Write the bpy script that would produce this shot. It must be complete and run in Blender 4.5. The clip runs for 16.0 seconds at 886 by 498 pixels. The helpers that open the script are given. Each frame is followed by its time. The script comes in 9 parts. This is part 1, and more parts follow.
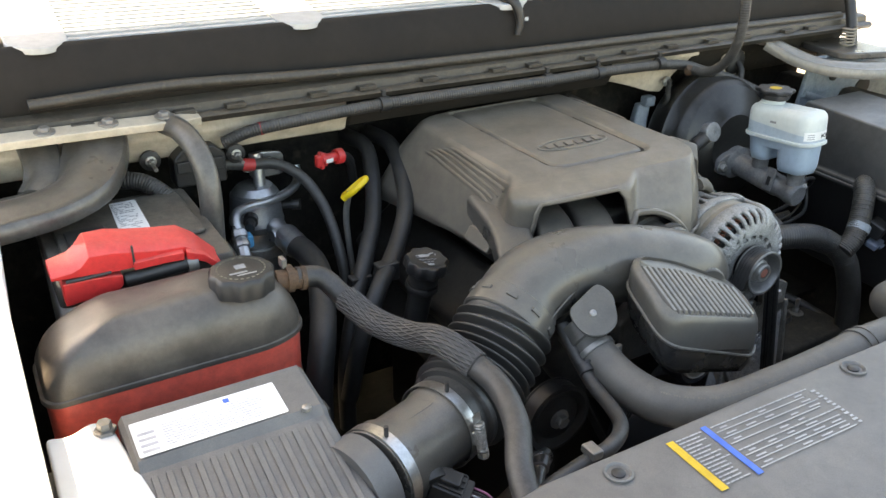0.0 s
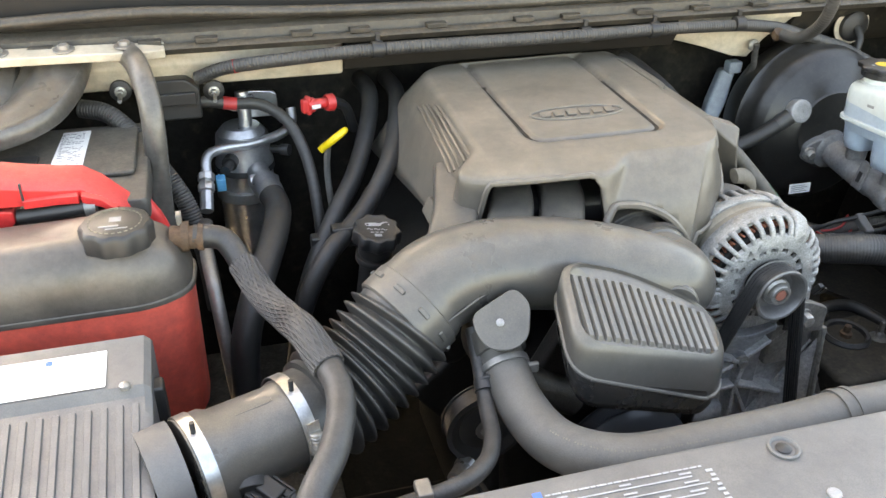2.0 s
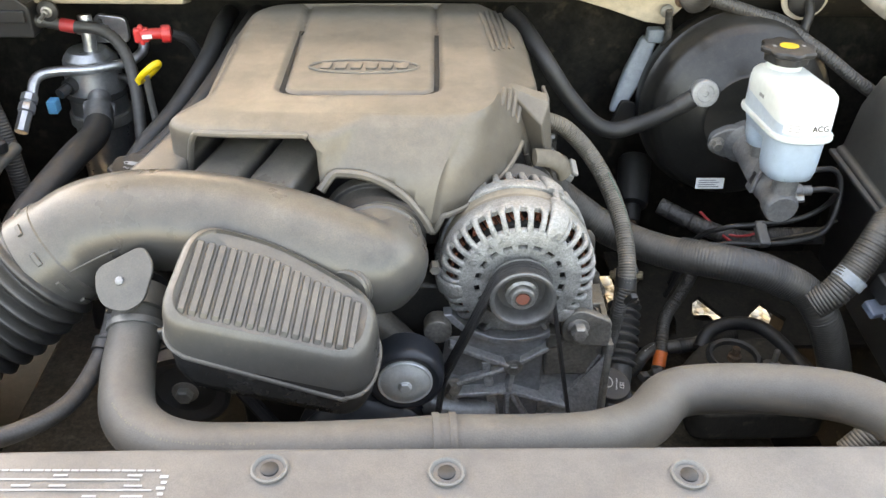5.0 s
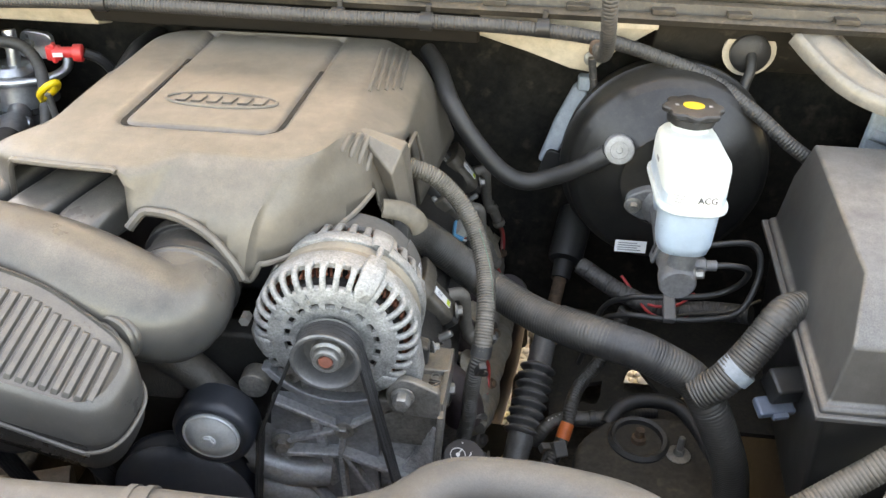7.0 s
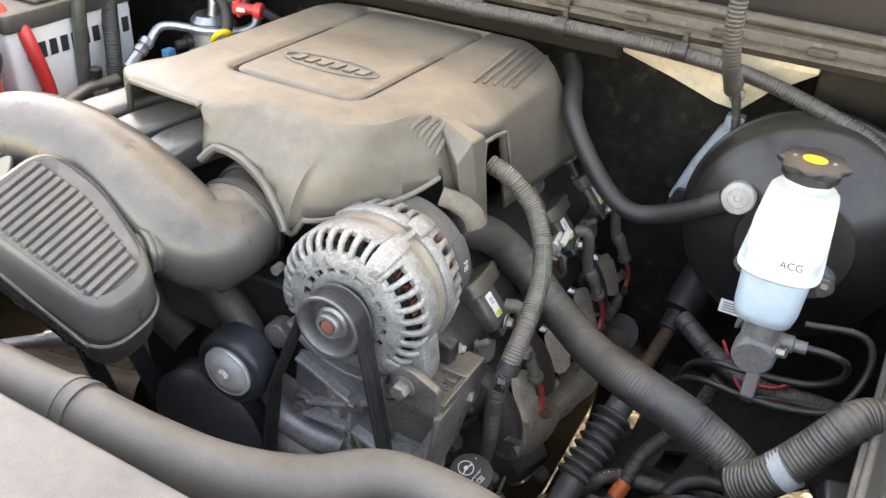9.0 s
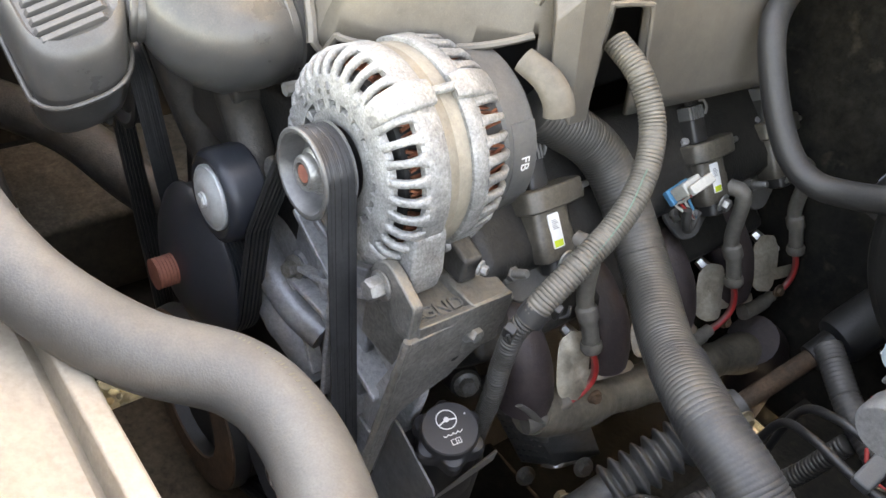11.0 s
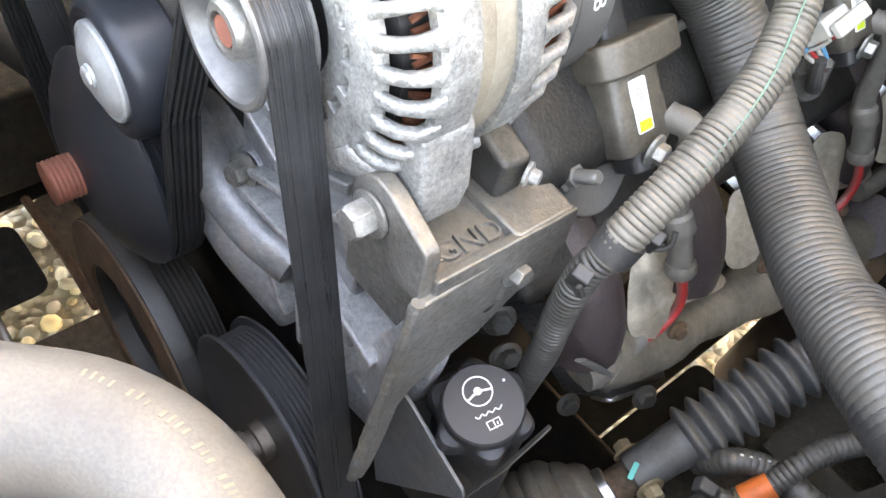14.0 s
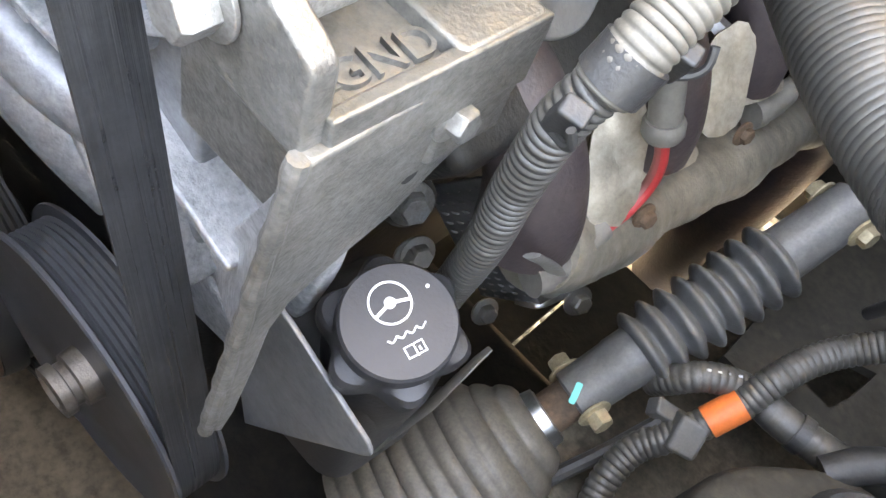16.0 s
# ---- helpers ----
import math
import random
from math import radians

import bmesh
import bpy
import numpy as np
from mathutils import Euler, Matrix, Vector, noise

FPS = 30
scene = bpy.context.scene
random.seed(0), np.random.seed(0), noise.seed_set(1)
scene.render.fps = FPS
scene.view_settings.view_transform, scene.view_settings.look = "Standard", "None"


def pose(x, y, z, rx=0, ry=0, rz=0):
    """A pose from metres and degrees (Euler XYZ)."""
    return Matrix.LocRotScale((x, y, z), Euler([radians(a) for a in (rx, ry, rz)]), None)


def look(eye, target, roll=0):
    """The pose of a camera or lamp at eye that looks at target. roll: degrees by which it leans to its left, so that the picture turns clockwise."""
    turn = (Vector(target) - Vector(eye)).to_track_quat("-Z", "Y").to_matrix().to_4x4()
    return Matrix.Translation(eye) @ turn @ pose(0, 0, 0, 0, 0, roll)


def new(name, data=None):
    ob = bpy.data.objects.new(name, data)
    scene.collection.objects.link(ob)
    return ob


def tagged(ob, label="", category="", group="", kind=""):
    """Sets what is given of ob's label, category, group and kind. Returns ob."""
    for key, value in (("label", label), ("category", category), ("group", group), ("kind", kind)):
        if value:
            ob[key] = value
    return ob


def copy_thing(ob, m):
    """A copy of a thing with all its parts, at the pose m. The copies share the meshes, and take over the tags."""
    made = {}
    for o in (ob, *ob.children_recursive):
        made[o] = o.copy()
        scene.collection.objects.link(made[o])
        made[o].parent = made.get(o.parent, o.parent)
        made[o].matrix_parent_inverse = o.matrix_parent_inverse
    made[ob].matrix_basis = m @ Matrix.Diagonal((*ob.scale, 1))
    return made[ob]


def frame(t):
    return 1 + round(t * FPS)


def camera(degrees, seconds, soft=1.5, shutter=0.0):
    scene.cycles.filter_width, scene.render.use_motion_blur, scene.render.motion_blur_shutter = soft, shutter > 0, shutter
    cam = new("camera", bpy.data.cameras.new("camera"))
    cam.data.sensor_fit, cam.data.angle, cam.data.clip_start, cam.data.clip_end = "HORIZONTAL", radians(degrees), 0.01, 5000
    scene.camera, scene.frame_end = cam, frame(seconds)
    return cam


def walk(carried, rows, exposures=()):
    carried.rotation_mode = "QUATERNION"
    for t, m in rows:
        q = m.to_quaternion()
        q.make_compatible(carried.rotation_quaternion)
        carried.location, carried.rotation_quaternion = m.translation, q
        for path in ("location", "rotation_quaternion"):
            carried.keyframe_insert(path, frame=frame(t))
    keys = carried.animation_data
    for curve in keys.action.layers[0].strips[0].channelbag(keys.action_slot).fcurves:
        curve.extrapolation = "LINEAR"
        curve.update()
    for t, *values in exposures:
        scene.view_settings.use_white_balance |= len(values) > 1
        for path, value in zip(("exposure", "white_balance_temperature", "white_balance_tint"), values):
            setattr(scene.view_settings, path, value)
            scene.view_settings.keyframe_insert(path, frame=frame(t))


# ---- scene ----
from mathutils.geometry import tessellate_polygon
cam = camera(56.4, 16.0)
METRES, EYE, TILT, LEAN, TURN = 2.2, 1.572, -26.018, -0.817, -30.544
ROWS = [
    (0.0, 0.0, 0.0, 0.0, 0.0, 0.0, -0.0),
    (0.5, 0.054, 0.0385, 0.0216, 6.16, -0.65, -4.33),
    (1.0, 0.0877, 0.0676, 0.0309, 10.98, -3.04, -6.16),
    (1.5, 0.1075, 0.0735, 0.0326, 12.55, -4.69, -6.1),
    (2.0, 0.133, 0.0752, 0.0307, 13.1, -5.33, -6.43),
    (2.5, 0.1698, 0.0776, 0.0333, 13.04, -7.23, -7.17),
    (3.0, 0.2025, 0.0949, 0.0325, 13.73, -9.57, -8.36),
    (5.5, 0.3609, 0.2133, 0.0809, 26.8, -10.91, -12.58),
    (6.0, 0.3844, 0.2391, 0.0794, 24.34, -10.26, -13.02),
    (6.5, 0.4163, 0.2535, 0.0981, 27.24, -10.49, -13.82),
    (7.0, 0.4302, 0.2795, 0.1166, 33.52, -11.38, -15.85),
    (7.5, 0.4374, 0.3056, 0.1255, 39.68, -12.22, -18.82),
    (8.0, 0.4504, 0.3249, 0.132, 45.54, -12.93, -21.69),
    (8.5, 0.4695, 0.3361, 0.1336, 50.7, -14.43, -23.12),
    (9.0, 0.4958, 0.3573, 0.1344, 55.07, -16.99, -24.98),
    (9.5, 0.5098, 0.3827, 0.1381, 58.35, -19.9, -28.1),
    (10.0, 0.4947, 0.4264, 0.1346, 69.53, -25.74, -33.77),
    (12.5, 0.3959, 0.5095, 0.105, 85.62, -42.63, -33.96),
    (13.0, 0.3793, 0.5149, 0.0948, 83.08, -43.43, -34.05),
    (13.5, 0.366, 0.5213, 0.0835, 81.03, -44.69, -33.98),
    (14.0, 0.3588, 0.5278, 0.0761, 79.12, -44.86, -33.87),
    (14.5, 0.3513, 0.5367, 0.0637, 77.77, -44.4, -34.61),
    (15.0, 0.339, 0.5439, 0.0503, 76.27, -45.14, -36.03),
    (15.5, 0.328, 0.5566, 0.0345, 74.13, -46.64, -37.77),
    (16.0, 0.3213, 0.5666, 0.0258, 71.71, -47.14, -39.47),
]
walk(cam, [(t, pose(-0.763, -0.698, EYE, TILT, LEAN, TURN) @ pose(METRES * x, METRES * y, METRES * z, 90 + pitch, roll, yaw)) for t, x, y, z, yaw, pitch, roll in ROWS],
     exposures=((0.0, 2.62, 9300, 11), (1.5, 3.34, 9700, 12), (3.0, 3.42, 10500, 14), (5.5, 3.58, 11000, 15), (9.0, 3.7, 11100, 17), (10.0, 3.76, 11400, 18), (12.5, 4.58, 11200, 18), (14.0, 4.9, 11200, 18), (14.5, 5.2, 10200, 7), (15.2, 4.9, 10800, 17), (16.0, 5.52, 11100, 17)))

# ---- world and light ----
world = bpy.data.worlds.new("sky")
scene.world = world
world.use_nodes = True
wt = world.node_tree
sky = wt.nodes.new("ShaderNodeTexSky")
sky.sky_type = 'NISHITA'
sky.sun_disc = False
SUN_AZ, SUN_EL = radians(-15), radians(45)
sky.sun_elevation = SUN_EL
sky.sun_rotation = SUN_AZ
sky.air_density, sky.dust_density = 1.0, 1.5
wt.nodes["Background"].inputs["Strength"].default_value = 0.15
wt.links.new(sky.outputs[0], wt.nodes["Background"].inputs[0])
sun = new("sun", bpy.data.lights.new("sun", 'SUN'))
sun.data.energy, sun.data.angle, sun.data.color = 4.5, radians(0.6), (1.0, 0.94, 0.86)
sun.matrix_world = look((math.sin(SUN_AZ) * 6, math.cos(SUN_AZ) * 6, 1.2 + 6 * math.tan(SUN_EL)), (0, 0, 1.2))


# ---- builders ----
class Geo:
    """Vertices and faces of one mesh."""

    def __init__(self):
        self.v, self.f = [], []

    def add(self, verts, faces, m=None):
        n = len(self.v)
        self.v += [tuple(m @ Vector(p)) if m is not None else tuple(p) for p in verts]
        self.f += [tuple(i + n for i in q) for q in faces]
        return self

    def rings(self, rings, cap0=True, cap1=True, closed=True, m=None):
        k, verts, faces = len(rings[0]), [p for r in rings for p in r], []
        for i in range(len(rings) - 1):
            for j in range(k if closed else k - 1):
                a, b = i * k + j, i * k + (j + 1) % k
                faces.append((a, b, b + k, a + k))
        if cap0:
            faces.append(tuple(reversed(range(k))))
        if cap1:
            faces.append(tuple(range((len(rings) - 1) * k, len(rings) * k)))
        return self.add(verts, faces, m)

    def box(self, c, s, m=None):
        x, y, z = (a / 2 for a in s)
        vs = [(c[0] + i * x, c[1] + j * y, c[2] + k * z) for k in (-1, 1) for i, j in ((-1, -1), (1, -1), (1, 1), (-1, 1))]
        return self.add(vs, [(3, 2, 1, 0), (4, 5, 6, 7), (0, 1, 5, 4), (1, 2, 6, 5), (2, 3, 7, 6), (3, 0, 4, 7)], m)

    def prism(self, poly, z0, z1, m=None):
        return self.rings([[(x, y, z0) for x, y in poly], [(x, y, z1) for x, y in poly]], m=m)

    def lathe(self, prof, m=None, seg=40, cap=True):
        """prof: (radius, height) pairs turned round z."""
        rs = [[(r * math.cos(2 * math.pi * j / seg), r * math.sin(2 * math.pi * j / seg), h) for j in range(seg)] for r, h in prof]
        return self.rings(rs, cap, cap, m=m)

    def cyl(self, p0, p1, r0, r1=None, seg=24):
        return self.lathe([(r0, 0), (r0 if r1 is None else r1, (Vector(p1) - Vector(p0)).length)], axis(p0, p1), seg)

    def tube(self, path, r, seg=16, step=0.006, shape=None, flat=1.0, cap=True):
        """A pipe along a smooth path; shape(s) scales the radius by the run s."""
        pts = smooth_path(path, step)
        run, rings, t0, up = 0.0, [], None, None
        for i, p in enumerate(pts):
            t = (pts[min(i + 1, len(pts) - 1)] - pts[max(i - 1, 0)]).normalized()
            if up is None:
                up = t.orthogonal().normalized()
            else:
                up = (t0.rotation_difference(t) @ up).normalized()
                run += (p - pts[i - 1]).length
            t0 = t
            side = t.cross(up)
            rr = r * (shape(run) if shape else 1)
            rings.append([p + up * rr * math.cos(2 * math.pi * j / seg) + side * rr * flat * math.sin(2 * math.pi * j / seg) for j in range(seg)])
        return self.rings(rings, cap, cap)


def axis(p0, p1, spin=0):
    """The pose whose z runs from p0 to p1."""
    d = Vector(p1) - Vector(p0)
    return Matrix.Translation(p0) @ d.to_track_quat('Z', 'Y').to_matrix().to_4x4() @ pose(0, 0, 0, 0, 0, spin)


def face(p, toward):
    """The pose of a flat thing at p that faces a place: z towards it, y up."""
    return Matrix.Translation(p) @ (Vector(toward) - Vector(p)).to_track_quat('Z', 'Y').to_matrix().to_4x4()


def smooth_path(path, step):
    """Points of a Catmull-Rom curve through path."""
    p = [Vector(a) for a in path]
    p = [p[0] * 2 - p[1]] + p + [p[-1] * 2 - p[-2]]
    out = []
    for i in range(1, len(p) - 2):
        n = max(2, int((p[i + 1] - p[i]).length / step))
        for k in range(n):
            t = k / n
            a, b, c, d = p[i - 1:i + 3]
            out.append(0.5 * (2 * b + (c - a) * t + (2 * a - 5 * b + 4 * c - d) * t * t + (3 * b - a - 3 * c + d) * t ** 3))
    out.append(p[-2])
    return out


def ribs(period, depth, duty=0.5):
    """A radius that steps up and down along a corrugated pipe."""
    def shape(s):
        u = (s / period) % 1
        return 1 + depth * abs(math.sin(math.pi * u)) ** duty
    return shape


def rounded(poly, r, n=5):
    """A polygon with its corners rounded."""
    out, k = [], len(poly)
    for i in range(k):
        a, b, c = Vector(poly[i - 1]), Vector(poly[i]), Vector(poly[(i + 1) % k])
        u, w = (a - b).normalized(), (c - b).normalized()
        rr = min(r, (a - b).length * 0.49, (c - b).length * 0.49)
        for j in range(n + 1):
            t = j / n
            out.append(tuple(b + u * rr * (1 - t) ** 2 + w * rr * t ** 2))
    return out


def rect(x0, y0, x1, y1, r=0.0, n=4):
    p = [(x0, y0), (x1, y0), (x1, y1), (x0, y1)]
    return rounded(p, r, n) if r else p


def circle(r, n=32, cx=0, cy=0, ry=None):
    return [(cx + r * math.cos(2 * math.pi * j / n), cy + (ry or r) * math.sin(2 * math.pi * j / n)) for j in range(n)]


def scallop(r, n, lobes, depth):
    return [((r + depth * math.cos(lobes * 2 * math.pi * j / n)) * math.cos(2 * math.pi * j / n),
             (r + depth * math.cos(lobes * 2 * math.pi * j / n)) * math.sin(2 * math.pi * j / n)) for j in range(n)]


def mesh_object(name, g, mat, sharp=35, bevel=0.0, seg=2):
    me = bpy.data.meshes.new(name)
    me.from_pydata(g.v, [], g.f)
    me.validate()
    bm = bmesh.new()
    bm.from_mesh(me)
    bmesh.ops.recalc_face_normals(bm, faces=bm.faces)
    bm.to_mesh(me)
    bm.free()
    me.polygons.foreach_set("use_smooth", [True] * len(me.polygons))
    me.set_sharp_from_angle(angle=radians(sharp))
    me.materials.append(mat)
    ob = new(name, me)
    if bevel:
        b = ob.modifiers.new("edge", 'BEVEL')
        b.width, b.segments, b.limit_method, b.angle_limit = bevel, seg, 'ANGLE', radians(40)
        b.harden_normals = True
    return ob


def thing(name, loc, label, category, group=""):
    ob = new(name)
    ob.location = loc
    ob.empty_display_size = 0.05
    return tagged(ob, label, category, group)


def part(name, g, mat, parent, label="", **kw):
    ob = mesh_object(name, g, mat, **kw)
    ob.parent = parent
    if parent.parent is None:
        ob.matrix_parent_inverse = Matrix.Translation(-parent.location)
    if label:
        ob["label"] = label
    return ob


def single(name, g, mat, label, category, group="", kind="", **kw):
    """A thing that is one mesh."""
    return tagged(mesh_object(name, g, mat, **kw), label, category, group, kind)


def word(text, size, m, mat, name, parent, depth=0.0008, label=""):
    """Raised or printed letters in the built-in font."""
    cu = bpy.data.curves.new(name, 'FONT')
    cu.body, cu.size, cu.extrude, cu.align_x, cu.align_y = text, size, depth, 'CENTER', 'CENTER'
    tmp = bpy.data.objects.new(name, cu)
    me = bpy.data.meshes.new_from_object(tmp)
    bpy.data.objects.remove(tmp)
    me.transform(m)
    me.materials.clear()
    me.materials.append(mat)
    ob = new(name, me)
    ob.parent = parent
    if parent.parent is None:
        ob.matrix_parent_inverse = Matrix.Translation(-parent.location)
    if label:
        ob["label"] = label
    return ob


# ---- materials ----
def lin(c):
    return (*c, 1.0)


def surface(name, col, col2=None, rough=0.5, metal=0.0, scale=14.0, fine=420.0, bump=0.25, dust=None, dusty=0.5, spec=0.5, alpha=None, rough2=None, sss=0.0, spots=0.0, mottle=0.13):
    """A worn surface: two tones in large patches, fine grain in the relief, cloudy dust on faces turned up that also
    paints tops lighter and sides darker.
    """
    m = bpy.data.materials.new(name)
    m.use_nodes = True
    nt = m.node_tree
    N, L = nt.nodes, nt.links
    bsdf = N["Principled BSDF"]
    tc = N.new("ShaderNodeTexCoord")
    big = N.new("ShaderNodeTexNoise")
    big.inputs["Scale"].default_value, big.inputs["Detail"].default_value, big.inputs["Roughness"].default_value = scale, 6, 0.62
    L.new(tc.outputs["Object"], big.inputs["Vector"])
    ramp = N.new("ShaderNodeMapRange")
    ramp.inputs["From Min"].default_value, ramp.inputs["From Max"].default_value = 0.36, 0.66
    L.new(big.outputs["Fac"], ramp.inputs["Value"])
    mix = N.new("ShaderNodeMix")
    mix.data_type = 'RGBA'
    L.new(ramp.outputs[0], mix.inputs["Factor"])
    mix.inputs["A"].default_value, mix.inputs["B"].default_value = lin(col), lin(col2 or [c * 0.7 for c in col])
    # smudges and scuffs at a middle scale
    mott = N.new("ShaderNodeTexNoise")
    mott.inputs["Scale"].default_value, mott.inputs["Detail"].default_value, mott.inputs["Roughness"].default_value = scale * 6.5, 9, 0.72
    L.new(tc.outputs["Object"], mott.inputs["Vector"])
    mr = N.new("ShaderNodeMapRange")
    mr.inputs["From Min"].default_value, mr.inputs["From Max"].default_value, mr.inputs["To Min"].default_value, mr.inputs["To Max"].default_value = 0.32, 0.68, 1 - mottle, 1 + mottle
    L.new(mott.outputs["Fac"], mr.inputs["Value"])
    tone = N.new("ShaderNodeVectorMath")
    tone.operation = 'SCALE'
    L.new(mix.outputs["Result"], tone.inputs[0])
    L.new(mr.outputs[0], tone.inputs["Scale"])
    out = tone.outputs[0]
    grain = N.new("ShaderNodeTexNoise")
    grain.inputs["Scale"].default_value, grain.inputs["Detail"].default_value = fine, 4
    L.new(tc.outputs["Object"], grain.inputs["Vector"])
    if dust:
        geo = N.new("ShaderNodeNewGeometry")
        sep = N.new("ShaderNodeSeparateXYZ")
        L.new(geo.outputs["Normal"], sep.inputs[0])
        # dust mask; its range also paints upward faces lighter, sides darker for contrast
        up = N.new("ShaderNodeMapRange")
        up.inputs["From Min"].default_value, up.inputs["From Max"].default_value = -0.08, 0.92
        L.new(sep.outputs["Z"], up.inputs["Value"])
        cloud = N.new("ShaderNodeTexNoise")
        cloud.inputs["Scale"].default_value, cloud.inputs["Detail"].default_value, cloud.inputs["Roughness"].default_value = scale * 2.3, 8, 0.7
        L.new(tc.outputs["Object"], cloud.inputs["Vector"])
        cr = N.new("ShaderNodeMapRange")
        cr.inputs["From Min"].default_value, cr.inputs["From Max"].default_value, cr.inputs["To Min"].default_value, cr.inputs["To Max"].default_value = 0.3, 0.7, 0.35, 1.0
        L.new(cloud.outputs["Fac"], cr.inputs["Value"])
        mul = N.new("ShaderNodeMath")
        mul.operation = 'MULTIPLY'
        L.new(up.outputs[0], mul.inputs[0])
        L.new(cr.outputs[0], mul.inputs[1])
        mul2 = N.new("ShaderNodeMath")
        mul2.operation = 'MULTIPLY'
        mul2.inputs[1].default_value = dusty
        speck = N.new("ShaderNodeMapRange")
        speck.inputs["From Min"].default_value, speck.inputs["From Max"].default_value, speck.inputs["To Min"].default_value, speck.inputs["To Max"].default_value = 0.36, 0.62, 0.75, 1.2
        L.new(grain.outputs["Fac"], speck.inputs["Value"])
        mul1 = N.new("ShaderNodeMath")
        mul1.operation = 'MULTIPLY'
        L.new(mul.outputs[0], mul1.inputs[0])
        L.new(speck.outputs[0], mul1.inputs[1])
        mul3 = N.new("ShaderNodeMath")
        mul3.operation = 'MULTIPLY'
        L.new(mul1.outputs[0], mul3.inputs[0])
        L.new(mr.outputs[0], mul3.inputs[1])
        L.new(mul3.outputs[0], mul2.inputs[0])
        mul2.use_clamp = True
        mix2 = N.new("ShaderNodeMix")
        mix2.data_type = 'RGBA'
        L.new(mul2.outputs[0], mix2.inputs["Factor"])
        L.new(out, mix2.inputs["A"])
        mix2.inputs["B"].default_value = lin(dust)
        out = mix2.outputs["Result"]
    if spots:
        sp = N.new("ShaderNodeTexNoise")
        sp.inputs["Scale"].default_value, sp.inputs["Detail"].default_value = fine * 0.35, 3
        L.new(tc.outputs["Object"], sp.inputs["Vector"])
        sr = N.new("ShaderNodeMapRange")
        sr.inputs["From Min"].default_value, sr.inputs["From Max"].default_value, sr.inputs["To Max"].default_value = 0.6, 0.72, spots
        L.new(sp.outputs["Fac"], sr.inputs["Value"])
        mix3 = N.new("ShaderNodeMix")
        mix3.data_type = 'RGBA'
        L.new(sr.outputs[0], mix3.inputs["Factor"])
        L.new(out, mix3.inputs["A"])
        mix3.inputs["B"].default_value = lin(dust or (0.3, 0.26, 0.2))
        out = mix3.outputs["Result"]
    L.new(out, bsdf.inputs["Base Color"])
    rr = N.new("ShaderNodeMapRange")
    rr.inputs["To Min"].default_value, rr.inputs["To Max"].default_value = max(0.05, rough - 0.12), rough2 or min(1, rough + 0.15)
    L.new(big.outputs["Fac"], rr.inputs["Value"])
    L.new(rr.outputs[0], bsdf.inputs["Roughness"])
    bsdf.inputs["Metallic"].default_value = metal
    bsdf.inputs["Specular IOR Level"].default_value = spec
    if sss:
        bsdf.inputs["Subsurface Weight"].default_value = sss
        bsdf.inputs["Subsurface Radius"].default_value = (0.02, 0.02, 0.02)
        bsdf.inputs["Subsurface Scale"].default_value = 0.5
    if bump:
        b = N.new("ShaderNodeBump")
        b.inputs["Strength"].default_value, b.inputs["Distance"].default_value = bump, 0.0012
        add = N.new("ShaderNodeMath")
        add.operation = 'MULTIPLY_ADD'
        L.new(big.outputs["Fac"], add.inputs[0])
        add.inputs[1].default_value = 1.2
        L.new(grain.outputs["Fac"], add.inputs[2])
        L.new(add.outputs[0], b.inputs["Height"])
        L.new(b.outputs[0], bsdf.inputs["Normal"])
    return m


# base kept dark so the front reads shaded below the dusty top
M_COVER = surface("cover_plastic", (0.088, 0.079, 0.068), (0.066, 0.059, 0.051), 0.37, dust=(0.238, 0.200, 0.155), dusty=0.72, scale=9, fine=900, bump=0.14, mottle=0.13, spots=0.1)
M_TUBE = surface("intake_plastic", (0.040, 0.0395, 0.039), (0.060, 0.058, 0.055), 0.29, dust=(0.25, 0.215, 0.17), dusty=0.5, scale=9, fine=800, bump=0.1, mottle=0.1, spots=0.08)
M_BLACK = surface("black_plastic", (0.014, 0.014, 0.0148), (0.024, 0.0235, 0.023), 0.42, dust=(0.11, 0.1, 0.085), dusty=0.17, scale=18, fine=600, bump=0.15)
M_BLACKGLOSS = surface("black_paint", (0.015, 0.0185, 0.025), (0.021, 0.0245, 0.031), 0.34, scale=16, bump=0.06, dust=(0.10, 0.1, 0.098), dusty=0.15)
M_GREY = surface("grey_plastic", (0.068, 0.070, 0.073), (0.085, 0.085, 0.086), 0.5, dust=(0.26, 0.243, 0.215), dusty=0.5, scale=8, fine=900, bump=0.1, mottle=0.05)
M_RUBBER = surface("black_rubber", (0.012, 0.012, 0.0128), (0.021, 0.0205, 0.02), 0.5, dust=(0.1, 0.09, 0.076), dusty=0.26, scale=22, fine=500, bump=0.25)
M_HOSE = surface("grey_rubber", (0.060, 0.057, 0.053), (0.082, 0.077, 0.070), 0.5, dust=(0.205, 0.188, 0.158), dusty=0.46, scale=9, fine=700, bump=0.18, mottle=0.12)
M_BRAIDGREY = surface("sleeve_yarn", (0.05, 0.05, 0.052), (0.075, 0.073, 0.072), 0.75, scale=40, fine=900, bump=0.3, mottle=0.2)
M_HOSEDARK = surface("dark_grey_rubber", (0.017, 0.017, 0.018), (0.027, 0.0268, 0.027), 0.45, dust=(0.13, 0.12, 0.106), dusty=0.35, scale=18, fine=600, bump=0.3, mottle=0.25)
M_LOOM = surface("loom_plastic", (0.060, 0.055, 0.047), (0.090, 0.081, 0.068), 0.45, dust=(0.22, 0.189, 0.148), dusty=0.55, scale=25, fine=700, bump=0.1, mottle=0.2)
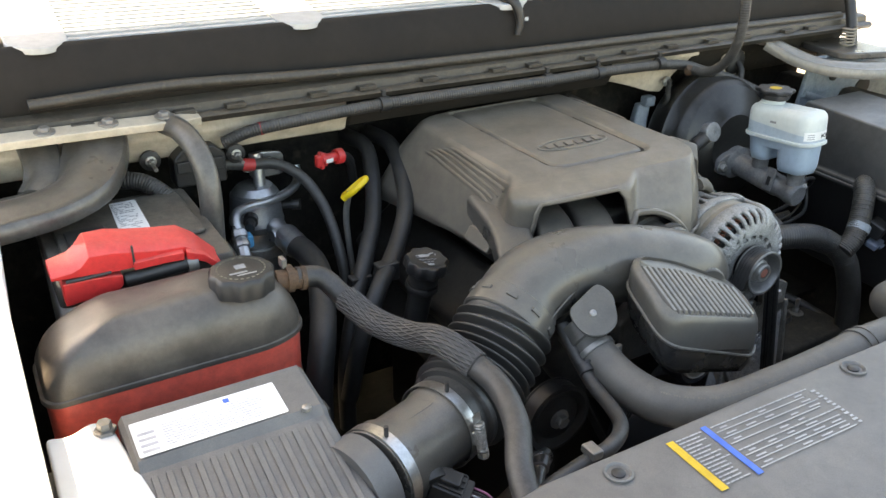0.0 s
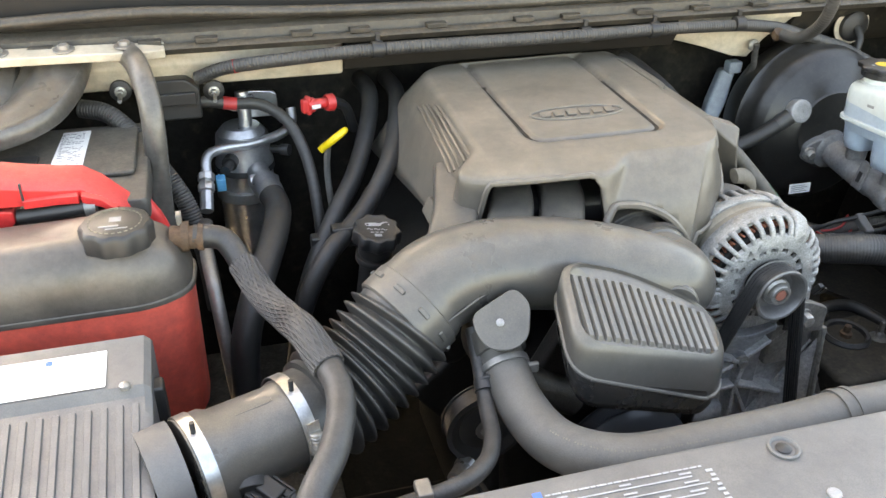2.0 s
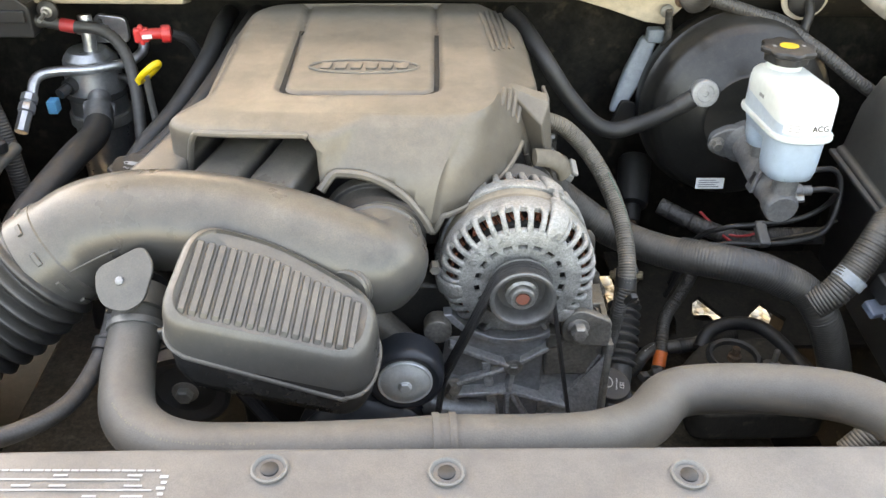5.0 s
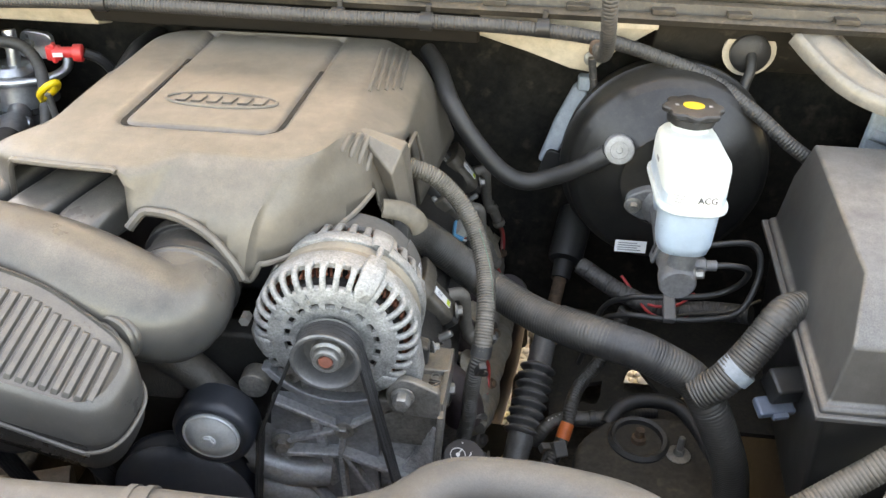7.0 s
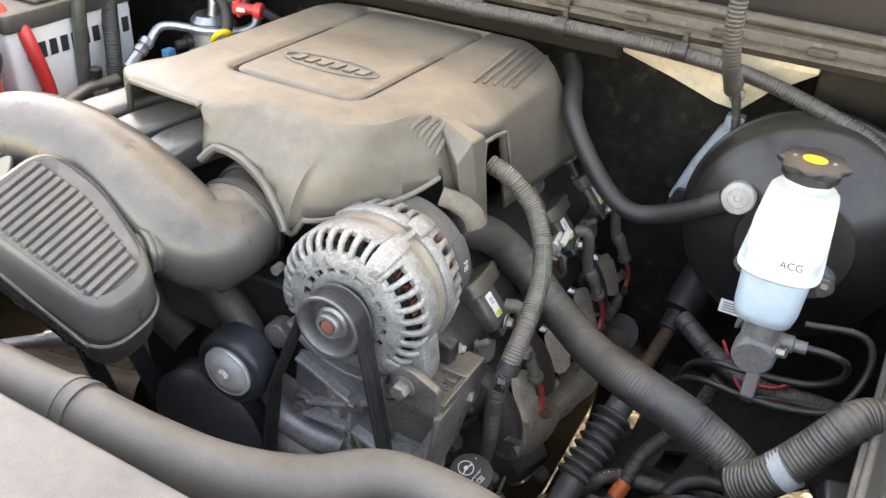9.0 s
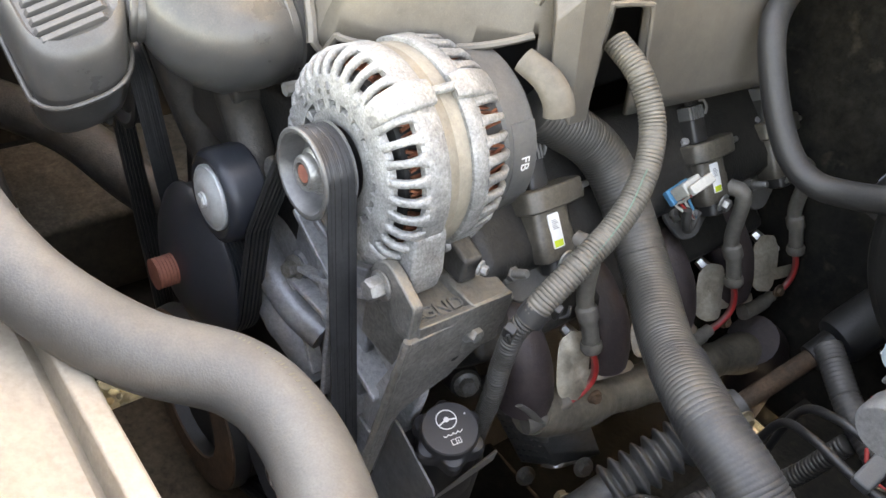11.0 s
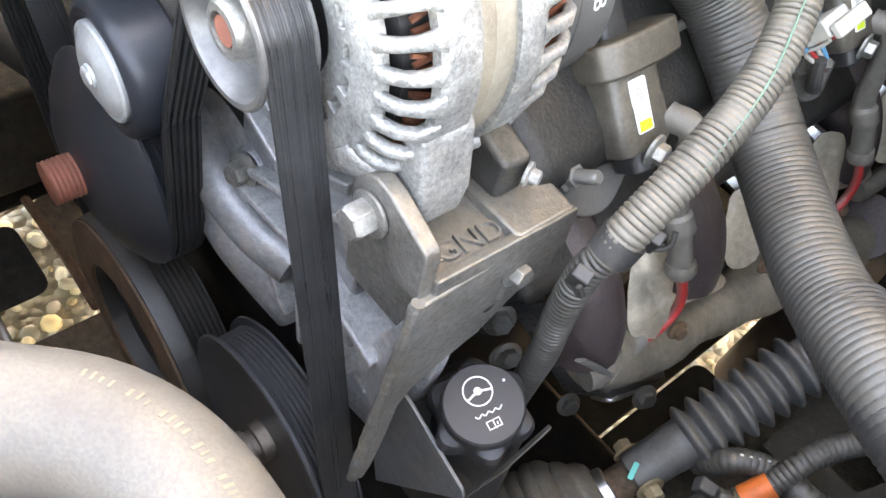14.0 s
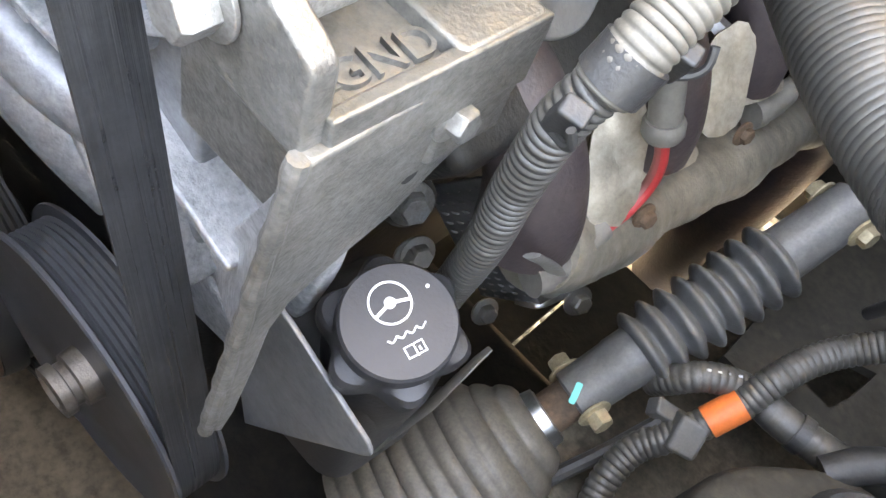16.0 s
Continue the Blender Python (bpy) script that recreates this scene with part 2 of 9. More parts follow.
M_LOOMDARK = surface("loom_black", (0.022, 0.022, 0.022), (0.04, 0.038, 0.036), 0.5, dust=(0.14, 0.125, 0.105), dusty=0.45, scale=25, fine=700, bump=0.1)
M_BELT = surface("belt_rubber", (0.018, 0.0183, 0.019), (0.030, 0.0303, 0.031), 0.38, scale=60, fine=900, bump=0.1, mottle=0.4)
M_ALU = surface("oxidised_aluminium", (0.20, 0.20, 0.194), (0.36, 0.355, 0.34), 0.5, metal=0.4, scale=60, fine=380, bump=0.9, dust=(0.37, 0.355, 0.325), dusty=0.35, mottle=0.42, spots=0.2)
M_CAST = surface("cast_aluminium", (0.145, 0.139, 0.128), (0.23, 0.222, 0.207), 0.42, metal=0.5, scale=34, fine=500, bump=0.5, dust=(0.21, 0.18, 0.135), dusty=0.75, spots=0.35, mottle=0.36)
M_CASTDARK = surface("dirty_cast_metal", (0.032, 0.031, 0.030), (0.066, 0.063, 0.06), 0.5, metal=0.3, scale=24, fine=380, bump=0.5, dust=(0.2, 0.17, 0.13), dusty=0.45, spec=0.3)
M_STATOR = surface("stator_laminations", (0.30, 0.265, 0.21), (0.22, 0.19, 0.15), 0.6, metal=0.3, scale=40, fine=600, bump=0.3)
M_ZINC = surface("zinc_steel", (0.37, 0.365, 0.352), (0.235, 0.228, 0.212), 0.4, metal=0.7, scale=60, fine=500, bump=0.25, dust=(0.25, 0.22, 0.17), dusty=0.5, mottle=0.3, spots=0.25)
M_BAND = surface("bright_steel", (0.60, 0.60, 0.59), (0.48, 0.48, 0.47), 0.36, metal=1.0, scale=30, fine=300, bump=0.12, mottle=0.2)
M_BELLOWS = surface("bellows_rubber", (0.016, 0.016, 0.0165), (0.027, 0.0265, 0.026), 0.4, dust=(0.16, 0.15, 0.132), dusty=0.42, scale=16, fine=700, bump=0.12, mottle=0.15)
M_WIREPINK = surface("pink_wire", (0.42, 0.16, 0.24), (0.32, 0.12, 0.2), 0.45, scale=30, bump=0.05)
M_WIREPALE = surface("pale_wire", (0.55, 0.52, 0.5), (0.4, 0.38, 0.4), 0.45, scale=30, bump=0.05)
M_GROOVE = surface("groove_strip", (0.032, 0.029, 0.025), (0.05, 0.045, 0.038), 0.85, scale=40, fine=600, bump=0.4, mottle=0.4, spec=0.15)
M_STEEL = surface("dull_steel", (0.24, 0.235, 0.225), (0.32, 0.31, 0.29), 0.45, metal=0.7, scale=28, fine=420, bump=0.25, dust=(0.2, 0.175, 0.14), dusty=0.4)
M_RUST = surface("rusted_steel", (0.13, 0.075, 0.045), (0.075, 0.05, 0.034), 0.8, scale=40, fine=300, bump=0.6, metal=0.2, mottle=0.35)
M_REDRUST = surface("red_oxide_hub", (0.30, 0.10, 0.065), (0.2, 0.07, 0.05), 0.6, scale=50, fine=400, bump=0.3)
M_MANIFOLD = surface("hot_iron", (0.036, 0.026, 0.030), (0.065, 0.048, 0.046), 0.5, scale=26, fine=300, bump=0.4, metal=0.2, dust=(0.16, 0.125, 0.1), dusty=0.25)
M_SHIELD = surface("manifold_shield", (0.17, 0.15, 0.124), (0.24, 0.211, 0.17), 0.42, scale=16, fine=350, bump=0.35, metal=0.4, dust=(0.28, 0.238, 0.178), dusty=0.5, mottle=0.35)
M_FOIL = surface("foil_shield", (0.36, 0.32, 0.26), (0.24, 0.205, 0.16), 0.42, scale=30, fine=200, bump=0.3, metal=0.5, dust=(0.40, 0.335, 0.25), dusty=0.5, mottle=0.3)
M_COPPER = surface("copper_winding", (0.40, 0.15, 0.09), (0.20, 0.08, 0.055), 0.35, metal=0.75, scale=120, fine=300, bump=0.2)
M_CAPGREY = surface("cap_plastic", (0.055, 0.055, 0.055), (0.08, 0.078, 0.074), 0.55, scale=30, fine=600, bump=0.15, dust=(0.2, 0.18, 0.15), dusty=0.4)
M_RED = surface("red_plastic", (0.66, 0.035, 0.035), (0.55, 0.03, 0.03), 0.4, scale=18, fine=700, bump=0.08, dust=(0.45, 0.25, 0.2), dusty=0.2)
M_REDTAPE = surface("red_tape", (0.42, 0.03, 0.03), (0.32, 0.03, 0.03), 0.5, scale=18, bump=0.1)
M_YELLOW = surface("yellow_plastic", (0.80, 0.58, 0.02), (0.7, 0.45, 0.02), 0.4, scale=30, bump=0.1)
M_ORANGE = surface("orange_tape", (0.78, 0.17, 0.04), (0.6, 0.13, 0.04), 0.5, scale=30, bump=0.1)
M_WHITE = surface("white_label", (0.78, 0.78, 0.76), (0.7, 0.7, 0.68), 0.5, scale=12, bump=0.05, mottle=0.03)
M_PRINT = surface("dark_print", (0.03, 0.03, 0.03), None, 0.6, bump=0)
M_GREYPRINT = surface("grey_print", (0.30, 0.30, 0.30), None, 0.6, bump=0)
M_WHITEPRINT = surface("white_print", (0.72, 0.72, 0.70), None, 0.6, bump=0)
M_BLUEPRINT = surface("blue_print", (0.05, 0.16, 0.6), None, 0.5, bump=0)
M_YELLOWPRINT = surface("yellow_print", (0.72, 0.46, 0.03), None, 0.5, bump=0)
M_GREENPRINT = surface("green_print", (0.62, 0.75, 0.05), None, 0.5, bump=0)
M_RESERVOIR = surface("translucent_white_plastic", (0.60, 0.63, 0.60), (0.54, 0.58, 0.56), 0.35, scale=14, fine=500, bump=0.06, sss=0.3, mottle=0.06, dust=(0.45, 0.43, 0.36), dusty=0.25)
M_RESLOW = surface("fluid_filled_plastic", (0.36, 0.45, 0.53), (0.32, 0.40, 0.48), 0.3, scale=10, fine=500, bump=0.06, sss=0.4, mottle=0.08)
M_RESMID = surface("fluid_behind_plastic", (0.42, 0.49, 0.54), (0.36, 0.43, 0.49), 0.32, scale=22, fine=500, bump=0.06, sss=0.3, mottle=0.08)
M_MASTER = surface("grey_cast_iron", (0.14, 0.142, 0.148), (0.22, 0.22, 0.222), 0.5, metal=0.4, scale=30, fine=500, bump=0.45, dust=(0.17, 0.155, 0.13), dusty=0.35, mottle=0.25)
# dusty top over a dark base also paints the lid's lit and shaded faces
M_FUSELID = surface("fuse_box_plastic", (0.026, 0.026, 0.0268), (0.04, 0.0395, 0.039), 0.42, scale=12, fine=700, bump=0.15, dust=(0.24, 0.23, 0.212), dusty=0.55, mottle=0.12)
M_TANKTOP = surface("stained_tank_plastic", (0.055, 0.047, 0.041), (0.12, 0.102, 0.086), 0.33, scale=9, fine=500, bump=0.15, dust=(0.2, 0.175, 0.145), dusty=0.2, mottle=0.2)
M_TANKRED = surface("coolant_tank_plastic", (0.74, 0.115, 0.082), (0.58, 0.09, 0.066), 0.34, scale=9, fine=500, bump=0.1, dust=(0.4, 0.24, 0.19), dusty=0.4, sss=0.3, mottle=0.2)
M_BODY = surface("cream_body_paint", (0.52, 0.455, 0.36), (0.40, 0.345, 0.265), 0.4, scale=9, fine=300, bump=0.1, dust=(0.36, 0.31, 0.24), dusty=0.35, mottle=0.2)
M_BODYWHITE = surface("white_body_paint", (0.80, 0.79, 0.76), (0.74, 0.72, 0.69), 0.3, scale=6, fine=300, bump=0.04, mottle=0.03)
M_INNER = surface("dirty_inner_body", (0.016, 0.0148, 0.0132), (0.036, 0.032, 0.026), 0.85, scale=8, fine=160, bump=0.7, dust=(0.12, 0.1, 0.075), dusty=0.4, spots=0.35, spec=0.2)
M_FIREWALL = surface("firewall_mat", (0.010, 0.0095, 0.0088), (0.028, 0.025, 0.020), 0.9, scale=9, fine=110, bump=0.9, dust=(0.11, 0.094, 0.07), dusty=0.3, spots=0.3, spec=0.15, mottle=0.45)
M_FRAME = surface("frame_paint", (0.016, 0.0145, 0.013), (0.04, 0.035, 0.027), 0.75, scale=14, fine=220, bump=0.5, dust=(0.25, 0.205, 0.15), dusty=0.52, spec=0.25, mottle=0.35)
M_COWL = surface("cowl_plastic", (0.0145, 0.0125, 0.011), (0.021, 0.018, 0.0155), 0.75, scale=7, fine=800, bump=0.12, dust=(0.04, 0.034, 0.026), dusty=0.2, spec=0.2)
M_SEAL = surface("dusty_seal", (0.018, 0.016, 0.0135), (0.040, 0.034, 0.026), 0.42, scale=26, fine=320, bump=0.5, dust=(0.13, 0.107, 0.078), dusty=0.42, spots=0.35, mottle=0.35)
M_GRILLE = surface("cowl_grille", (0.36, 0.36, 0.35), (0.45, 0.45, 0.44), 0.5, scale=8, fine=500, bump=0.1)
M_BRACE = surface("painted_brace", (0.075, 0.070, 0.064), (0.12, 0.11, 0.098), 0.3, scale=13, fine=400, bump=0.25, metal=0.3, dust=(0.2, 0.175, 0.14), dusty=0.3, mottle=0.25)
M_BLUEGREY = surface("blue_grey_paint", (0.30, 0.345, 0.375), (0.22, 0.26, 0.29), 0.5, scale=16, bump=0.2, dust=(0.26, 0.24, 0.21), dusty=0.35, mottle=0.2, spots=0.15)
M_TEAL = surface("teal_mark", (0.06, 0.62, 0.55), None, 0.5, bump=0)
M_BLUECON = surface("blue_connector", (0.05, 0.3, 0.5), None, 0.5, bump=0.05)
M_SHROUD = surface("sandy_shroud", (0.30, 0.26, 0.205), (0.38, 0.33, 0.265), 0.75, scale=20, fine=260, bump=0.5, dust=(0.45, 0.39, 0.31), dusty=0.5, spots=0.4)
M_GREENLINE = surface("green_line", (0.10, 0.19, 0.14), None, 0.5, bump=0)
M_SHAFTRUBBER = surface("grey_pleated_rubber", (0.060, 0.060, 0.061), (0.082, 0.081, 0.079), 0.42, dust=(0.22, 0.203, 0.175), dusty=0.5, scale=22, fine=500, bump=0.2, mottle=0.2)
M_BRACELIGHT = surface("pale_painted_brace", (0.17, 0.158, 0.14), (0.23, 0.212, 0.185), 0.34, scale=13, fine=400, bump=0.2, metal=0.2, dust=(0.26, 0.23, 0.18), dusty=0.4, mottle=0.2)
M_SILVER = surface("silver_metal", (0.50, 0.51, 0.52), (0.36, 0.365, 0.37), 0.3, metal=0.85, scale=30, fine=350, bump=0.15, dust=(0.25, 0.22, 0.18), dusty=0.25)
M_CREAM = surface("cream_plastic", (0.46, 0.45, 0.41), (0.38, 0.37, 0.33), 0.5, scale=30, bump=0.1)
M_WORNPRINT = surface("worn_print", (0.20, 0.20, 0.15), (0.1, 0.1, 0.08), 0.6, scale=200, bump=0)
M_BATTERY = surface("battery_plastic", (0.028, 0.026, 0.024), (0.045, 0.041, 0.036), 0.55, dust=(0.17, 0.148, 0.115), dusty=0.6, scale=14, fine=400, bump=0.2, mottle=0.25, spots=0.2)
M_GLOSSPLASTIC = surface("glossy_dark_plastic", (0.016, 0.016, 0.0165), (0.03, 0.029, 0.028), 0.27, dust=(0.13, 0.118, 0.1), dusty=0.35, scale=12, fine=600, bump=0.12, spots=0.15)
M_BOOSTER = surface("booster_paint", (0.0090, 0.0088, 0.0086), (0.0145, 0.0139, 0.013), 0.34, spec=0.5, scale=10, fine=500, bump=0.12, dust=(0.10, 0.088, 0.07), dusty=0.22, spots=0.12, mottle=0.35)
M_VALVE = surface("grey_zinc_cap", (0.32, 0.32, 0.32), (0.24, 0.24, 0.24), 0.5, metal=0.4, scale=80, fine=400, bump=0.2)
M_PUMP = surface("grey_cast_aluminium", (0.34, 0.345, 0.352), (0.50, 0.505, 0.51), 0.42, metal=0.35, scale=34, fine=260, bump=0.8, dust=(0.46, 0.44, 0.40), dusty=0.4, spots=0.4, mottle=0.4)
M_PUMPGREY = surface("dull_pump_aluminium", (0.22, 0.228, 0.24), (0.32, 0.33, 0.34), 0.42, metal=0.45, scale=30, fine=300, bump=0.4, dust=(0.40, 0.39, 0.365), dusty=0.35, spots=0.3, mottle=0.25)
M_NEARBLACK = surface("near_black_plate", (0.006, 0.0058, 0.0055), (0.013, 0.012, 0.0105), 0.8, scale=9, fine=110, bump=0.7, dust=(0.07, 0.06, 0.045), dusty=0.16, spots=0.15, spec=0.2, mottle=0.45)
M_CAPBLACK = surface("matt_cap_plastic", (0.019, 0.019, 0.0205), (0.025, 0.025, 0.0265), 0.45, scale=20, fine=700, bump=0.1, mottle=0.1)
M_FAINT = surface("faint_print", (0.50, 0.51, 0.53), None, 0.6, bump=0)
M_TANRUBBER = surface("tan_rubber", (0.15, 0.125, 0.095), (0.1, 0.085, 0.066), 0.6, scale=30, fine=500, bump=0.2)
M_PULLEYFACE = surface("pale_pulley_steel", (0.20, 0.197, 0.19), (0.145, 0.142, 0.138), 0.4, metal=0.6, scale=40, fine=500, bump=0.1)
M_LOOMMID = surface("dark_loom_plastic", (0.026, 0.0252, 0.024), (0.044, 0.042, 0.039), 0.38, dust=(0.19, 0.171, 0.143), dusty=0.42, scale=25, fine=700, bump=0.1, mottle=0.2)
M_BOOTGREY = surface("grey_boot_rubber", (0.092, 0.084, 0.073), (0.125, 0.113, 0.097), 0.5, dust=(0.22, 0.19, 0.15), dusty=0.4, scale=25, fine=600, bump=0.15, mottle=0.2)
M_BLOCK = surface("near_black_iron", (0.009, 0.0088, 0.0085), (0.019, 0.0183, 0.0172), 0.5, metal=0.1, scale=20, fine=380, bump=0.5, dust=(0.12, 0.103, 0.08), dusty=0.14, spec=0.35, mottle=0.35)
M_SLATE = surface("slate_blue_plastic", (0.11, 0.14, 0.19), (0.14, 0.17, 0.21), 0.45, scale=30, bump=0.1, dust=(0.2, 0.19, 0.18), dusty=0.3)
M_YZINC = surface("yellow_zinc", (0.42, 0.345, 0.22), (0.30, 0.235, 0.15), 0.4, metal=0.4, scale=60, fine=400, bump=0.25, dust=(0.28, 0.23, 0.16), dusty=0.5, mottle=0.3)
M_HUB = surface("worn_hub_steel", (0.15, 0.125, 0.105), (0.09, 0.076, 0.066), 0.38, metal=0.6, scale=50, fine=400, bump=0.3, dust=(0.16, 0.13, 0.1), dusty=0.4, mottle=0.3)
M_BOOTBROWN = surface("dusty_boot_rubber", (0.052, 0.047, 0.041), (0.078, 0.070, 0.060), 0.5, scale=24, fine=500, bump=0.25, dust=(0.2, 0.17, 0.13), dusty=0.5, mottle=0.25)
M_MUD = surface("dried_mud", (0.040, 0.030, 0.020), (0.085, 0.064, 0.042), 0.85, scale=16, fine=120, bump=1.0, spec=0.2, mottle=0.45, dust=(0.15, 0.115, 0.08), dusty=0.5)
M_COIL = surface("brown_black_plastic", (0.040, 0.035, 0.029), (0.062, 0.054, 0.044), 0.42, scale=26, fine=500, bump=0.2, dust=(0.22, 0.185, 0.135), dusty=0.5, mottle=0.3)
M_DECAL = surface("faded_print", (0.42, 0.42, 0.42), None, 0.6, bump=0)
M_GOLDPRINT = surface("gold_print", (0.20, 0.178, 0.132), None, 0.6, bump=0)
M_DISH = surface("zinc_dish", (0.58, 0.61, 0.60), (0.48, 0.50, 0.49), 0.36, metal=0.3, scale=50, fine=400, bump=0.1, mottle=0.1)
M_SHIELDPLATE = surface("grey_zinc_paint", (0.15, 0.155, 0.16), (0.20, 0.205, 0.21), 0.4, metal=0.5, scale=22, fine=500, bump=0.15, dust=(0.24, 0.225, 0.2), dusty=0.4, spots=0.25, mottle=0.2)
M_PSPULLEY = surface("slate_pulley", (0.026, 0.028, 0.032), (0.038, 0.04, 0.044), 0.36, dust=(0.15, 0.145, 0.14), dusty=0.25, scale=14, fine=600, bump=0.1)



def lengthwise(m, scale, depth):
    """Fine streaks that run along a belt, by a noise drawn out across its width."""
    nt = m.node_tree
    tc, mp, no, mr, b = (nt.nodes.new("ShaderNode" + k) for k in ("TexCoord", "Mapping", "TexNoise", "MapRange", "Bump"))
    mp.inputs["Scale"].default_value = (3, scale, 3)
    no.inputs["Scale"].default_value, no.inputs["Detail"].default_value = 1.0, 3
    nt.links.new(tc.outputs["Object"], mp.inputs["Vector"])
    nt.links.new(mp.outputs[0], no.inputs["Vector"])
    bsdf = nt.nodes["Principled BSDF"]
    mr.inputs["From Min"].default_value, mr.inputs["From Max"].default_value, mr.inputs["To Min"].default_value, mr.inputs["To Max"].default_value = 0.35, 0.65, 0.25, 0.55
    nt.links.new(no.outputs["Fac"], mr.inputs["Value"])
    nt.links.new(mr.outputs[0], bsdf.inputs["Roughness"])
    b.inputs["Strength"].default_value, b.inputs["Distance"].default_value = 0.6, depth
    nt.links.new(no.outputs["Fac"], b.inputs["Height"])
    nt.links.new(b.outputs[0], bsdf.inputs["Normal"])


lengthwise(M_BELT, 520, 0.0008)

# ---- setting: ground and body shell ----
def gravel_material():
    m = surface("gravel_ground", (0.42, 0.36, 0.27), (0.5, 0.45, 0.37), 0.85, scale=3, fine=60, bump=0)
    nt = m.node_tree
    vor = nt.nodes.new("ShaderNodeTexVoronoi")
    vor.inputs["Scale"].default_value = 45
    tc = nt.nodes.new("ShaderNodeTexCoord")
    nt.links.new(tc.outputs["Object"], vor.inputs["Vector"])
    b = nt.nodes.new("ShaderNodeBump")
    b.inputs["Distance"].default_value, b.invert = 0.02, True
    nt.links.new(vor.outputs["Distance"], b.inputs["Height"])
    nt.links.new(b.outputs[0], nt.nodes["Principled BSDF"].inputs["Normal"])
    return m


M_GRAVEL = gravel_material()
M_PEBBLE = surface("pebble", (0.50, 0.42, 0.30), (0.36, 0.33, 0.29), 0.7, scale=25, fine=200, bump=0.3)
single("ground", Geo().add([(-900, -900, 0), (900, -900, 0), (900, 900, 0), (-900, 900, 0)], [(0, 1, 2, 3)]), M_GRAVEL,
       "pale tan gravel ground under the truck", "ground", kind="structure")


def pebbles():
    g, rnd = Geo(), random.Random(4)
    for cx, cy, w, h, n in ((-0.5, 0.0, 0.45, 0.6, 900), (0.75, 1.0, 0.5, 0.75, 1100)):
        for _ in range(n):
            x, y, r = cx + rnd.uniform(-w, w), cy + rnd.uniform(-h, h), rnd.uniform(0.007, 0.02)
            a, b, c = r, r * rnd.uniform(0.6, 1), r * rnd.uniform(0.4, 0.7)
            m = pose(x, y, c * 0.5, 0, 0, rnd.uniform(0, 360))
            g.rings([[(a * math.cos(t * 0.698) * k, b * math.sin(t * 0.698) * k, z * c) for t in range(9)] for k, z in ((0.6, -0.8), (1, -0.1), (0.88, 0.45), (0.5, 0.85))], m=m)
    return g


def random_tint(m, tones):
    """Tells the joined pebbles apart by island."""
    nt = m.node_tree
    geo, ramp = nt.nodes.new("ShaderNodeNewGeometry"), nt.nodes.new("ShaderNodeValToRGB")
    ramp.color_ramp.interpolation = 'CONSTANT'
    e = ramp.color_ramp.elements
    e[0].color, e[1].color = lin(tones[0]), lin(tones[-1])
    e[1].position = 0.8
    for i, t in enumerate(tones[1:-1]):
        e.new(0.2 + 0.2 * i).color = lin(t)
    nt.links.new(geo.outputs["Random Per Island"], ramp.inputs[0])
    nt.links.new(ramp.outputs[0], nt.nodes["Principled BSDF"].inputs["Base Color"])


random_tint(M_PEBBLE, [(0.55, 0.44, 0.28), (0.42, 0.40, 0.37), (0.62, 0.54, 0.4), (0.3, 0.27, 0.24), (0.66, 0.62, 0.55)])
single("pebbles", pebbles(), M_PEBBLE, "loose rounded river pebbles in tan and grey", "gravel", kind="stuff", sharp=80)

# firewall, inner fenders, frame rails
g = Geo().box((0.1, 0.66, 0.89), (1.95, 0.06, 0.66))
single("wall_firewall", g, M_FIREWALL, "dark grimy firewall with sound mat", "firewall", kind="structure", bevel=0.01)
g = Geo().rings([[(-0.84, y, 1.12), (-0.80, y, 1.0), (-0.78, y, 0.55), (-0.77, y, 0.08), (-0.80, y, 0.08), (-0.86, y, 1.12)] for y in (-0.42, 0.63)])
single("wall_inner_fender_passenger", g, M_INNER, "dirty black inner fender panel", "fender", kind="structure", bevel=0.006)
g = Geo().rings([[(1.00, y, 1.08), (0.93, y, 0.95), (0.86, y, 0.5), (0.85, y, 0.2), (0.88, y, 0.2), (1.04, y, 1.08)] for y in (-0.42, 0.63)])
single("wall_inner_fender_driver", g, M_INNER, "dirty black inner fender panel", "fender", kind="structure", bevel=0.006)
for x0, x1, y1, nm in ((-0.52, -0.30, 1.7, "passenger"), (0.42, 0.67, 0.50, "driver")):
    g = Geo().box(((x0 + x1) / 2, y1 / 2 - 0.45, 0.50), (x1 - x0, y1 + 0.9, 0.15))
    single("frame_rail_" + nm, g, M_FRAME, "black dusty steel frame rail", "frame rail", kind="structure", bevel=0.012)
single("cross_member", Geo().box((0.15, 0.20, 0.36), (1.1, 0.34, 0.09)), M_NEARBLACK, "black steel cross member below the engine", "cross member", kind="structure", bevel=0.012)
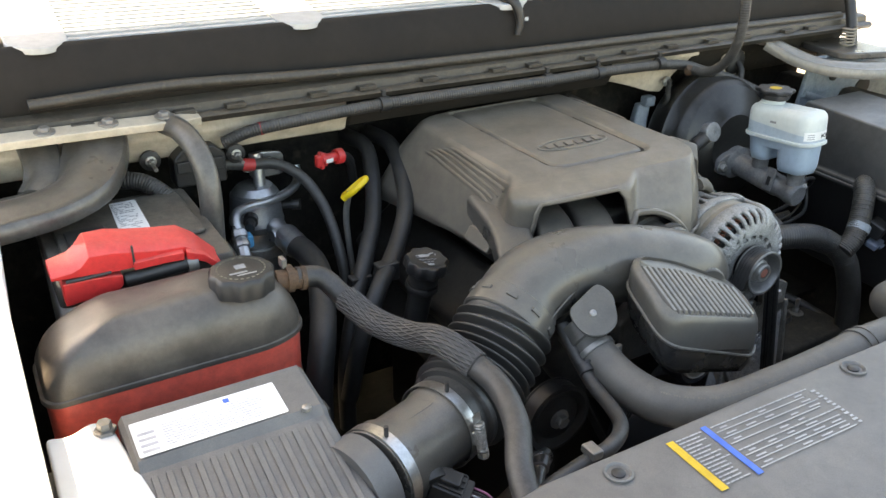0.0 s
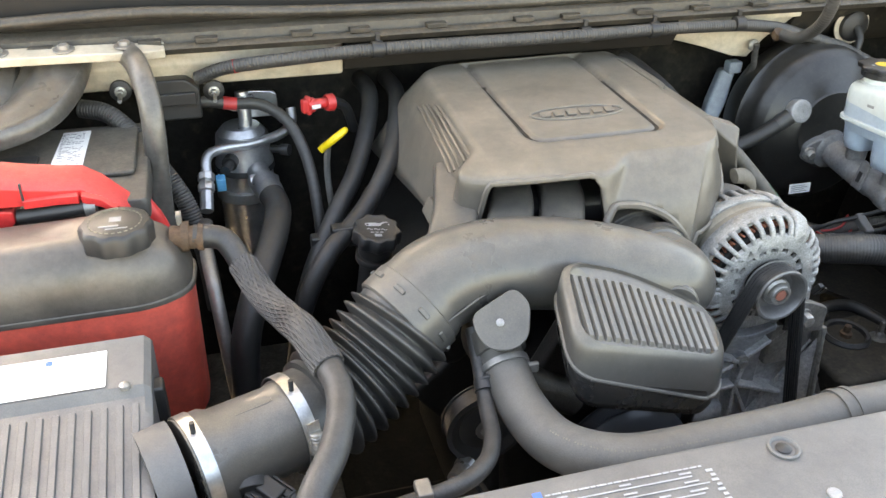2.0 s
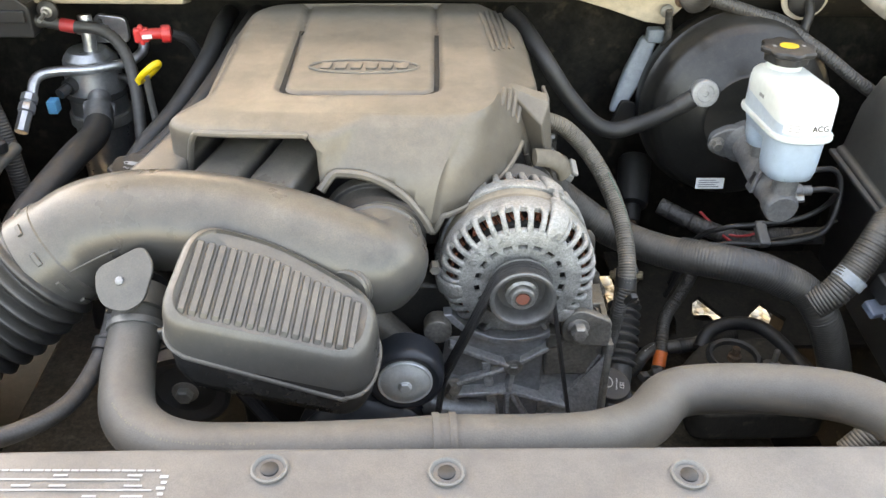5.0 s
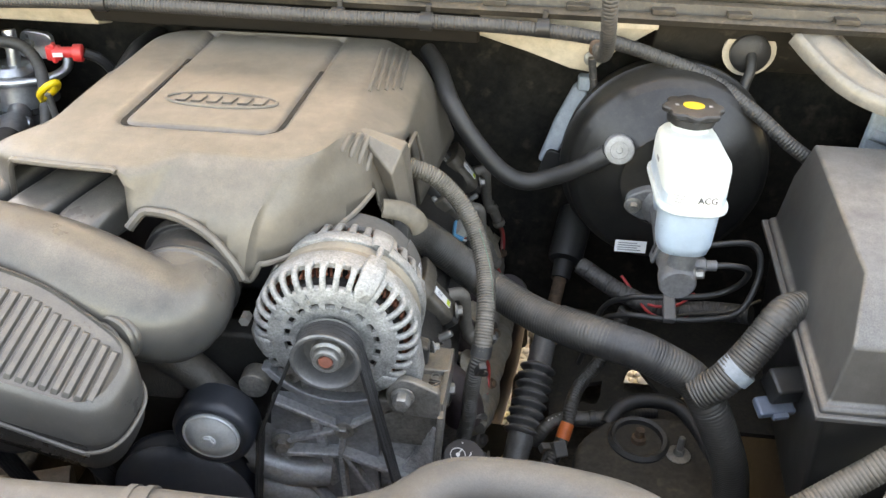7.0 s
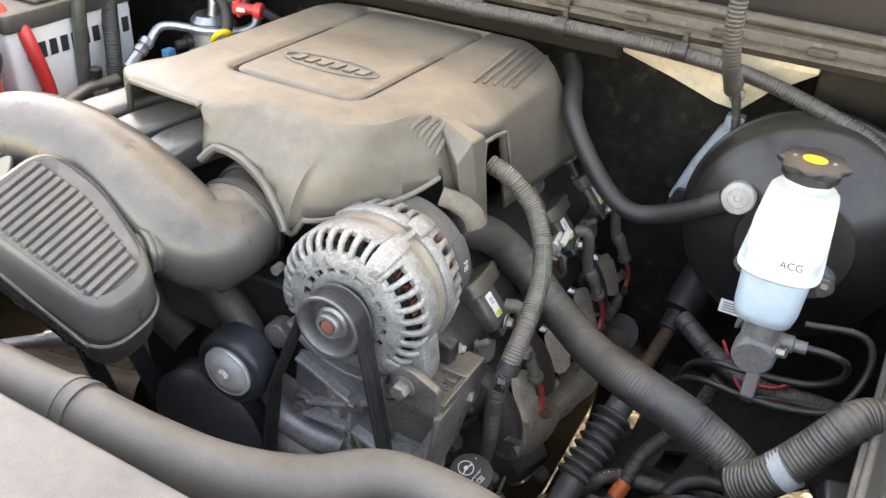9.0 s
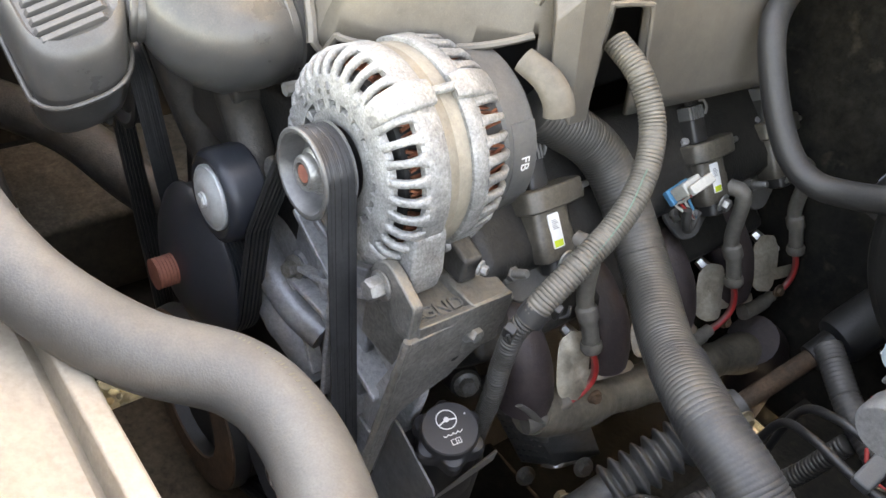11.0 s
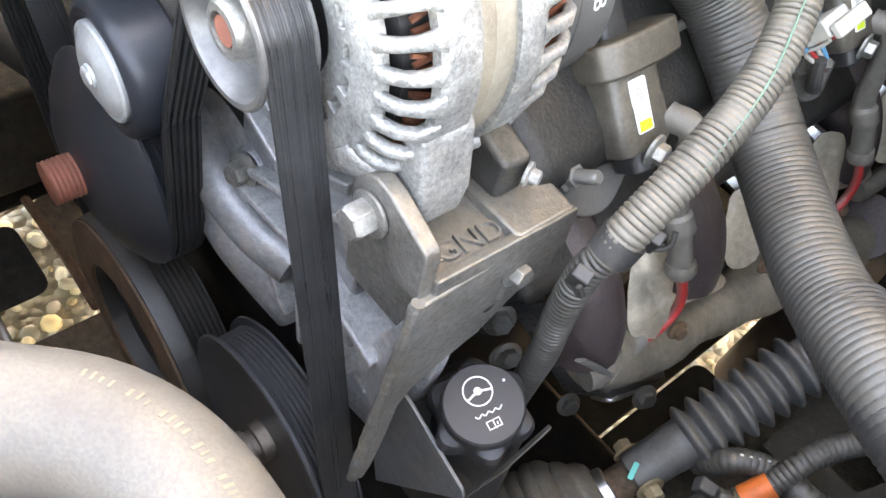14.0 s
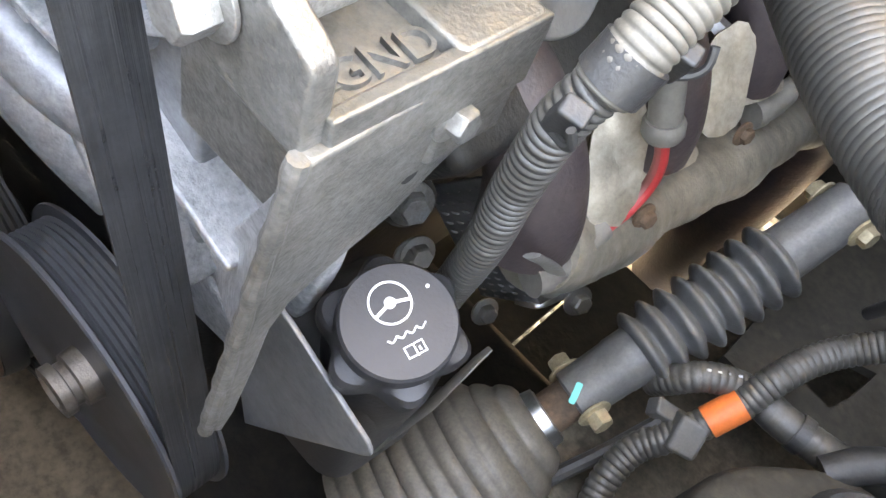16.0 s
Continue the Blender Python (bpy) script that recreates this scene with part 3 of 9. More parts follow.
# dark filler sheets added below the bay, with gaps that let the gravel show
# the fifth sheet stands in for a shadow on the gravel
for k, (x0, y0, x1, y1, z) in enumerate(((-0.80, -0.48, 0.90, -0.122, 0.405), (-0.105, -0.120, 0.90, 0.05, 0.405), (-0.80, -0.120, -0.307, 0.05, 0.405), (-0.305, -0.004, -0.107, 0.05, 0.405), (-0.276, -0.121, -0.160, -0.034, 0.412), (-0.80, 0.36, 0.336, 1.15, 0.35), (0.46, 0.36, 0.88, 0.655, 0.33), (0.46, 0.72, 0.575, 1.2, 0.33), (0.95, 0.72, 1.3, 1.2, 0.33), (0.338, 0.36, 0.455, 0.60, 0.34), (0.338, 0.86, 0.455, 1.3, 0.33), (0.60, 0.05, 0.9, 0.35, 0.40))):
    single("filler_sheet_%d" % (k + 1), Geo().prism(rect(x0, y0, x1, y1, 0.02), z - 0.006, z), M_MUD if k in (1, 3) else M_NEARBLACK, "added dark filler sheet under the bay", "splash pan", kind="structure", bevel=0.002)
def pierced(outer, holes, z0, z1):
    """A flat plate with openings through it."""
    loops = [[Vector((x, y, 0)) for x, y in l] for l in [outer] + holes]
    tris = tessellate_polygon(loops)
    pts = [p for l in loops for p in l]
    n = len(pts)
    faces = [tuple(t) for t in tris] + [tuple(i + n for i in reversed(t)) for t in tris]
    k = 0
    for l in loops:
        faces += [(k + i, k + (i + 1) % len(l), n + k + (i + 1) % len(l), n + k + i) for i in range(len(l))]
        k += len(l)
    return Geo().add([(p.x, p.y, z1) for p in pts] + [(p.x, p.y, z0) for p in pts], faces)


single("trim_wheel_liner", pierced([(0.475, 0.325), (0.90, 0.325), (0.90, 0.60), (0.475, 0.60)],
                                   [[(0.599, 0.432), (0.604, 0.448), (0.618, 0.459), (0.632, 0.430), (0.649, 0.397), (0.620, 0.392), (0.592, 0.392), (0.594, 0.415)],
                                    [(0.679, 0.389), (0.700, 0.418), (0.724, 0.441), (0.736, 0.420), (0.753, 0.395), (0.728, 0.358), (0.703, 0.374)],
                                    [(0.528, 0.398), (0.544, 0.406), (0.560, 0.412), (0.556, 0.380), (0.548, 0.356), (0.522, 0.357), (0.526, 0.378)]], 0.637, 0.645), M_INNER, "black ragged wheel-house liner with gaps", "liner", kind="structure")
# unseen; added to keep sky light off the ground below
single("front_light_block", Geo().box((0.1, -0.50, 0.52), (1.9, 0.03, 0.84)), M_NEARBLACK, "added dark panel that blocks light at the lower front", "panel", kind="structure", bevel=0.01)
single("trim_rust_lip", Geo().tube([(-0.305, -0.006, 0.409), (-0.2, -0.004, 0.410), (-0.11, -0.006, 0.409)], 0.006, 8, 0.01), M_RUST, "rusty lip along the gap between the dark sheets", "lip", kind="structure")
line = thing("refrigerant_line", (-0.2, -0.1, 0.6), "thin steel refrigerant line with a crimped fitting", "pipe")
part("pipe", Geo().tube([(-0.294, -0.094, 0.620), (-0.273, -0.101, 0.602), (-0.202, -0.106, 0.600), (-0.135, -0.108, 0.600), (-0.068, -0.108, 0.598), (0.02, -0.11, 0.58)], 0.0042, 12, 0.008), M_STEEL, line)
part("fitting", Geo().lathe([(0.0065, 0), (0.008, 0.002), (0.008, 0.010), (0.0068, 0.012), (0.0085, 0.016), (0.0085, 0.026)], axis((-0.280, -0.098, 0.608), (-0.315, -0.098, 0.636)), 12), M_SILVER, line)
part("hose", Geo().tube([(-0.300, -0.096, 0.624), (-0.325, -0.099, 0.645), (-0.36, -0.10, 0.68), (-0.42, -0.11, 0.74)], 0.0075, 12, 0.008), M_RUBBER, line)
comp = thing("compressor_line", (-0.3, 0.0, 0.68), "dark grey metal casting with a pale pipe fitting behind the pulley", "pipe")
part("body", Geo().tube([(-0.47, -0.085, 0.70), (-0.396, -0.036, 0.700), (-0.324, 0.0, 0.700), (-0.211, 0.03, 0.695), (-0.14, 0.06, 0.69)], 0.032, 20, 0.01), M_CASTDARK, comp)
part("fitting", Geo().lathe([(0.008, -0.05), (0.008, 0.0), (0.012, 0.001), (0.012, 0.020), (0.014, 0.021), (0.014, 0.032)], axis((-0.200, -0.022, 0.82), (-0.172, 0.008, 0.82)), 16), M_SILVER, comp)

# cowl: grille on top, black face, seal and gutter
XL, XR = -0.86, 1.08


def profile_x(pts, x0=XL, x1=XR):
    n = 24
    return Geo().rings([[(x0 + (x1 - x0) * i / n, y, z) for y, z in pts] for i in range(n + 1)])


single("cowl_face", profile_x([(0.522, 1.236), (0.520, 1.242), (0.535, 1.318), (0.545, 1.324), (0.56, 1.320), (0.56, 1.23)]), M_COWL,
       "black plastic cowl face below the windscreen", "cowl", kind="structure", sharp=50)
g = profile_x([(0.50, 1.205), (0.47, 1.208), (0.466, 1.216), (0.474, 1.222), (0.484, 1.220), (0.486, 1.232), (0.494, 1.236), (0.56, 1.236), (0.56, 1.20)])
single("cowl_gutter", g, M_SEAL, "dusty brown gutter rail along the cowl", "cowl", kind="structure", sharp=50)
g = Geo().tube([(-0.69, 0.505, 1.252), (-0.5, 0.502, 1.258), (-0.25, 0.50, 1.248), (0.1, 0.50, 1.243), (0.6, 0.50, 1.241), (1.0, 0.50, 1.238)], 0.0085, 12, 0.03)
single("cowl_seal", g, M_SEAL, "dusty rubber weather seal on the cowl edge", "seal", kind="structure")
g = Geo()
rnd = random.Random(8)
for i in range(15):
    x = -0.62 + i * 0.108
    g.box((x + rnd.uniform(-.02, .02), 0.478, 1.224), (0.03, 0.014, 0.007))
single("seal_clip", g, M_SEAL, "small dusty clips along the cowl gutter", "clips", kind="stuff", bevel=0.001)
# grille with fine slats behind the face
g = Geo().rings([[(x, 0.55, 1.290), (x, 0.55, 1.3185), (x, 0.85, 1.3630), (x, 0.85, 1.290)] for x in (-0.85, 1.05)])
single("cowl_deck", g, M_NEARBLACK, "dark deck below the cowl grille", "cowl", kind="structure")


def slat_row(x0, x1, i):
    y, z = 0.562 + i * 0.0175, 1.3235 + i * 0.0026
    return Geo().rings([[(x, y - 0.0042, z - 0.004), (x, y - 0.0042, z), (x, y + 0.0042, z + 0.0013), (x, y + 0.0042, z - 0.004)] for x in (x0, x1)])


grille = thing("cowl_grille", (0.1, 0.62, 1.31), "sunlit pale plastic cowl grille with fine slats", "grille")
for a, b in ((-0.62, -0.32), (-0.24, 0.06), (0.16, 0.46), (0.54, 0.84)):
    for k in range(12):
        part("slat", slat_row(a, b, k), M_GRILLE, grille)
for a in (-0.32, -0.70, 0.06, 0.46, 0.84):
    w = 0.08 if a != 0.06 else 0.1
    part("web", Geo().prism(rounded([(a, 0.55), (a + w * 0.35, 0.528), (a + w * 0.65, 0.528), (a + w, 0.55), (a + w, 0.77), (a, 0.77)], 0.01), -0.010, 0.0, Matrix.Translation((0, 0, 1.2435)) @ Matrix(((1, 0, 0, 0), (0, 1, 0, 0), (0, 0.1486, 1, 0), (0, 0, 0, 1)))), M_GRILLE, grille, bevel=0.002)
single("windscreen", Geo().add([(-0.85, 0.79, 1.35), (1.05, 0.79, 1.35), (0.95, 1.35, 1.85), (-0.75, 1.35, 1.85), (-0.85, 0.794, 1.346), (1.05, 0.794, 1.346), (0.95, 1.354, 1.846), (-0.75, 1.354, 1.846)],
       [(0, 1, 2, 3), (7, 6, 5, 4), (0, 4, 5, 1), (1, 5, 6, 2), (2, 6, 7, 3), (3, 7, 4, 0)]), M_BLACKGLOSS, "dark windscreen glass behind the cowl", "windscreen", kind="structure")

# cream body metal below the gutter
g = Geo().rings([[(x, 0.515, 1.206), (x, 0.505, 1.182), (x, 0.52, 1.146), (x, 0.56, 1.136), (x, 0.60, 1.14), (x, 0.60, 1.206)] for x in (-0.84, -0.6, -0.4, -0.225)])
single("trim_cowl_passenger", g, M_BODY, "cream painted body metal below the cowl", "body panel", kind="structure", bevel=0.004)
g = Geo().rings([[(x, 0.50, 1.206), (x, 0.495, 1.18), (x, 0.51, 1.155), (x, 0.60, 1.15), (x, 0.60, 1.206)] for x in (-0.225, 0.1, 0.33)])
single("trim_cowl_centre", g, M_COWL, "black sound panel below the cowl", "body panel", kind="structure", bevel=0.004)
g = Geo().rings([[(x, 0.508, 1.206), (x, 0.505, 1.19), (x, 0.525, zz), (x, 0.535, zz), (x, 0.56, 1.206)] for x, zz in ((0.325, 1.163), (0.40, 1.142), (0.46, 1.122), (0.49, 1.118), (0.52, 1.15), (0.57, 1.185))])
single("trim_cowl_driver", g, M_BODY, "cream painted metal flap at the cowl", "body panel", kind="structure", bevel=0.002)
g = Geo().rings([[(x, 0.51, 1.206), (x, 0.53, 1.17), (x, 0.57, 1.12), (x, 0.62, 1.10), (x, 0.62, 1.206)] for x in (0.57, 0.8, 1.06)])
single("trim_cowl_outer", g, M_INNER, "dark dusty metal below the cowl end", "body panel", kind="structure", bevel=0.004)

# fenders and hood
g = Geo().rings([[(-0.765 + dx, y, 1.13 + dz), (-0.80, y, 1.165), (-1.0, y, 1.16), (-1.06, y, 1.05), (-1.05, y, 0.7), (-1.03, y, 0.7), (-1.0, y, 1.10), (-0.79, y, 1.12)]
                 for y, dx, dz in ((-0.5, 0, -0.02), (-0.15, 0, 0), (0.15, 0, 0.0), (0.4, 0.01, 0.03), (0.62, 0.02, 0.06))])
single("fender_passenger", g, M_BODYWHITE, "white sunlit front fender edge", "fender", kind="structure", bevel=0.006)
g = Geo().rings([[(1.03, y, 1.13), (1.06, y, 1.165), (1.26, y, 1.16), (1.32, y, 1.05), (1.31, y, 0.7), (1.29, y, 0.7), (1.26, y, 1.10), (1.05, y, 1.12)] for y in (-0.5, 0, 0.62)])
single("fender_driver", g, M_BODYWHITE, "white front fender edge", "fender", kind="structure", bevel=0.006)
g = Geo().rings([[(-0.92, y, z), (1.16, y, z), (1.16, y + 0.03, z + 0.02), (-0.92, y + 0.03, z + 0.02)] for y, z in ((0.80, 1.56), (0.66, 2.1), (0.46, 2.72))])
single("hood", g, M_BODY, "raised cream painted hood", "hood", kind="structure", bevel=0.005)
single("cab_roof", Geo().box((0.1, 2.2, 1.88), (1.6, 1.7, 0.05)), M_BODYWHITE, "white cab roof", "roof", kind="structure", bevel=0.02)
# unseen; added so the sun stays off the ground below the bay
single("cab_body", Geo().box((0.1, 2.0, 0.88), (1.9, 2.4, 0.80)), M_BODYWHITE, "unseen white cab body, added to block sun behind the firewall", "cab", kind="structure", bevel=0.02)

# white bracket at the fender beside the air box
g = Geo()
outline = rounded([(-0.765, -0.30), (-0.70, -0.30), (-0.69, -0.10), (-0.705, 0.03), (-0.72, 0.045), (-0.745, 0.03), (-0.765, 0.04)], 0.012)
g.prism(outline, 0.98, 1.055)
bracket = thing("fender_bracket", (-0.72, -0.1, 1.0), "white sunlit painted bracket beside the air box", "bracket")
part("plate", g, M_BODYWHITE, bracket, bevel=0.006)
part("bolt", Geo().lathe([(0.011, 0), (0.011, 0.004), (0.007, 0.004), (0.007, 0.012)], pose(-0.712, 0.02, 1.055), 6), M_STEEL, bracket)

# ---- engine cover ----
def engine_cover():
    root = thing("engine_cover", (0.05, 0.28, 1.06), "dusty taupe plastic engine cover with a recessed panel", "engine cover")
    top = [(-0.118, 0.134), (0.188, 0.126), (0.212, 0.222), (0.262, 0.244), (0.258, 0.50), (-0.108, 0.49)]
    low = [(-0.168, 0.116), (0.138, 0.062), (0.258, 0.186), (0.270, 0.240), (0.312, 0.53), (-0.195, 0.52)]
    K = 60

    def outline(poly, r):
        """Equal stations along each side of the rounded polygon, K a side, so that two outlines pair up."""
        pts = []
        n = len(poly)
        for i in range(n):
            a, b = Vector(poly[i]), Vector(poly[(i + 1) % n])
            p, q = Vector(poly[i - 1]), Vector(poly[(i + 2) % n])
            for k in range(K):
                t = k / K
                s = a.lerp(b, t)
                d0, d1 = t * (b - a).length, (1 - t) * (b - a).length
                if d0 < r:
                    w = (1 - d0 / r) ** 2 * r * 0.25
                    s = s + ((p - a).normalized() + (b - a).normalized()) * w
                if d1 < r:
                    w = (1 - d1 / r) ** 2 * r * 0.25
                    s = s + ((q - b).normalized() + (a - b).normalized()) * w
                pts.append(s)
        return pts

    T, B = outline(top, 0.05), outline(low, 0.05)
    # the front face stands forward of the visor, from the window's end to the throttle arch
    for i in range(K):
        t = min(1, max(0, (B[i].x + 0.010) / 0.012))
        if B[i].x < 0.125:
            B[i].y += (0.0645 - B[i].y) * t * t * (3 - 2 * t)

    def edge_height(i, p):
        """Lower edge: runner window, throttle arch, alternator arch, leg, side panel."""
        side, x, y = i // K, p.x, p.y
        if side == 0:
            arch = 0.985 + math.sqrt(max(0.0001, 0.123 ** 2 - (x - 0.014) ** 2))
            if x < 0.004:
                head = 1.142 + (x + 0.14) * 0.05
                left = 1.06 + max(0, x + 0.146) * 5
                k = (x + 0.013) / 0.012
                right = head if k < 0 else head - 0.056 * (1 - math.sqrt(max(0, 1 - min(1, k) ** 2)))
                return max(1.06, min(head, left, right))
            if x < 0.122:
                return arch
            return 1.036 + (x - 0.122) * 1.3
        u = (i % K) / K
        if side == 1:
            return 1.058 + 0.032 * u ** 1.5
        if side == 2:
            return 1.090 - 0.082 * u ** 0.42
        if side == 3:
            return 1.006 if u < 0.035 else (1.116 if u < 0.19 else 1.012 + 0.01 * u)
        if side == 4:
            return 1.05
        return 1.03 + 0.03 * u

    def crown(x, y):
        return 1.158 - 0.06 * max(0, 0.16 - y) - 0.05 * abs(x - 0.06) ** 2 - 0.5 * max(0, x - 0.20) ** 1.2 * 1.6

    def groove(x, y):
        """The sunken line round the badge panel, and the short ribs on the shoulders."""
        d = 0.0
        left, right, front = -0.046 + (y - 0.19) * 0.02, 0.134 + (y - 0.19) * 0.03, 0.183
        r = 0.022
        qx = abs(x - (left + right) / 2) - (right - left) / 2 + r
        qy = (front - y) + r
        sd = math.hypot(max(qx, 0), max(qy, 0)) + min(max(qx, qy), 0) - r
        w = 0.0085
        if abs(sd) < w:
            d += 0.0068 * (0.5 + 0.5 * math.cos(math.pi * sd / w))
        if sd < 0:
            d += 0.0022
        return d

    # dark strip laid in the sunken line, wider on the left run
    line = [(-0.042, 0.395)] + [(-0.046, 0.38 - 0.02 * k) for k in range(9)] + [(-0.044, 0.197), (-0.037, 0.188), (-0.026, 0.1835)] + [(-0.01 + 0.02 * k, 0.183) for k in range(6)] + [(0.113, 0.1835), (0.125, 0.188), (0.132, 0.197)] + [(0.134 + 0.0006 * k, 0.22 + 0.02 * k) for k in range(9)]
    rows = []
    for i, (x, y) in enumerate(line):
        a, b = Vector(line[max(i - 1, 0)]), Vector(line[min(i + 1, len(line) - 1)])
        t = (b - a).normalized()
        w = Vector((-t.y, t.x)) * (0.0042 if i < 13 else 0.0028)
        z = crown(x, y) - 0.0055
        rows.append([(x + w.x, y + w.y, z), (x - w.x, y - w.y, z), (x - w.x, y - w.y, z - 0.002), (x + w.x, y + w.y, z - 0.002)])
    part("groove_strip", Geo().rings(rows), M_GROOVE, root, "dark strip in the sunken line")
    g = Geo()
    n = len(T)
    cx, cy = 0.06, 0.29
    RINGS = 58
    verts, faces = [], []
    for k in range(RINGS + 1):
        s = k / RINGS
        for p in T:
            x, y = cx + (p.x - cx) * s, cy + (p.y - cy) * s
            verts.append((x, y, crown(x, y) - groove(x, y) if k < RINGS else crown(x, y)))
    # the wall: a chamfer with two creases in front, a flat visor over the runner window, plain slopes at the sides
    CHAMFER = [(0, 0), (0.002, 0.06), (0.008, 0.20), (0.044, 0.66), (0.056, 0.76), (0.085, 0.90), (0.122, 1.0), (0.3, 1.0)]
    VISOR = [(0, 0), (0.002, 0.25), (0.006, 0.86), (0.011, 0.97), (0.018, 1.0), (0.3, 1.0)]
    PLAIN = [(0, 0), (0.004, 0.10), (0.04, 0.45), (0.123, 1.0), (0.3, 1.0)]

    def run_out(table, d):
        for (d0, r0), (d1, r1) in zip(table, table[1:]):
            if d <= d1:
                return r0 + (r1 - r0) * (d - d0) / (d1 - d0)
        return 1.0

    def ease(a, b, x):
        t = min(1, max(0, (x - a) / (b - a)))
        return t * t * (3 - 2 * t)

    def weights(i, q):
        """Shares of chamfer, visor and plain slope at a station."""
        sd, u = i // K, (i % K) / K
        if sd == 0:
            v = 1 - ease(-0.012, 0.010, q.x)
            return 1 - v, v, 0
        if sd == 1:
            p = ease(0.45, 0.95, u)
            return 1 - p, 0, p
        if sd == 5:
            v = ease(0.82, 1.0, u)
            return 0, v, 1 - v
        return 0, 0, 1

    drops = [0.0015, 0.003, 0.005, 0.008, 0.011, 0.015, 0.020, 0.027, 0.034, 0.038, 0.042, 0.05, 0.062, 0.08, 0.10, 0.123, 9]
    lower = []
    for d in drops:
        for i, (p, q) in enumerate(zip(T, B)):
            zt, zb = crown(p.x, p.y), edge_height(i, q)
            z = max(zt - d, zb)
            w = weights(i, q)
            reach = sum(k * run_out(t, zt - z) for k, t in zip(w, (CHAMFER, VISOR, PLAIN)))
            s = p.lerp(q, reach)
            verts.append((s.x, s.y, z))
            if d == 9:
                lower.append(Vector((s.x, s.y, z)))
    side = drops
    rows = RINGS + 1 + len(side)
    for k in range(rows - 1):
        for j in range(n):
            a, b = k * n + j, k * n + (j + 1) % n
            faces.append((a, b, b + n, a + n))
    g.add(verts, faces)
    shell = part("shell", g, M_COVER, root, sharp=42)
    bm = bmesh.new()
    bm.from_mesh(shell.data)
    bmesh.ops.remove_doubles(bm, verts=bm.verts, dist=0.0003)
    bmesh.ops.dissolve_degenerate(bm, edges=bm.edges, dist=0.0002)
    bmesh.ops.recalc_face_normals(bm, faces=bm.faces)
    bm.to_mesh(shell.data)
    bm.free()
    shell.data.polygons.foreach_set("use_smooth", [True] * len(shell.data.polygons))
    so = shell.modifiers.new("wall", 'SOLIDIFY')
    so.thickness, so.offset = 0.0045, -1
    # oval badge with plain bars in place of its letters
    ring = [(0.047 + 0.066 * math.cos(a), 0.262 + 0.021 * math.sin(a), crown(0.047, 0.262) - 0.0015) for a in [i * math.pi / 32 for i in range(65)]]
    badge = part("badge_ring", Geo().tube(ring, 0.0018, 8, 0.004), M_COVER, root, "raised oval outline moulded into the cover")
    for k in range(6):
        x = 0.047 + (k - 2.5) * 0.0185
        part("badge_bar", Geo().prism(rounded([(x - 0.0075, 0.253), (x + 0.0055, 0.253), (x + 0.0085, 0.271), (x - 0.0045, 0.271)], 0.002, 2), crown(x, 0.262) - 0.0045, crown(x, 0.262) + 0.0004), M_COVER, badge, bevel=0.0006)
    # thick rolled lips round the runner window, the throttle arch and the alternator arch
    part("window_lip", Geo().tube([v for v in lower[:K] if v.x < -0.004][3:], 0.0036, 8, 0.005), M_COVER, root)
    part("throttle_lip", Geo().tube([v + Vector((0, -0.002, 0.001)) for v in lower[:K] if 0.004 < v.x < 0.126], 0.0052, 8, 0.005), M_COVER, root)
    part("alternator_lip", Geo().tube(lower[K - 6:2 * K - 1], 0.0034, 8, 0.005), M_COVER, root)
    # ribs on the passenger shoulder and the raised blocks
    top_verts = [Vector(v) for v in verts]

    def on(x, y, lift=0.0012):
        """The point of the shell's outer face nearest to a place in the plan."""
        near = sorted(((q.x - x) ** 2 + (q.y - y) ** 2, q.z) for q in top_verts if abs(q.x - x) < 0.02 and abs(q.y - y) < 0.02)[:10]
        w = [1 / (d + 4e-6) for d, z in near]
        return (x, y, sum(k * z for k, (d, z) in zip(w, near)) / sum(w) + lift)
    for k in range(5):
        u = k / 4
        a, b = Vector((-0.136 + 0.014 * u, 0.405 - 0.055 * u)), Vector((-0.144 + 0.016 * u, 0.212 - 0.030 * u))
        part("shoulder_rib", Geo().tube([on(*a.lerp(b, q), -0.002 if q in (0, 1) else 0.0006) for q in (0, 0.12, 0.3, 0.5, 0.7, 0.88, 1)], 0.0030, 8, 0.006), M_COVER, root, "long raised rib")
    for k in range(4):
        p = Vector((0.2065, 0.1790, 1.1360)).lerp(Vector((0.2290, 0.1990, 1.1450)), k / 3)
        q = p + Vector((0.0060, 0.0270, 0.0))
        p, q = Vector(on(p.x, p.y, 0.0)), Vector(on(q.x, q.y, 0.0))
        part("front_rib", Geo().tube([p - Vector((0, 0, 0.003)), p.lerp(q, 0.1), p.lerp(q, 0.5) + Vector((0, 0, 0.0008)), p.lerp(q, 0.9), q - Vector((0, 0, 0.003))], 0.0040, 10, 0.004), M_COVER, root, "short raised rib")
    for k in range(5):
        x = 0.210 + k * 0.0078
        y = 0.322 + k * 0.012
        part("rear_rib", Geo().tube([on(x, y, -0.001), on(x - 0.001, y + 0.02, 0.0008), on(x - 0.003, y + 0.07, 0.0008), on(x - 0.006, y + 0.125, 0.0008), on(x - 0.007, y + 0.14, -0.001)], 0.0027, 8, 0.005), M_COVER, root, "long raised rib")
    # hollow leg at the front driver corner, a wedge that runs out on the shoulder
    hull = [(0.2120, 0.2210, 1.1515), (0.2230, 0.2300, 1.1500), (0.2575, 0.1920, 1.1120), (0.2670, 0.2080, 1.1340), (0.2700, 0.2350, 1.1330), (0.2660, 0.1930, 1.0700), (0.2835, 0.2120, 1.0276), (0.2830, 0.2360, 1.0230), (0.2690, 0.2210, 1.0180), (0.2680, 0.2360, 1.0180), (0.250, 0.235, 1.12)]
    bm = bmesh.new()
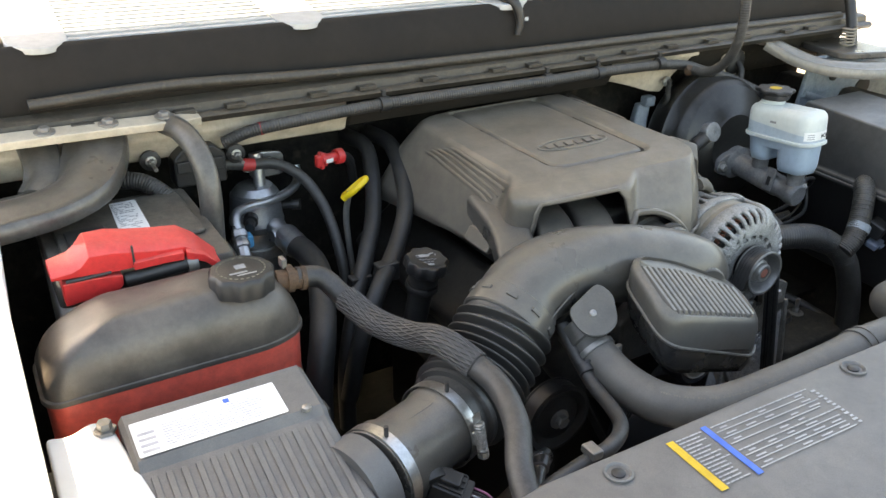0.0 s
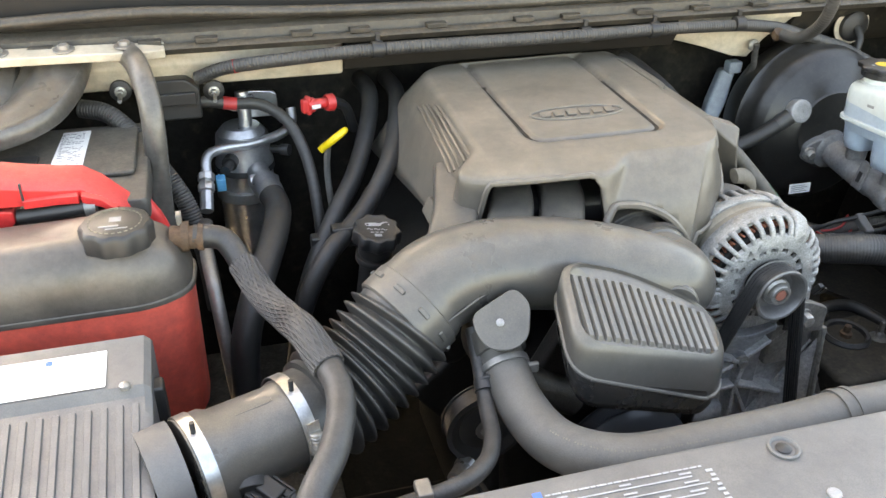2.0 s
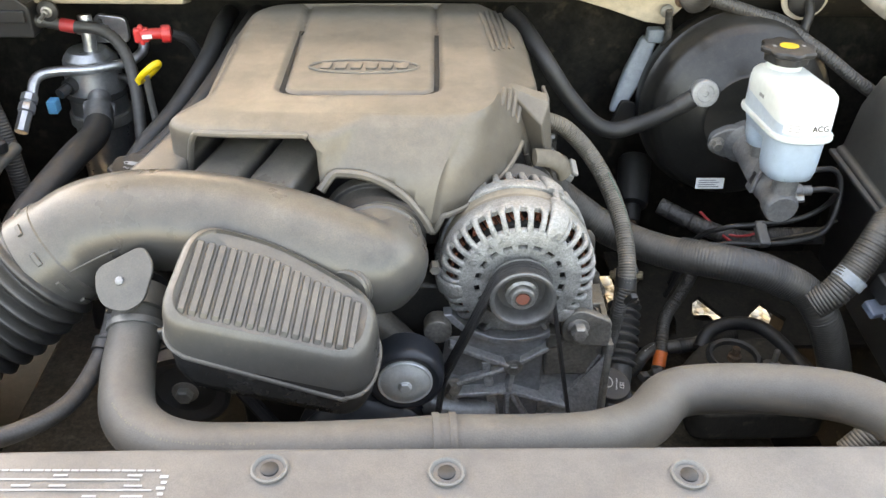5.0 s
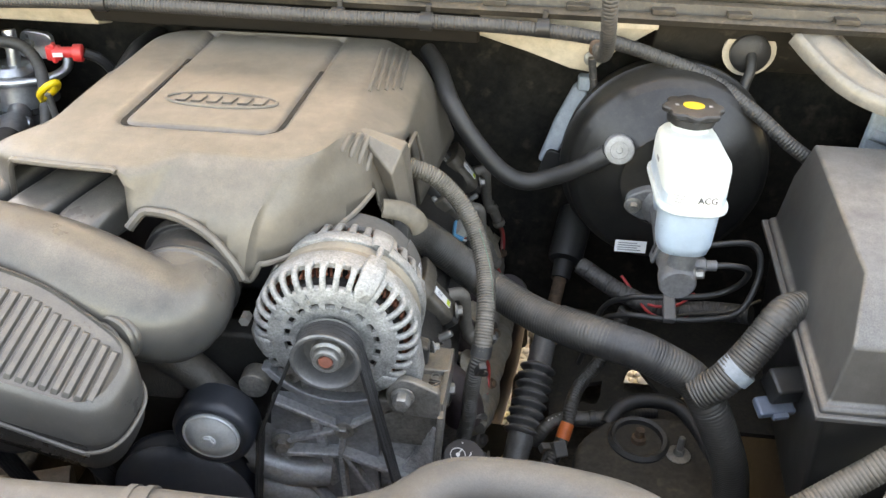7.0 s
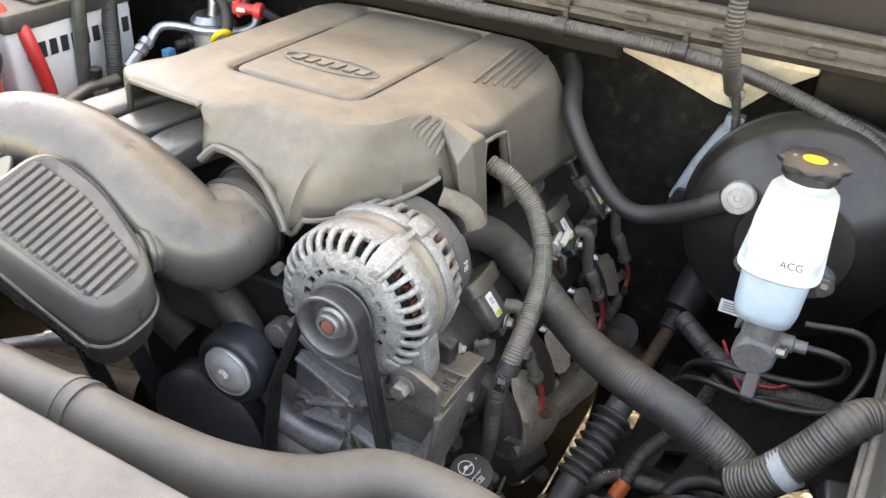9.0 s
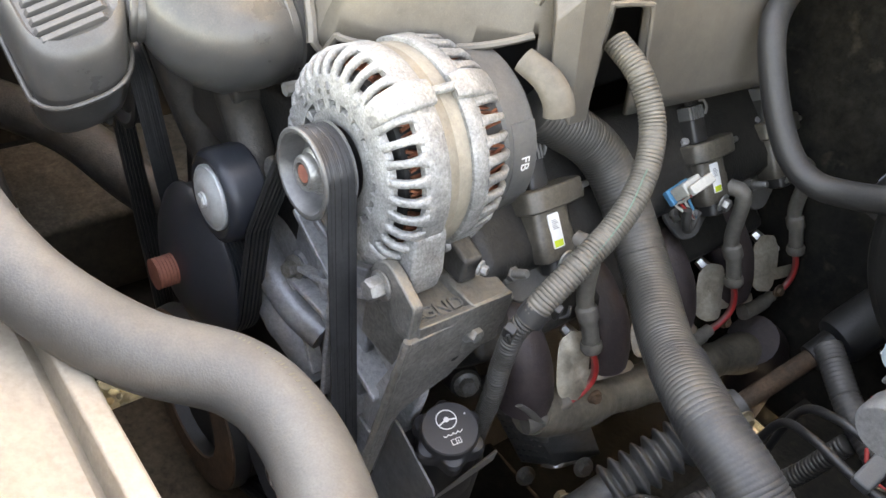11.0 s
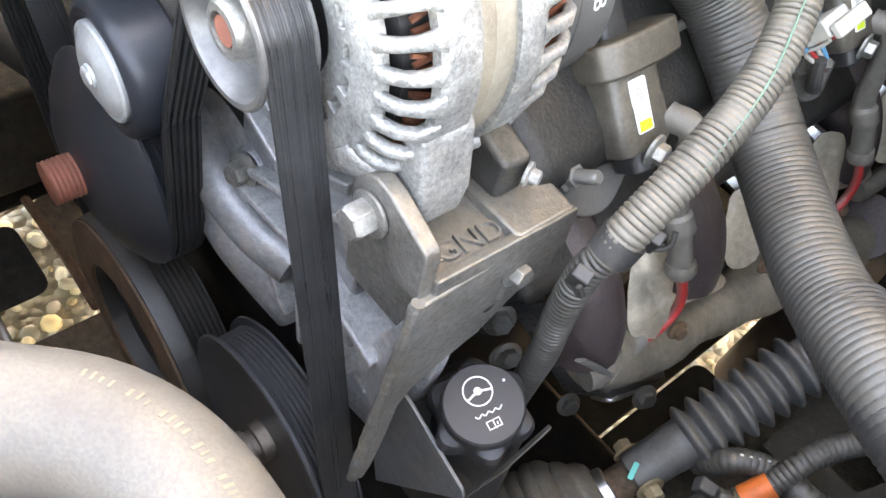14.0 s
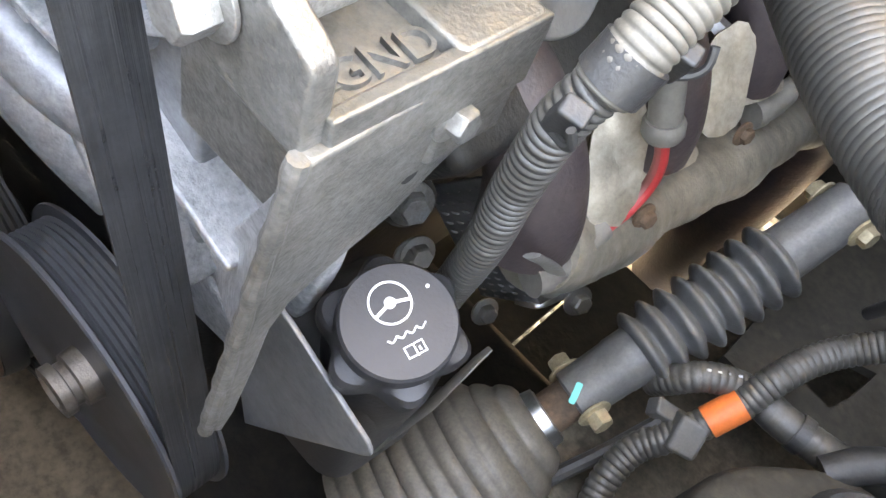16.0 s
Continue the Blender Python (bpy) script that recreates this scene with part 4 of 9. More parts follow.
    for p in hull:
        bm.verts.new(p)
    bmesh.ops.convex_hull(bm, input=bm.verts)
    bm.verts.index_update()
    leg = Geo().add([tuple(v.co) for v in bm.verts], [tuple(v.index for v in f.verts) for f in bm.faces])
    bm.free()
    part("leg", leg, M_COVER, root, "hollow leg at the corner", sharp=20, bevel=0.0025)
    # frame round the tall opening behind the leg
    part("opening_lip", Geo().tube([(0.2720, 0.2370, 1.060), (0.2700, 0.2370, 1.118), (0.2705, 0.2450, 1.1235), (0.2715, 0.2820, 1.1190), (0.2740, 0.2890, 1.1130), (0.2850, 0.2925, 1.055)], 0.0026, 8, 0.003), M_COVER, root)
    part("tab", Geo().prism(rect(-0.012, -0.03, 0.012, 0.03, 0.006), 0, 0.01, pose(-0.168, 0.185, 1.068, 0, -62, 0)), M_COVER, root, bevel=0.003)
    part("leg_lip", Geo().tube(lower[2 * K + 2:3 * K + 2], 0.0030, 8, 0.005), M_COVER, root)


engine_cover()

# intake runners seen in the cover's window, and the manifold below
man = thing("intake_manifold", (0.05, 0.28, 1.0), "black plastic intake manifold under the cover", "manifold")


def box_duct(path, half, height):
    """A duct of flat rounded section along a path in the plan."""
    pts = smooth_path(path, 0.006)
    rings = []
    for i, p in enumerate(pts):
        t = (pts[min(i + 1, len(pts) - 1)] - pts[max(i - 1, 0)]).normalized()
        side = t.cross(Vector((0, 0, 1))).normalized()
        up = side.cross(t)
        rings.append([p + side * a + up * b for a, b in rect(-half, -height, half, height, 0.009)])
    return Geo().rings(rings)


for dx in (-0.070, 0.0, 0.066):
    part("runner", box_duct([(-0.060 + dx, 0.24, 1.094), (-0.080 + dx, 0.17, 1.094), (-0.092 + dx, 0.128, 1.092), (-0.112 + dx, 0.082, 1.084), (-0.124 + dx, 0.055, 1.066), (-0.130 + dx, 0.045, 1.04)], 0.027, 0.018), M_TUBE, man, "flat-topped plastic runner", sharp=60)
part("plenum", Geo().prism(rect(-0.10, 0.13, 0.195, 0.48, 0.03), 0.98, 1.095), M_BLACK, man, bevel=0.01)
block = thing("engine_block", (0.05, 0.3, 0.6), "dark grimy engine block and cylinder heads", "engine")
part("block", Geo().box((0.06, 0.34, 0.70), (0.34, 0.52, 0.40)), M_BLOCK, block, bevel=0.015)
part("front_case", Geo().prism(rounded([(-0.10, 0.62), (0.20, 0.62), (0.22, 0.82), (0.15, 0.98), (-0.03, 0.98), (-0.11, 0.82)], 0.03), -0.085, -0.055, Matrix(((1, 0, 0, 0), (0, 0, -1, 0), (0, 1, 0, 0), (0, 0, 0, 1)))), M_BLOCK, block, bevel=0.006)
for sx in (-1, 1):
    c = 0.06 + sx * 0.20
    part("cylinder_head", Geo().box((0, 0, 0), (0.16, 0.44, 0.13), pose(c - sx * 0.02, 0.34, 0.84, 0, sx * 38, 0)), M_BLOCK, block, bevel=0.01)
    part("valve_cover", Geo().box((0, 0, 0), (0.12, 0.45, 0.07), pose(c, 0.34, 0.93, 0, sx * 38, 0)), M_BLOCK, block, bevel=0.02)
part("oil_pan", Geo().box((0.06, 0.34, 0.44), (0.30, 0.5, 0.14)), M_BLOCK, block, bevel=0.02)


def throttle_body():
    root = thing("throttle_body", (0.06, 0.07, 1.04), "dull metal throttle body behind the intake elbow", "throttle body")
    part("barrel", Geo().lathe([(0.046, 0), (0.046, 0.06), (0.052, 0.06), (0.052, 0.075)], axis((0.062, 0.035, 1.035), (0.055, 0.13, 1.045)), 40), M_CASTDARK, root, bevel=0.002)
    part("bolt", Geo().lathe([(0.006, 0), (0.006, 0.012)], axis((0.128, 0.05, 1.012), (0.128, 0.03, 1.012)), 6), M_STEEL, root)


throttle_body()

# ---- air intake: box, sensor tube, bellows, elbow, resonator ----
def air_box():
    root = thing("air_filter_box", (-0.62, -0.1, 0.86), "dark grey plastic air filter box with a ribbed lid", "air box")
    part("body", Geo().prism(rounded([(-0.705, -0.34), (-0.51, -0.34), (-0.505, 0.02), (-0.705, 0.02)], 0.02), 0.84, 0.985), M_GREY, root, bevel=0.004)
    lid = Geo()
    prof = [(0.024, 0.985), (0.024, 1.062), (0.016, 1.070), (-0.050, 1.062), (-0.058, 1.054), (-0.075, 1.050), (-0.34, 0.985)]
    xs = [-0.70, -0.696, -0.60, -0.516, -0.510]
    lid.rings([[(x, y, z - (0.006 if x in (-0.70, -0.510) and z > 0.99 else 0)) for y, z in prof] for x in xs])
    top = part("lid", lid, M_GREY, root, bevel=0.004, sharp=30)
    for k in range(13):
        x = -0.686 + k * 0.0135
        z0, z1 = 1.0515, 0.995
        part("rib", Geo().rings([[(x - 0.0038, y, z - 0.003), (x - 0.0030, y, z + 0.0022), (x + 0.0030, y, z + 0.0022), (x + 0.0038, y, z - 0.003)] for y, z in ((-0.066, 1.0525), (-0.31, 0.9935))]), M_GREY, top, bevel=0.0008)
    m = pose(-0.621, -0.024, 1.0662, 6.6, 0, 0)
    lab = part("label", Geo().prism(rect(-0.072, -0.024, 0.072, 0.024, 0.002), 0, 0.0006, m), M_WHITE, root, "white printed paper label")
    g = Geo()
    rnd = random.Random(3)
    for r in range(9):
        y = 0.010 - r * 0.0035
        x = -0.045
        while x < 0.045:
            w = rnd.uniform(0.004, 0.012)
            g.prism(rect(x, y, x + w, y + 0.0011), 0.0006, 0.0009, m)
            x += w + 0.002
    for r in range(4):
        g.prism(rect(-0.068, -0.02 + r * 0.008, -0.052, -0.0165 + r * 0.008), 0.0006, 0.0009, m)
    part("print", g, M_FAINT, root)
    part("print", Geo().prism(rect(0.018, 0.014, 0.024, 0.020), 0.0006, 0.0009, m), M_BLUEPRINT, root, "small blue square mark")
    part("outlet", Geo().lathe([(0.053, 0), (0.051, 0.03)], axis((-0.52, -0.118, 0.998), (-0.484, -0.107, 0.999)), 40), M_GREY, root)
    part("screw", Geo().lathe([(0.005, 0), (0.005, 0.004), (0.002, 0.006)], pose(-0.532, -0.052, 1.062), 12), M_ZINC, root)
    part("latch", Geo().box((-0.507, -0.03, 1.02), (0.012, 0.02, 0.05)), M_BLACK, root, bevel=0.003)


air_box()

A0, A1 = (-0.486, -0.108, 0.999), (-0.372, -0.064, 1.000)      # axis of the sensor tube


def along(k, off=(0, 0, 0)):
    return Vector(A0).lerp(Vector(A1), k) + Vector(off)


def band_clamp(at, r, u, nm="hose_clamp"):
    d = (Vector(A1) - Vector(A0)).normalized()
    c = along(at)
    root = thing(nm, c, "shiny steel band clamp with a worm screw", "hose clamp", "band clamps on the intake")
    part("band", Geo().lathe([(r, -0.0065), (r + 0.0014, -0.0065), (r + 0.0014, 0.0065), (r, 0.0065)], axis(c, c + d), 56, cap=False), M_BAND, root)
    m = axis(c, c + d)
    u = Vector(u)
    u = (u - d * u.dot(d)).normalized()
    w = d.cross(u)
    at_screw = Matrix.Translation(c + u * (r + 0.004)) @ Matrix((u, w, d)).transposed().to_4x4()
    part("screw_housing", Geo().box((0, 0, 0), (0.007, 0.016, 0.013), at_screw), M_ZINC, root, bevel=0.002)
    part("worm_screw", Geo().tube([at_screw @ Vector((0.004, -0.018 + 0.002 * k, 0)) for k in range(18)], 0.0052, 14, 0.0006, ribs(0.0034, 0.22)), M_ZINC, root, sharp=80)
    part("screw_head", Geo().lathe([(0.0062, 0), (0.0065, 0.001), (0.0065, 0.006), (0.005, 0.0075), (0.002, 0.0075), (0.0018, 0.0055), (0.0, 0.0055)], at_screw @ pose(0.004, 0.017, 0, -90, 0, 0), 6), M_ZINC, root)
    part("loose_end", Geo().box((0.002, -0.016, 0), (0.0012, 0.024, 0.012), at_screw), M_BAND, root)
    part("tab", Geo().lathe([(0.0025, 0), (0.0025, 0.012)], m @ pose(-r * 0.2, r, 0.0, -90, 0, 0), 8), M_BLACK, root)


def sensor_tube():
    root = thing("airflow_sensor_tube", along(0.5), "black plastic airflow sensor tube with a wired plug", "sensor tube")
    part("tube", Geo().lathe([(0.050, 0), (0.050, 0.026), (0.046, 0.034), (0.044, 0.092), (0.047, 0.10), (0.047, 0.125)], axis(along(0), along(1)), 48), M_TUBE, root, bevel=0.001)
    m = axis(along(0.58), along(1)) @ pose(0, 0, 0, 0, 0, 0)
    base = along(0.42, (0.012, -0.042, -0.018))
    part("sensor_boss", Geo().lathe([(0.024, 0), (0.024, 0.012), (0.019, 0.013)], axis(along(0.42, (0, -0.034, -0.014)), along(0.42, (0.004, -0.074, -0.032))), 28), M_BLACK, root, bevel=0.001)
    mm = axis(base, base + Vector((0.05, -0.05, -0.02)))
    plug = part("plug", Geo().box((0, 0, 0.012), (0.034, 0.022, 0.034), mm).box((0, 0.014, 0.010), (0.018, 0.007, 0.026), mm).box((0, 0, 0.032), (0.030, 0.018, 0.010), mm), M_BLACK, root, bevel=0.002)
    for k in range(4):
        part("plug_rib", Geo().box((-0.0135 + k * 0.009, 0.0115, 0.014), (0.002, 0.003, 0.026), mm), M_BLACK, plug)
    for k in range(10):
        p = mm @ Vector((-0.011 + (k % 5) * 0.0055, -0.003 + (k // 5) * 0.006, 0.036))
        part("wire", Geo().tube([p, p + Vector((0.010, -0.010, -0.004)), p + Vector((0.018, -0.019, -0.016)), p + Vector((0.020, -0.024, -0.04))], 0.0013, 6, 0.005), (M_WIREPINK, M_WIREPALE, M_PRINT)[k % 3], plug)
    # cast arrow
    ma = axis(along(0.35, (0, 0.006, 0.0445)), along(0.35, (0, 0.0075, 0.06)))
    part("arrow", Geo().tube([along(0.42, (0, -0.006, 0.0445)), along(0.72, (0, -0.006, 0.0435)), along(0.66, (0, 0.004, 0.0435))], 0.0009, 6, 0.006), M_TUBE, root)


sensor_tube()
band_clamp(0.07, 0.0505, (0.2, -0.3, -0.9))
band_clamp(0.86, 0.0495, (0.10, -0.98, 0.19))

ELBOW = [(-0.252, -0.002, 1.062), (-0.216, 0.013, 1.083), (-0.16, 0.021, 1.090), (-0.09, 0.019, 1.085), (-0.02, 0.010, 1.072), (0.03, 0.001, 1.058), (0.062, 0.002, 1.044), (0.072, 0.026, 1.038), (0.066, 0.05, 1.037)]


def bellows():
    path = [along(0.9), (-0.345, -0.050, 1.004), (-0.305, -0.030, 1.022), (-0.27, -0.013, 1.048), (-0.247, 0.001, 1.068)]

    def shape(s):
        if s < 0.030:
            return 1.0 + (0.12 if s > 0.02 else 0)
        if s > 0.150:
            return 1.08
        return 1.02 + 0.24 * (0.5 - 0.5 * math.cos(2 * math.pi * (s - 0.03) / 0.0135)) ** 0.9
    root = thing("intake_bellows", (-0.30, -0.03, 0.96), "black corrugated rubber intake bellows", "bellows")
    part("bellows", Geo().tube(path, 0.0485, 48, 0.0011, shape), M_BELLOWS, root, sharp=80)
    d = (Vector(ELBOW[1]) - Vector(ELBOW[0])).normalized()
    cuff = part("cuff", Geo().lathe([(0.0535, -0.016), (0.0555, -0.014), (0.0555, 0.014), (0.053, 0.016)], axis(Vector(ELBOW[0]), Vector(ELBOW[0]) + d), 48), M_TUBE, root)
    for a in range(0, 360, 36):
        part("cuff_tab", Geo().box((0.0555, 0, 0), (0.004, 0.014, 0.005), axis(Vector(ELBOW[0]) + d * 0.002, Vector(ELBOW[0]) + d, a)), M_TUBE, cuff, bevel=0.001)


bellows()


def elbow():
    root = thing("intake_elbow", (-0.08, 0.02, 1.05), "smooth dusty grey plastic intake elbow tube", "intake tube")

    def shape(s):
        return (1.0 if s > 0.02 else 1.04) - 0.06 * max(0, min(1, (s - 0.25) / 0.1))
    part("tube", Geo().tube(ELBOW, 0.0515, 48, 0.006, shape), M_TUBE, root)
    part("bulge", Geo().lathe([(0.0, -0.052), (0.02, -0.049), (0.038, -0.037), (0.048, -0.018), (0.0505, 0.004), (0.050, 0.03), (0.052, 0.032), (0.052, 0.042)], axis((0.066, 0.018, 1.037), (0.060, 0.09, 1.04)), 40), M_TUBE, root)
    nub = part("nub", Geo().lathe([(0.026, 0), (0.022, 0.018), (0.018, 0.024), (0.018, 0.045)], axis((0.045, -0.022, 1.050), (0.016, -0.072, 1.046)), 28), M_TUBE, root)
    part("ring", Geo().lathe([(0.018, 0.026), (0.0205, 0.026), (0.0205, 0.031), (0.018, 0.031)], axis((0.045, -0.022, 1.050), (0.016, -0.072, 1.046)), 28), M_TUBE, nub)
    part("seam", Geo().tube([(-0.235, -0.05, 1.07), (-0.16, -0.027, 1.095), (-0.09, -0.026, 1.092), (-0.02, -0.036, 1.076), (0.04, -0.045, 1.045), (0.09, -0.026, 1.025)], 0.0012, 6, 0.01), M_TUBE, root)
    part("end_band", Geo().lathe([(0.0525, 0), (0.0545, 0.001), (0.0545, 0.010), (0.0525, 0.011)], axis((0.0645, 0.055, 1.0375), (0.060, 0.09, 1.04)), 48), M_BLACK, root)
    # hanging tab with its rivet
    tab = rounded([(-0.030, 0.006), (0.012, 0.038), (0.030, 0.022), (0.030, -0.014), (0.014, -0.028), (-0.010, -0.028), (-0.024, -0.014)], 0.010)
    mt = face((-0.171, -0.060, 1.0745), (-0.30, -0.40, 1.42))
    t = part("tab", Geo().prism(tab, -0.004, 0.0, mt), M_TUBE, root, bevel=0.0015)
    part("rivet", Geo().lathe([(0.0042, 0), (0.0042, 0.002), (0.002, 0.0035)], mt, 16), M_VALVE, t)


elbow()


def resonator():
    root = thing("intake_resonator", (-0.02, -0.09, 0.99), "dusty grey plastic resonator box with a ribbed top", "resonator")
    m = pose(-0.023, -0.084, 1.079, 22, 18, 0)
    L, W = 0.099, 0.055
    base = rounded([(-L, -W), (L * 0.96, -W * 0.95), (L * 1.02, W * 0.35), (L * 0.45, W * 0.72), (-L * 0.10, W * 1.02), (-L * 0.94, W * 1.05)], 0.034, 8)

    def ring(s, drop, lift=0.0):
        return [tuple(m @ Vector((x * s, y * s, lift)) - Vector((0, 0, drop))) for x, y in base]
    lid = part("lid", Geo().rings([ring(0.998, 0.040), ring(1.0, 0.030), ring(0.995, 0.016), ring(0.975, 0.006), ring(0.94, 0.0015), ring(0.885, 0, 0.001), ring(0.86, 0, -0.0025), ring(0.3, 0, -0.0025)]), M_TUBE, root, "dusty lid with a rounded border", sharp=60)
    part("lower_body", Geo().rings([ring(0.80, 0.082), ring(0.91, 0.078), ring(0.965, 0.066), ring(0.985, 0.046), ring(0.985, 0.038)]), M_GLOSSPLASTIC, root, "darker glossy lower half", sharp=60)
    part("seam", Geo().tube([m @ Vector((x * 1.004, y * 1.004, 0)) - Vector((0, 0, 0.043 + 0.007 * math.sin(x * 22 + 0.6))) for x, y in base + base[:1]], 0.0022, 8, 0.008), M_TUBE, root, "raised wavy seam")
    part("neck", Geo().tube([(0.038, -0.052, 1.052), (0.046, -0.030, 1.050), (0.052, -0.010, 1.048)], 0.022, 24, 0.0015, ribs(0.006, 0.10)), M_TUBE, root, "short ribbed neck")
    for k in range(16):
        x = -0.076 + k * 0.0102
        y1 = 0.036 - max(0, x + 0.01) * 0.28
        part("rib", Geo().rings([[(x - 0.0046, y, -0.004), (x - 0.0026, y, e), (x + 0.0026, y, e), (x + 0.0046, y, -0.004)] for y, e in ((-0.043, -0.003), (-0.039, 0.0012), (y1 - 0.003, 0.0012), (y1, -0.003))], m=m), M_TUBE, lid, bevel=0.0006)


resonator()

# ---- front of the engine: alternator, pulleys, belt, brackets ----
FRONT = Matrix(((1, 0, 0, 0), (0, 0, -1, 0), (0, 1, 0, 0), (0, 0, 0, 1)))     # plan (x, z) stood up, height towards the front (-y)


BELT_Y = 0.013      # middle of the belt


def stand(x, y, z):
    """A pose whose local z points to the front of the truck and local y up."""
    return Matrix.Translation((x, y + BELT_Y, z)) @ FRONT


def bolt(p, d, r=0.008, h=0.010, mat=None, parent=None, name="bolt", washer=1.5, group="bolts"):
    """A hex flange bolt with its head at p, pointing along d."""
    m = axis(p, Vector(p) + Vector(d))
    g = Geo().lathe([(r * washer, 0), (r * washer, 0.002), (r * 1.02, 0.003)], m, 24)
    g.rings([[(r * k * math.cos(a), r * k * math.sin(a), hh) for a in [i * math.pi / 3 for i in range(6)]] for k, hh in ((1, 0.002), (1, h * 0.85), (0.85, h))], m=m)
    return part(name, g, mat or M_ZINC, parent, bevel=0.0005)


def alternator():
    C = (0.221, 0.0, 1.0)
    root = thing("alternator", (C[0], 0.08, 0.91), "white-oxidised aluminium alternator with vent slots and copper windings", "alternator")
    m = stand(C[0], 0, C[2])
    N = 34
    # copper strands round a dark core behind the slots
    part("core", Geo().lathe([(0.055, -0.130), (0.072, -0.128), (0.074, -0.10), (0.072, -0.098), (0.072, -0.060), (0.068, -0.032), (0.05, -0.029)], m, 60), M_PRINT, root)
    rnd = random.Random(3)
    for z0, z1 in ((-0.033, -0.056), (-0.096, -0.124)):
        strands = Geo()
        for k in range(96):
            a = k * 2 * math.pi / 96
            d = rnd.choice((-0.09, 0.09, 0.06)) + rnd.uniform(-0.02, 0.02)
            r0, r1 = 0.0735 + rnd.uniform(-0.0015, 0.0015), 0.0785 + rnd.uniform(-0.001, 0.001)
            if z0 < -0.09:
                r0, r1 = r1 - 0.002, r0 - 0.003
            strands.tube([m @ Vector((r0 * math.cos(a), r0 * math.sin(a), z0)), m @ Vector((r1 * math.cos(a + d), r1 * math.sin(a + d), z1))], 0.0017, 6, 0.02)
        part("winding", strands, M_COPPER, root, "twisted copper winding strands")
    part("rotor", Geo().lathe([(0.0, -0.12), (0.052, -0.12), (0.052, -0.029), (0.03, -0.027), (0.0, -0.027)], m, 40), M_BLACK, root)

    def rod(path, widths, thick, mm):
        """A bar of rounded section along (radius, height) points, lying on the bell's surface."""
        rings = []
        for i, (r, z) in enumerate(path):
            a, b = Vector(path[max(0, i - 1)]), Vector(path[min(len(path) - 1, i + 1)])
            t = (b - a).normalized()
            n = Vector((t.y, -t.x))
            if n.x + n.y * (1 if path[0][1] > path[-1][1] else -1) < 0:
                n = -n
            w = widths[i]
            rings.append([(r + n.x * thick * s, w * c, z + n.y * thick * s) for c, s in [(math.copysign(abs(math.cos(q)) ** 0.6, math.cos(q)), math.copysign(abs(math.sin(q)) ** 0.6, math.sin(q))) for q in [k * math.pi / 6 for k in range(12)]]])
        return Geo().rings(rings, m=mm)

    def housing(name, z0, z1, depth, front):
        """A slotted bell: deep rim, inner collar and a rounded fin between each two slots."""
        s = 1 if front else -1
        zf = z1
        g = Geo()
        rim = [(0.0862, z0), (0.0872, z0 + s * 0.002), (0.0872, z0 + s * (depth - 0.004)), (0.0855, z0 + s * depth), (0.0800, z0 + s * depth), (0.0800, z0)]
        g.lathe(rim + rim[:1], m, 96, cap=False)
        r_in, r_out = (0.0505, 0.0665) if front else (0.02, 0.058)
        collar = [(r_in, zf), (r_out, zf), (r_out + 0.002, zf - s * 0.002), (r_out + 0.002, zf - s * 0.007), (r_in, zf - s * 0.007)]
        g.lathe(collar + collar[:1], m, 64, cap=False)
        body = part(name, g, M_ALU, root, sharp=50)
        if front:
            path = [(0.064, zf - 0.003), (0.071, zf - 0.0035), (0.0775, zf - 0.007), (0.0822, zf - 0.013), (0.0840, z0 + depth + 0.002), (0.0842, z0 + depth - 0.003)]
        else:
            path = [(0.056, zf + 0.003), (0.066, zf + 0.004), (0.0765, zf + 0.009), (0.0815, zf + 0.016), (0.0838, z0 - depth - 0.002), (0.0842, z0 - depth + 0.003)]
        wide = [0.0046, 0.0032, 0.0030, 0.0032, 0.0040, 0.0068]
        for k in range(N):
            a = k * 2 * math.pi / N
            deg = math.degrees(a)
            if front and abs(deg - 270) < 20:
                continue
            part("fin", rod(path, wide, 0.0032, m @ Matrix.Rotation(a, 4, 'Z')), M_ALU, body, sharp=60)
        # solid lobes that carry the through bolts
        for deg in (62, 190, 318):
            mm = m @ Matrix.Rotation(math.radians(deg), 4, 'Z')
            lobe = [(path[0][0], path[0][1])] + path[1:4] + [(0.0870, z0 + s * depth), (0.0885, z0 + s * depth * 0.5), (0.0868, z0 - s * 0.001)]
            part("lobe", rod(lobe, [0.008, 0.010, 0.011, 0.0115, 0.012, 0.0115, 0.010], 0.0045, mm), M_ALU, body, "solid cast lobe", sharp=60)
        return body

    fr = housing("front_housing", -0.060, -0.018, 0.022, True)
    rr = housing("rear_housing", -0.082, -0.131, 0.016, False)
    for a in (62, 190, 318):
        mm = m @ Matrix.Rotation(math.radians(a), 4, 'Z')
        part("through_bolt", Geo().lathe([(0.0032, -0.09), (0.0036, -0.078), (0.0032, -0.055)], mm @ pose(0.0880, 0, 0), 12), M_ALU, root)
    for k in range(18):
        mm = m @ Matrix.Rotation(k * 2 * math.pi / 18, 4, 'Z')
        part("hub_vane", Geo().rings([[(r, -w, -0.0185), (r, w, -0.0185), (r, w, -0.0245), (r, -w, -0.0245)] for r, w in ((0.0425, 0.0030), (0.048, 0.0034), (0.052, 0.0050))], m=mm), M_ALU, fr, bevel=0.0008)
    part("hub_ring", Geo().lathe([(0.030, -0.026), (0.030, -0.0215), (0.0435, -0.0195), (0.0448, -0.0215), (0.0448, -0.026)], m, 56, cap=False), M_ALU, fr)
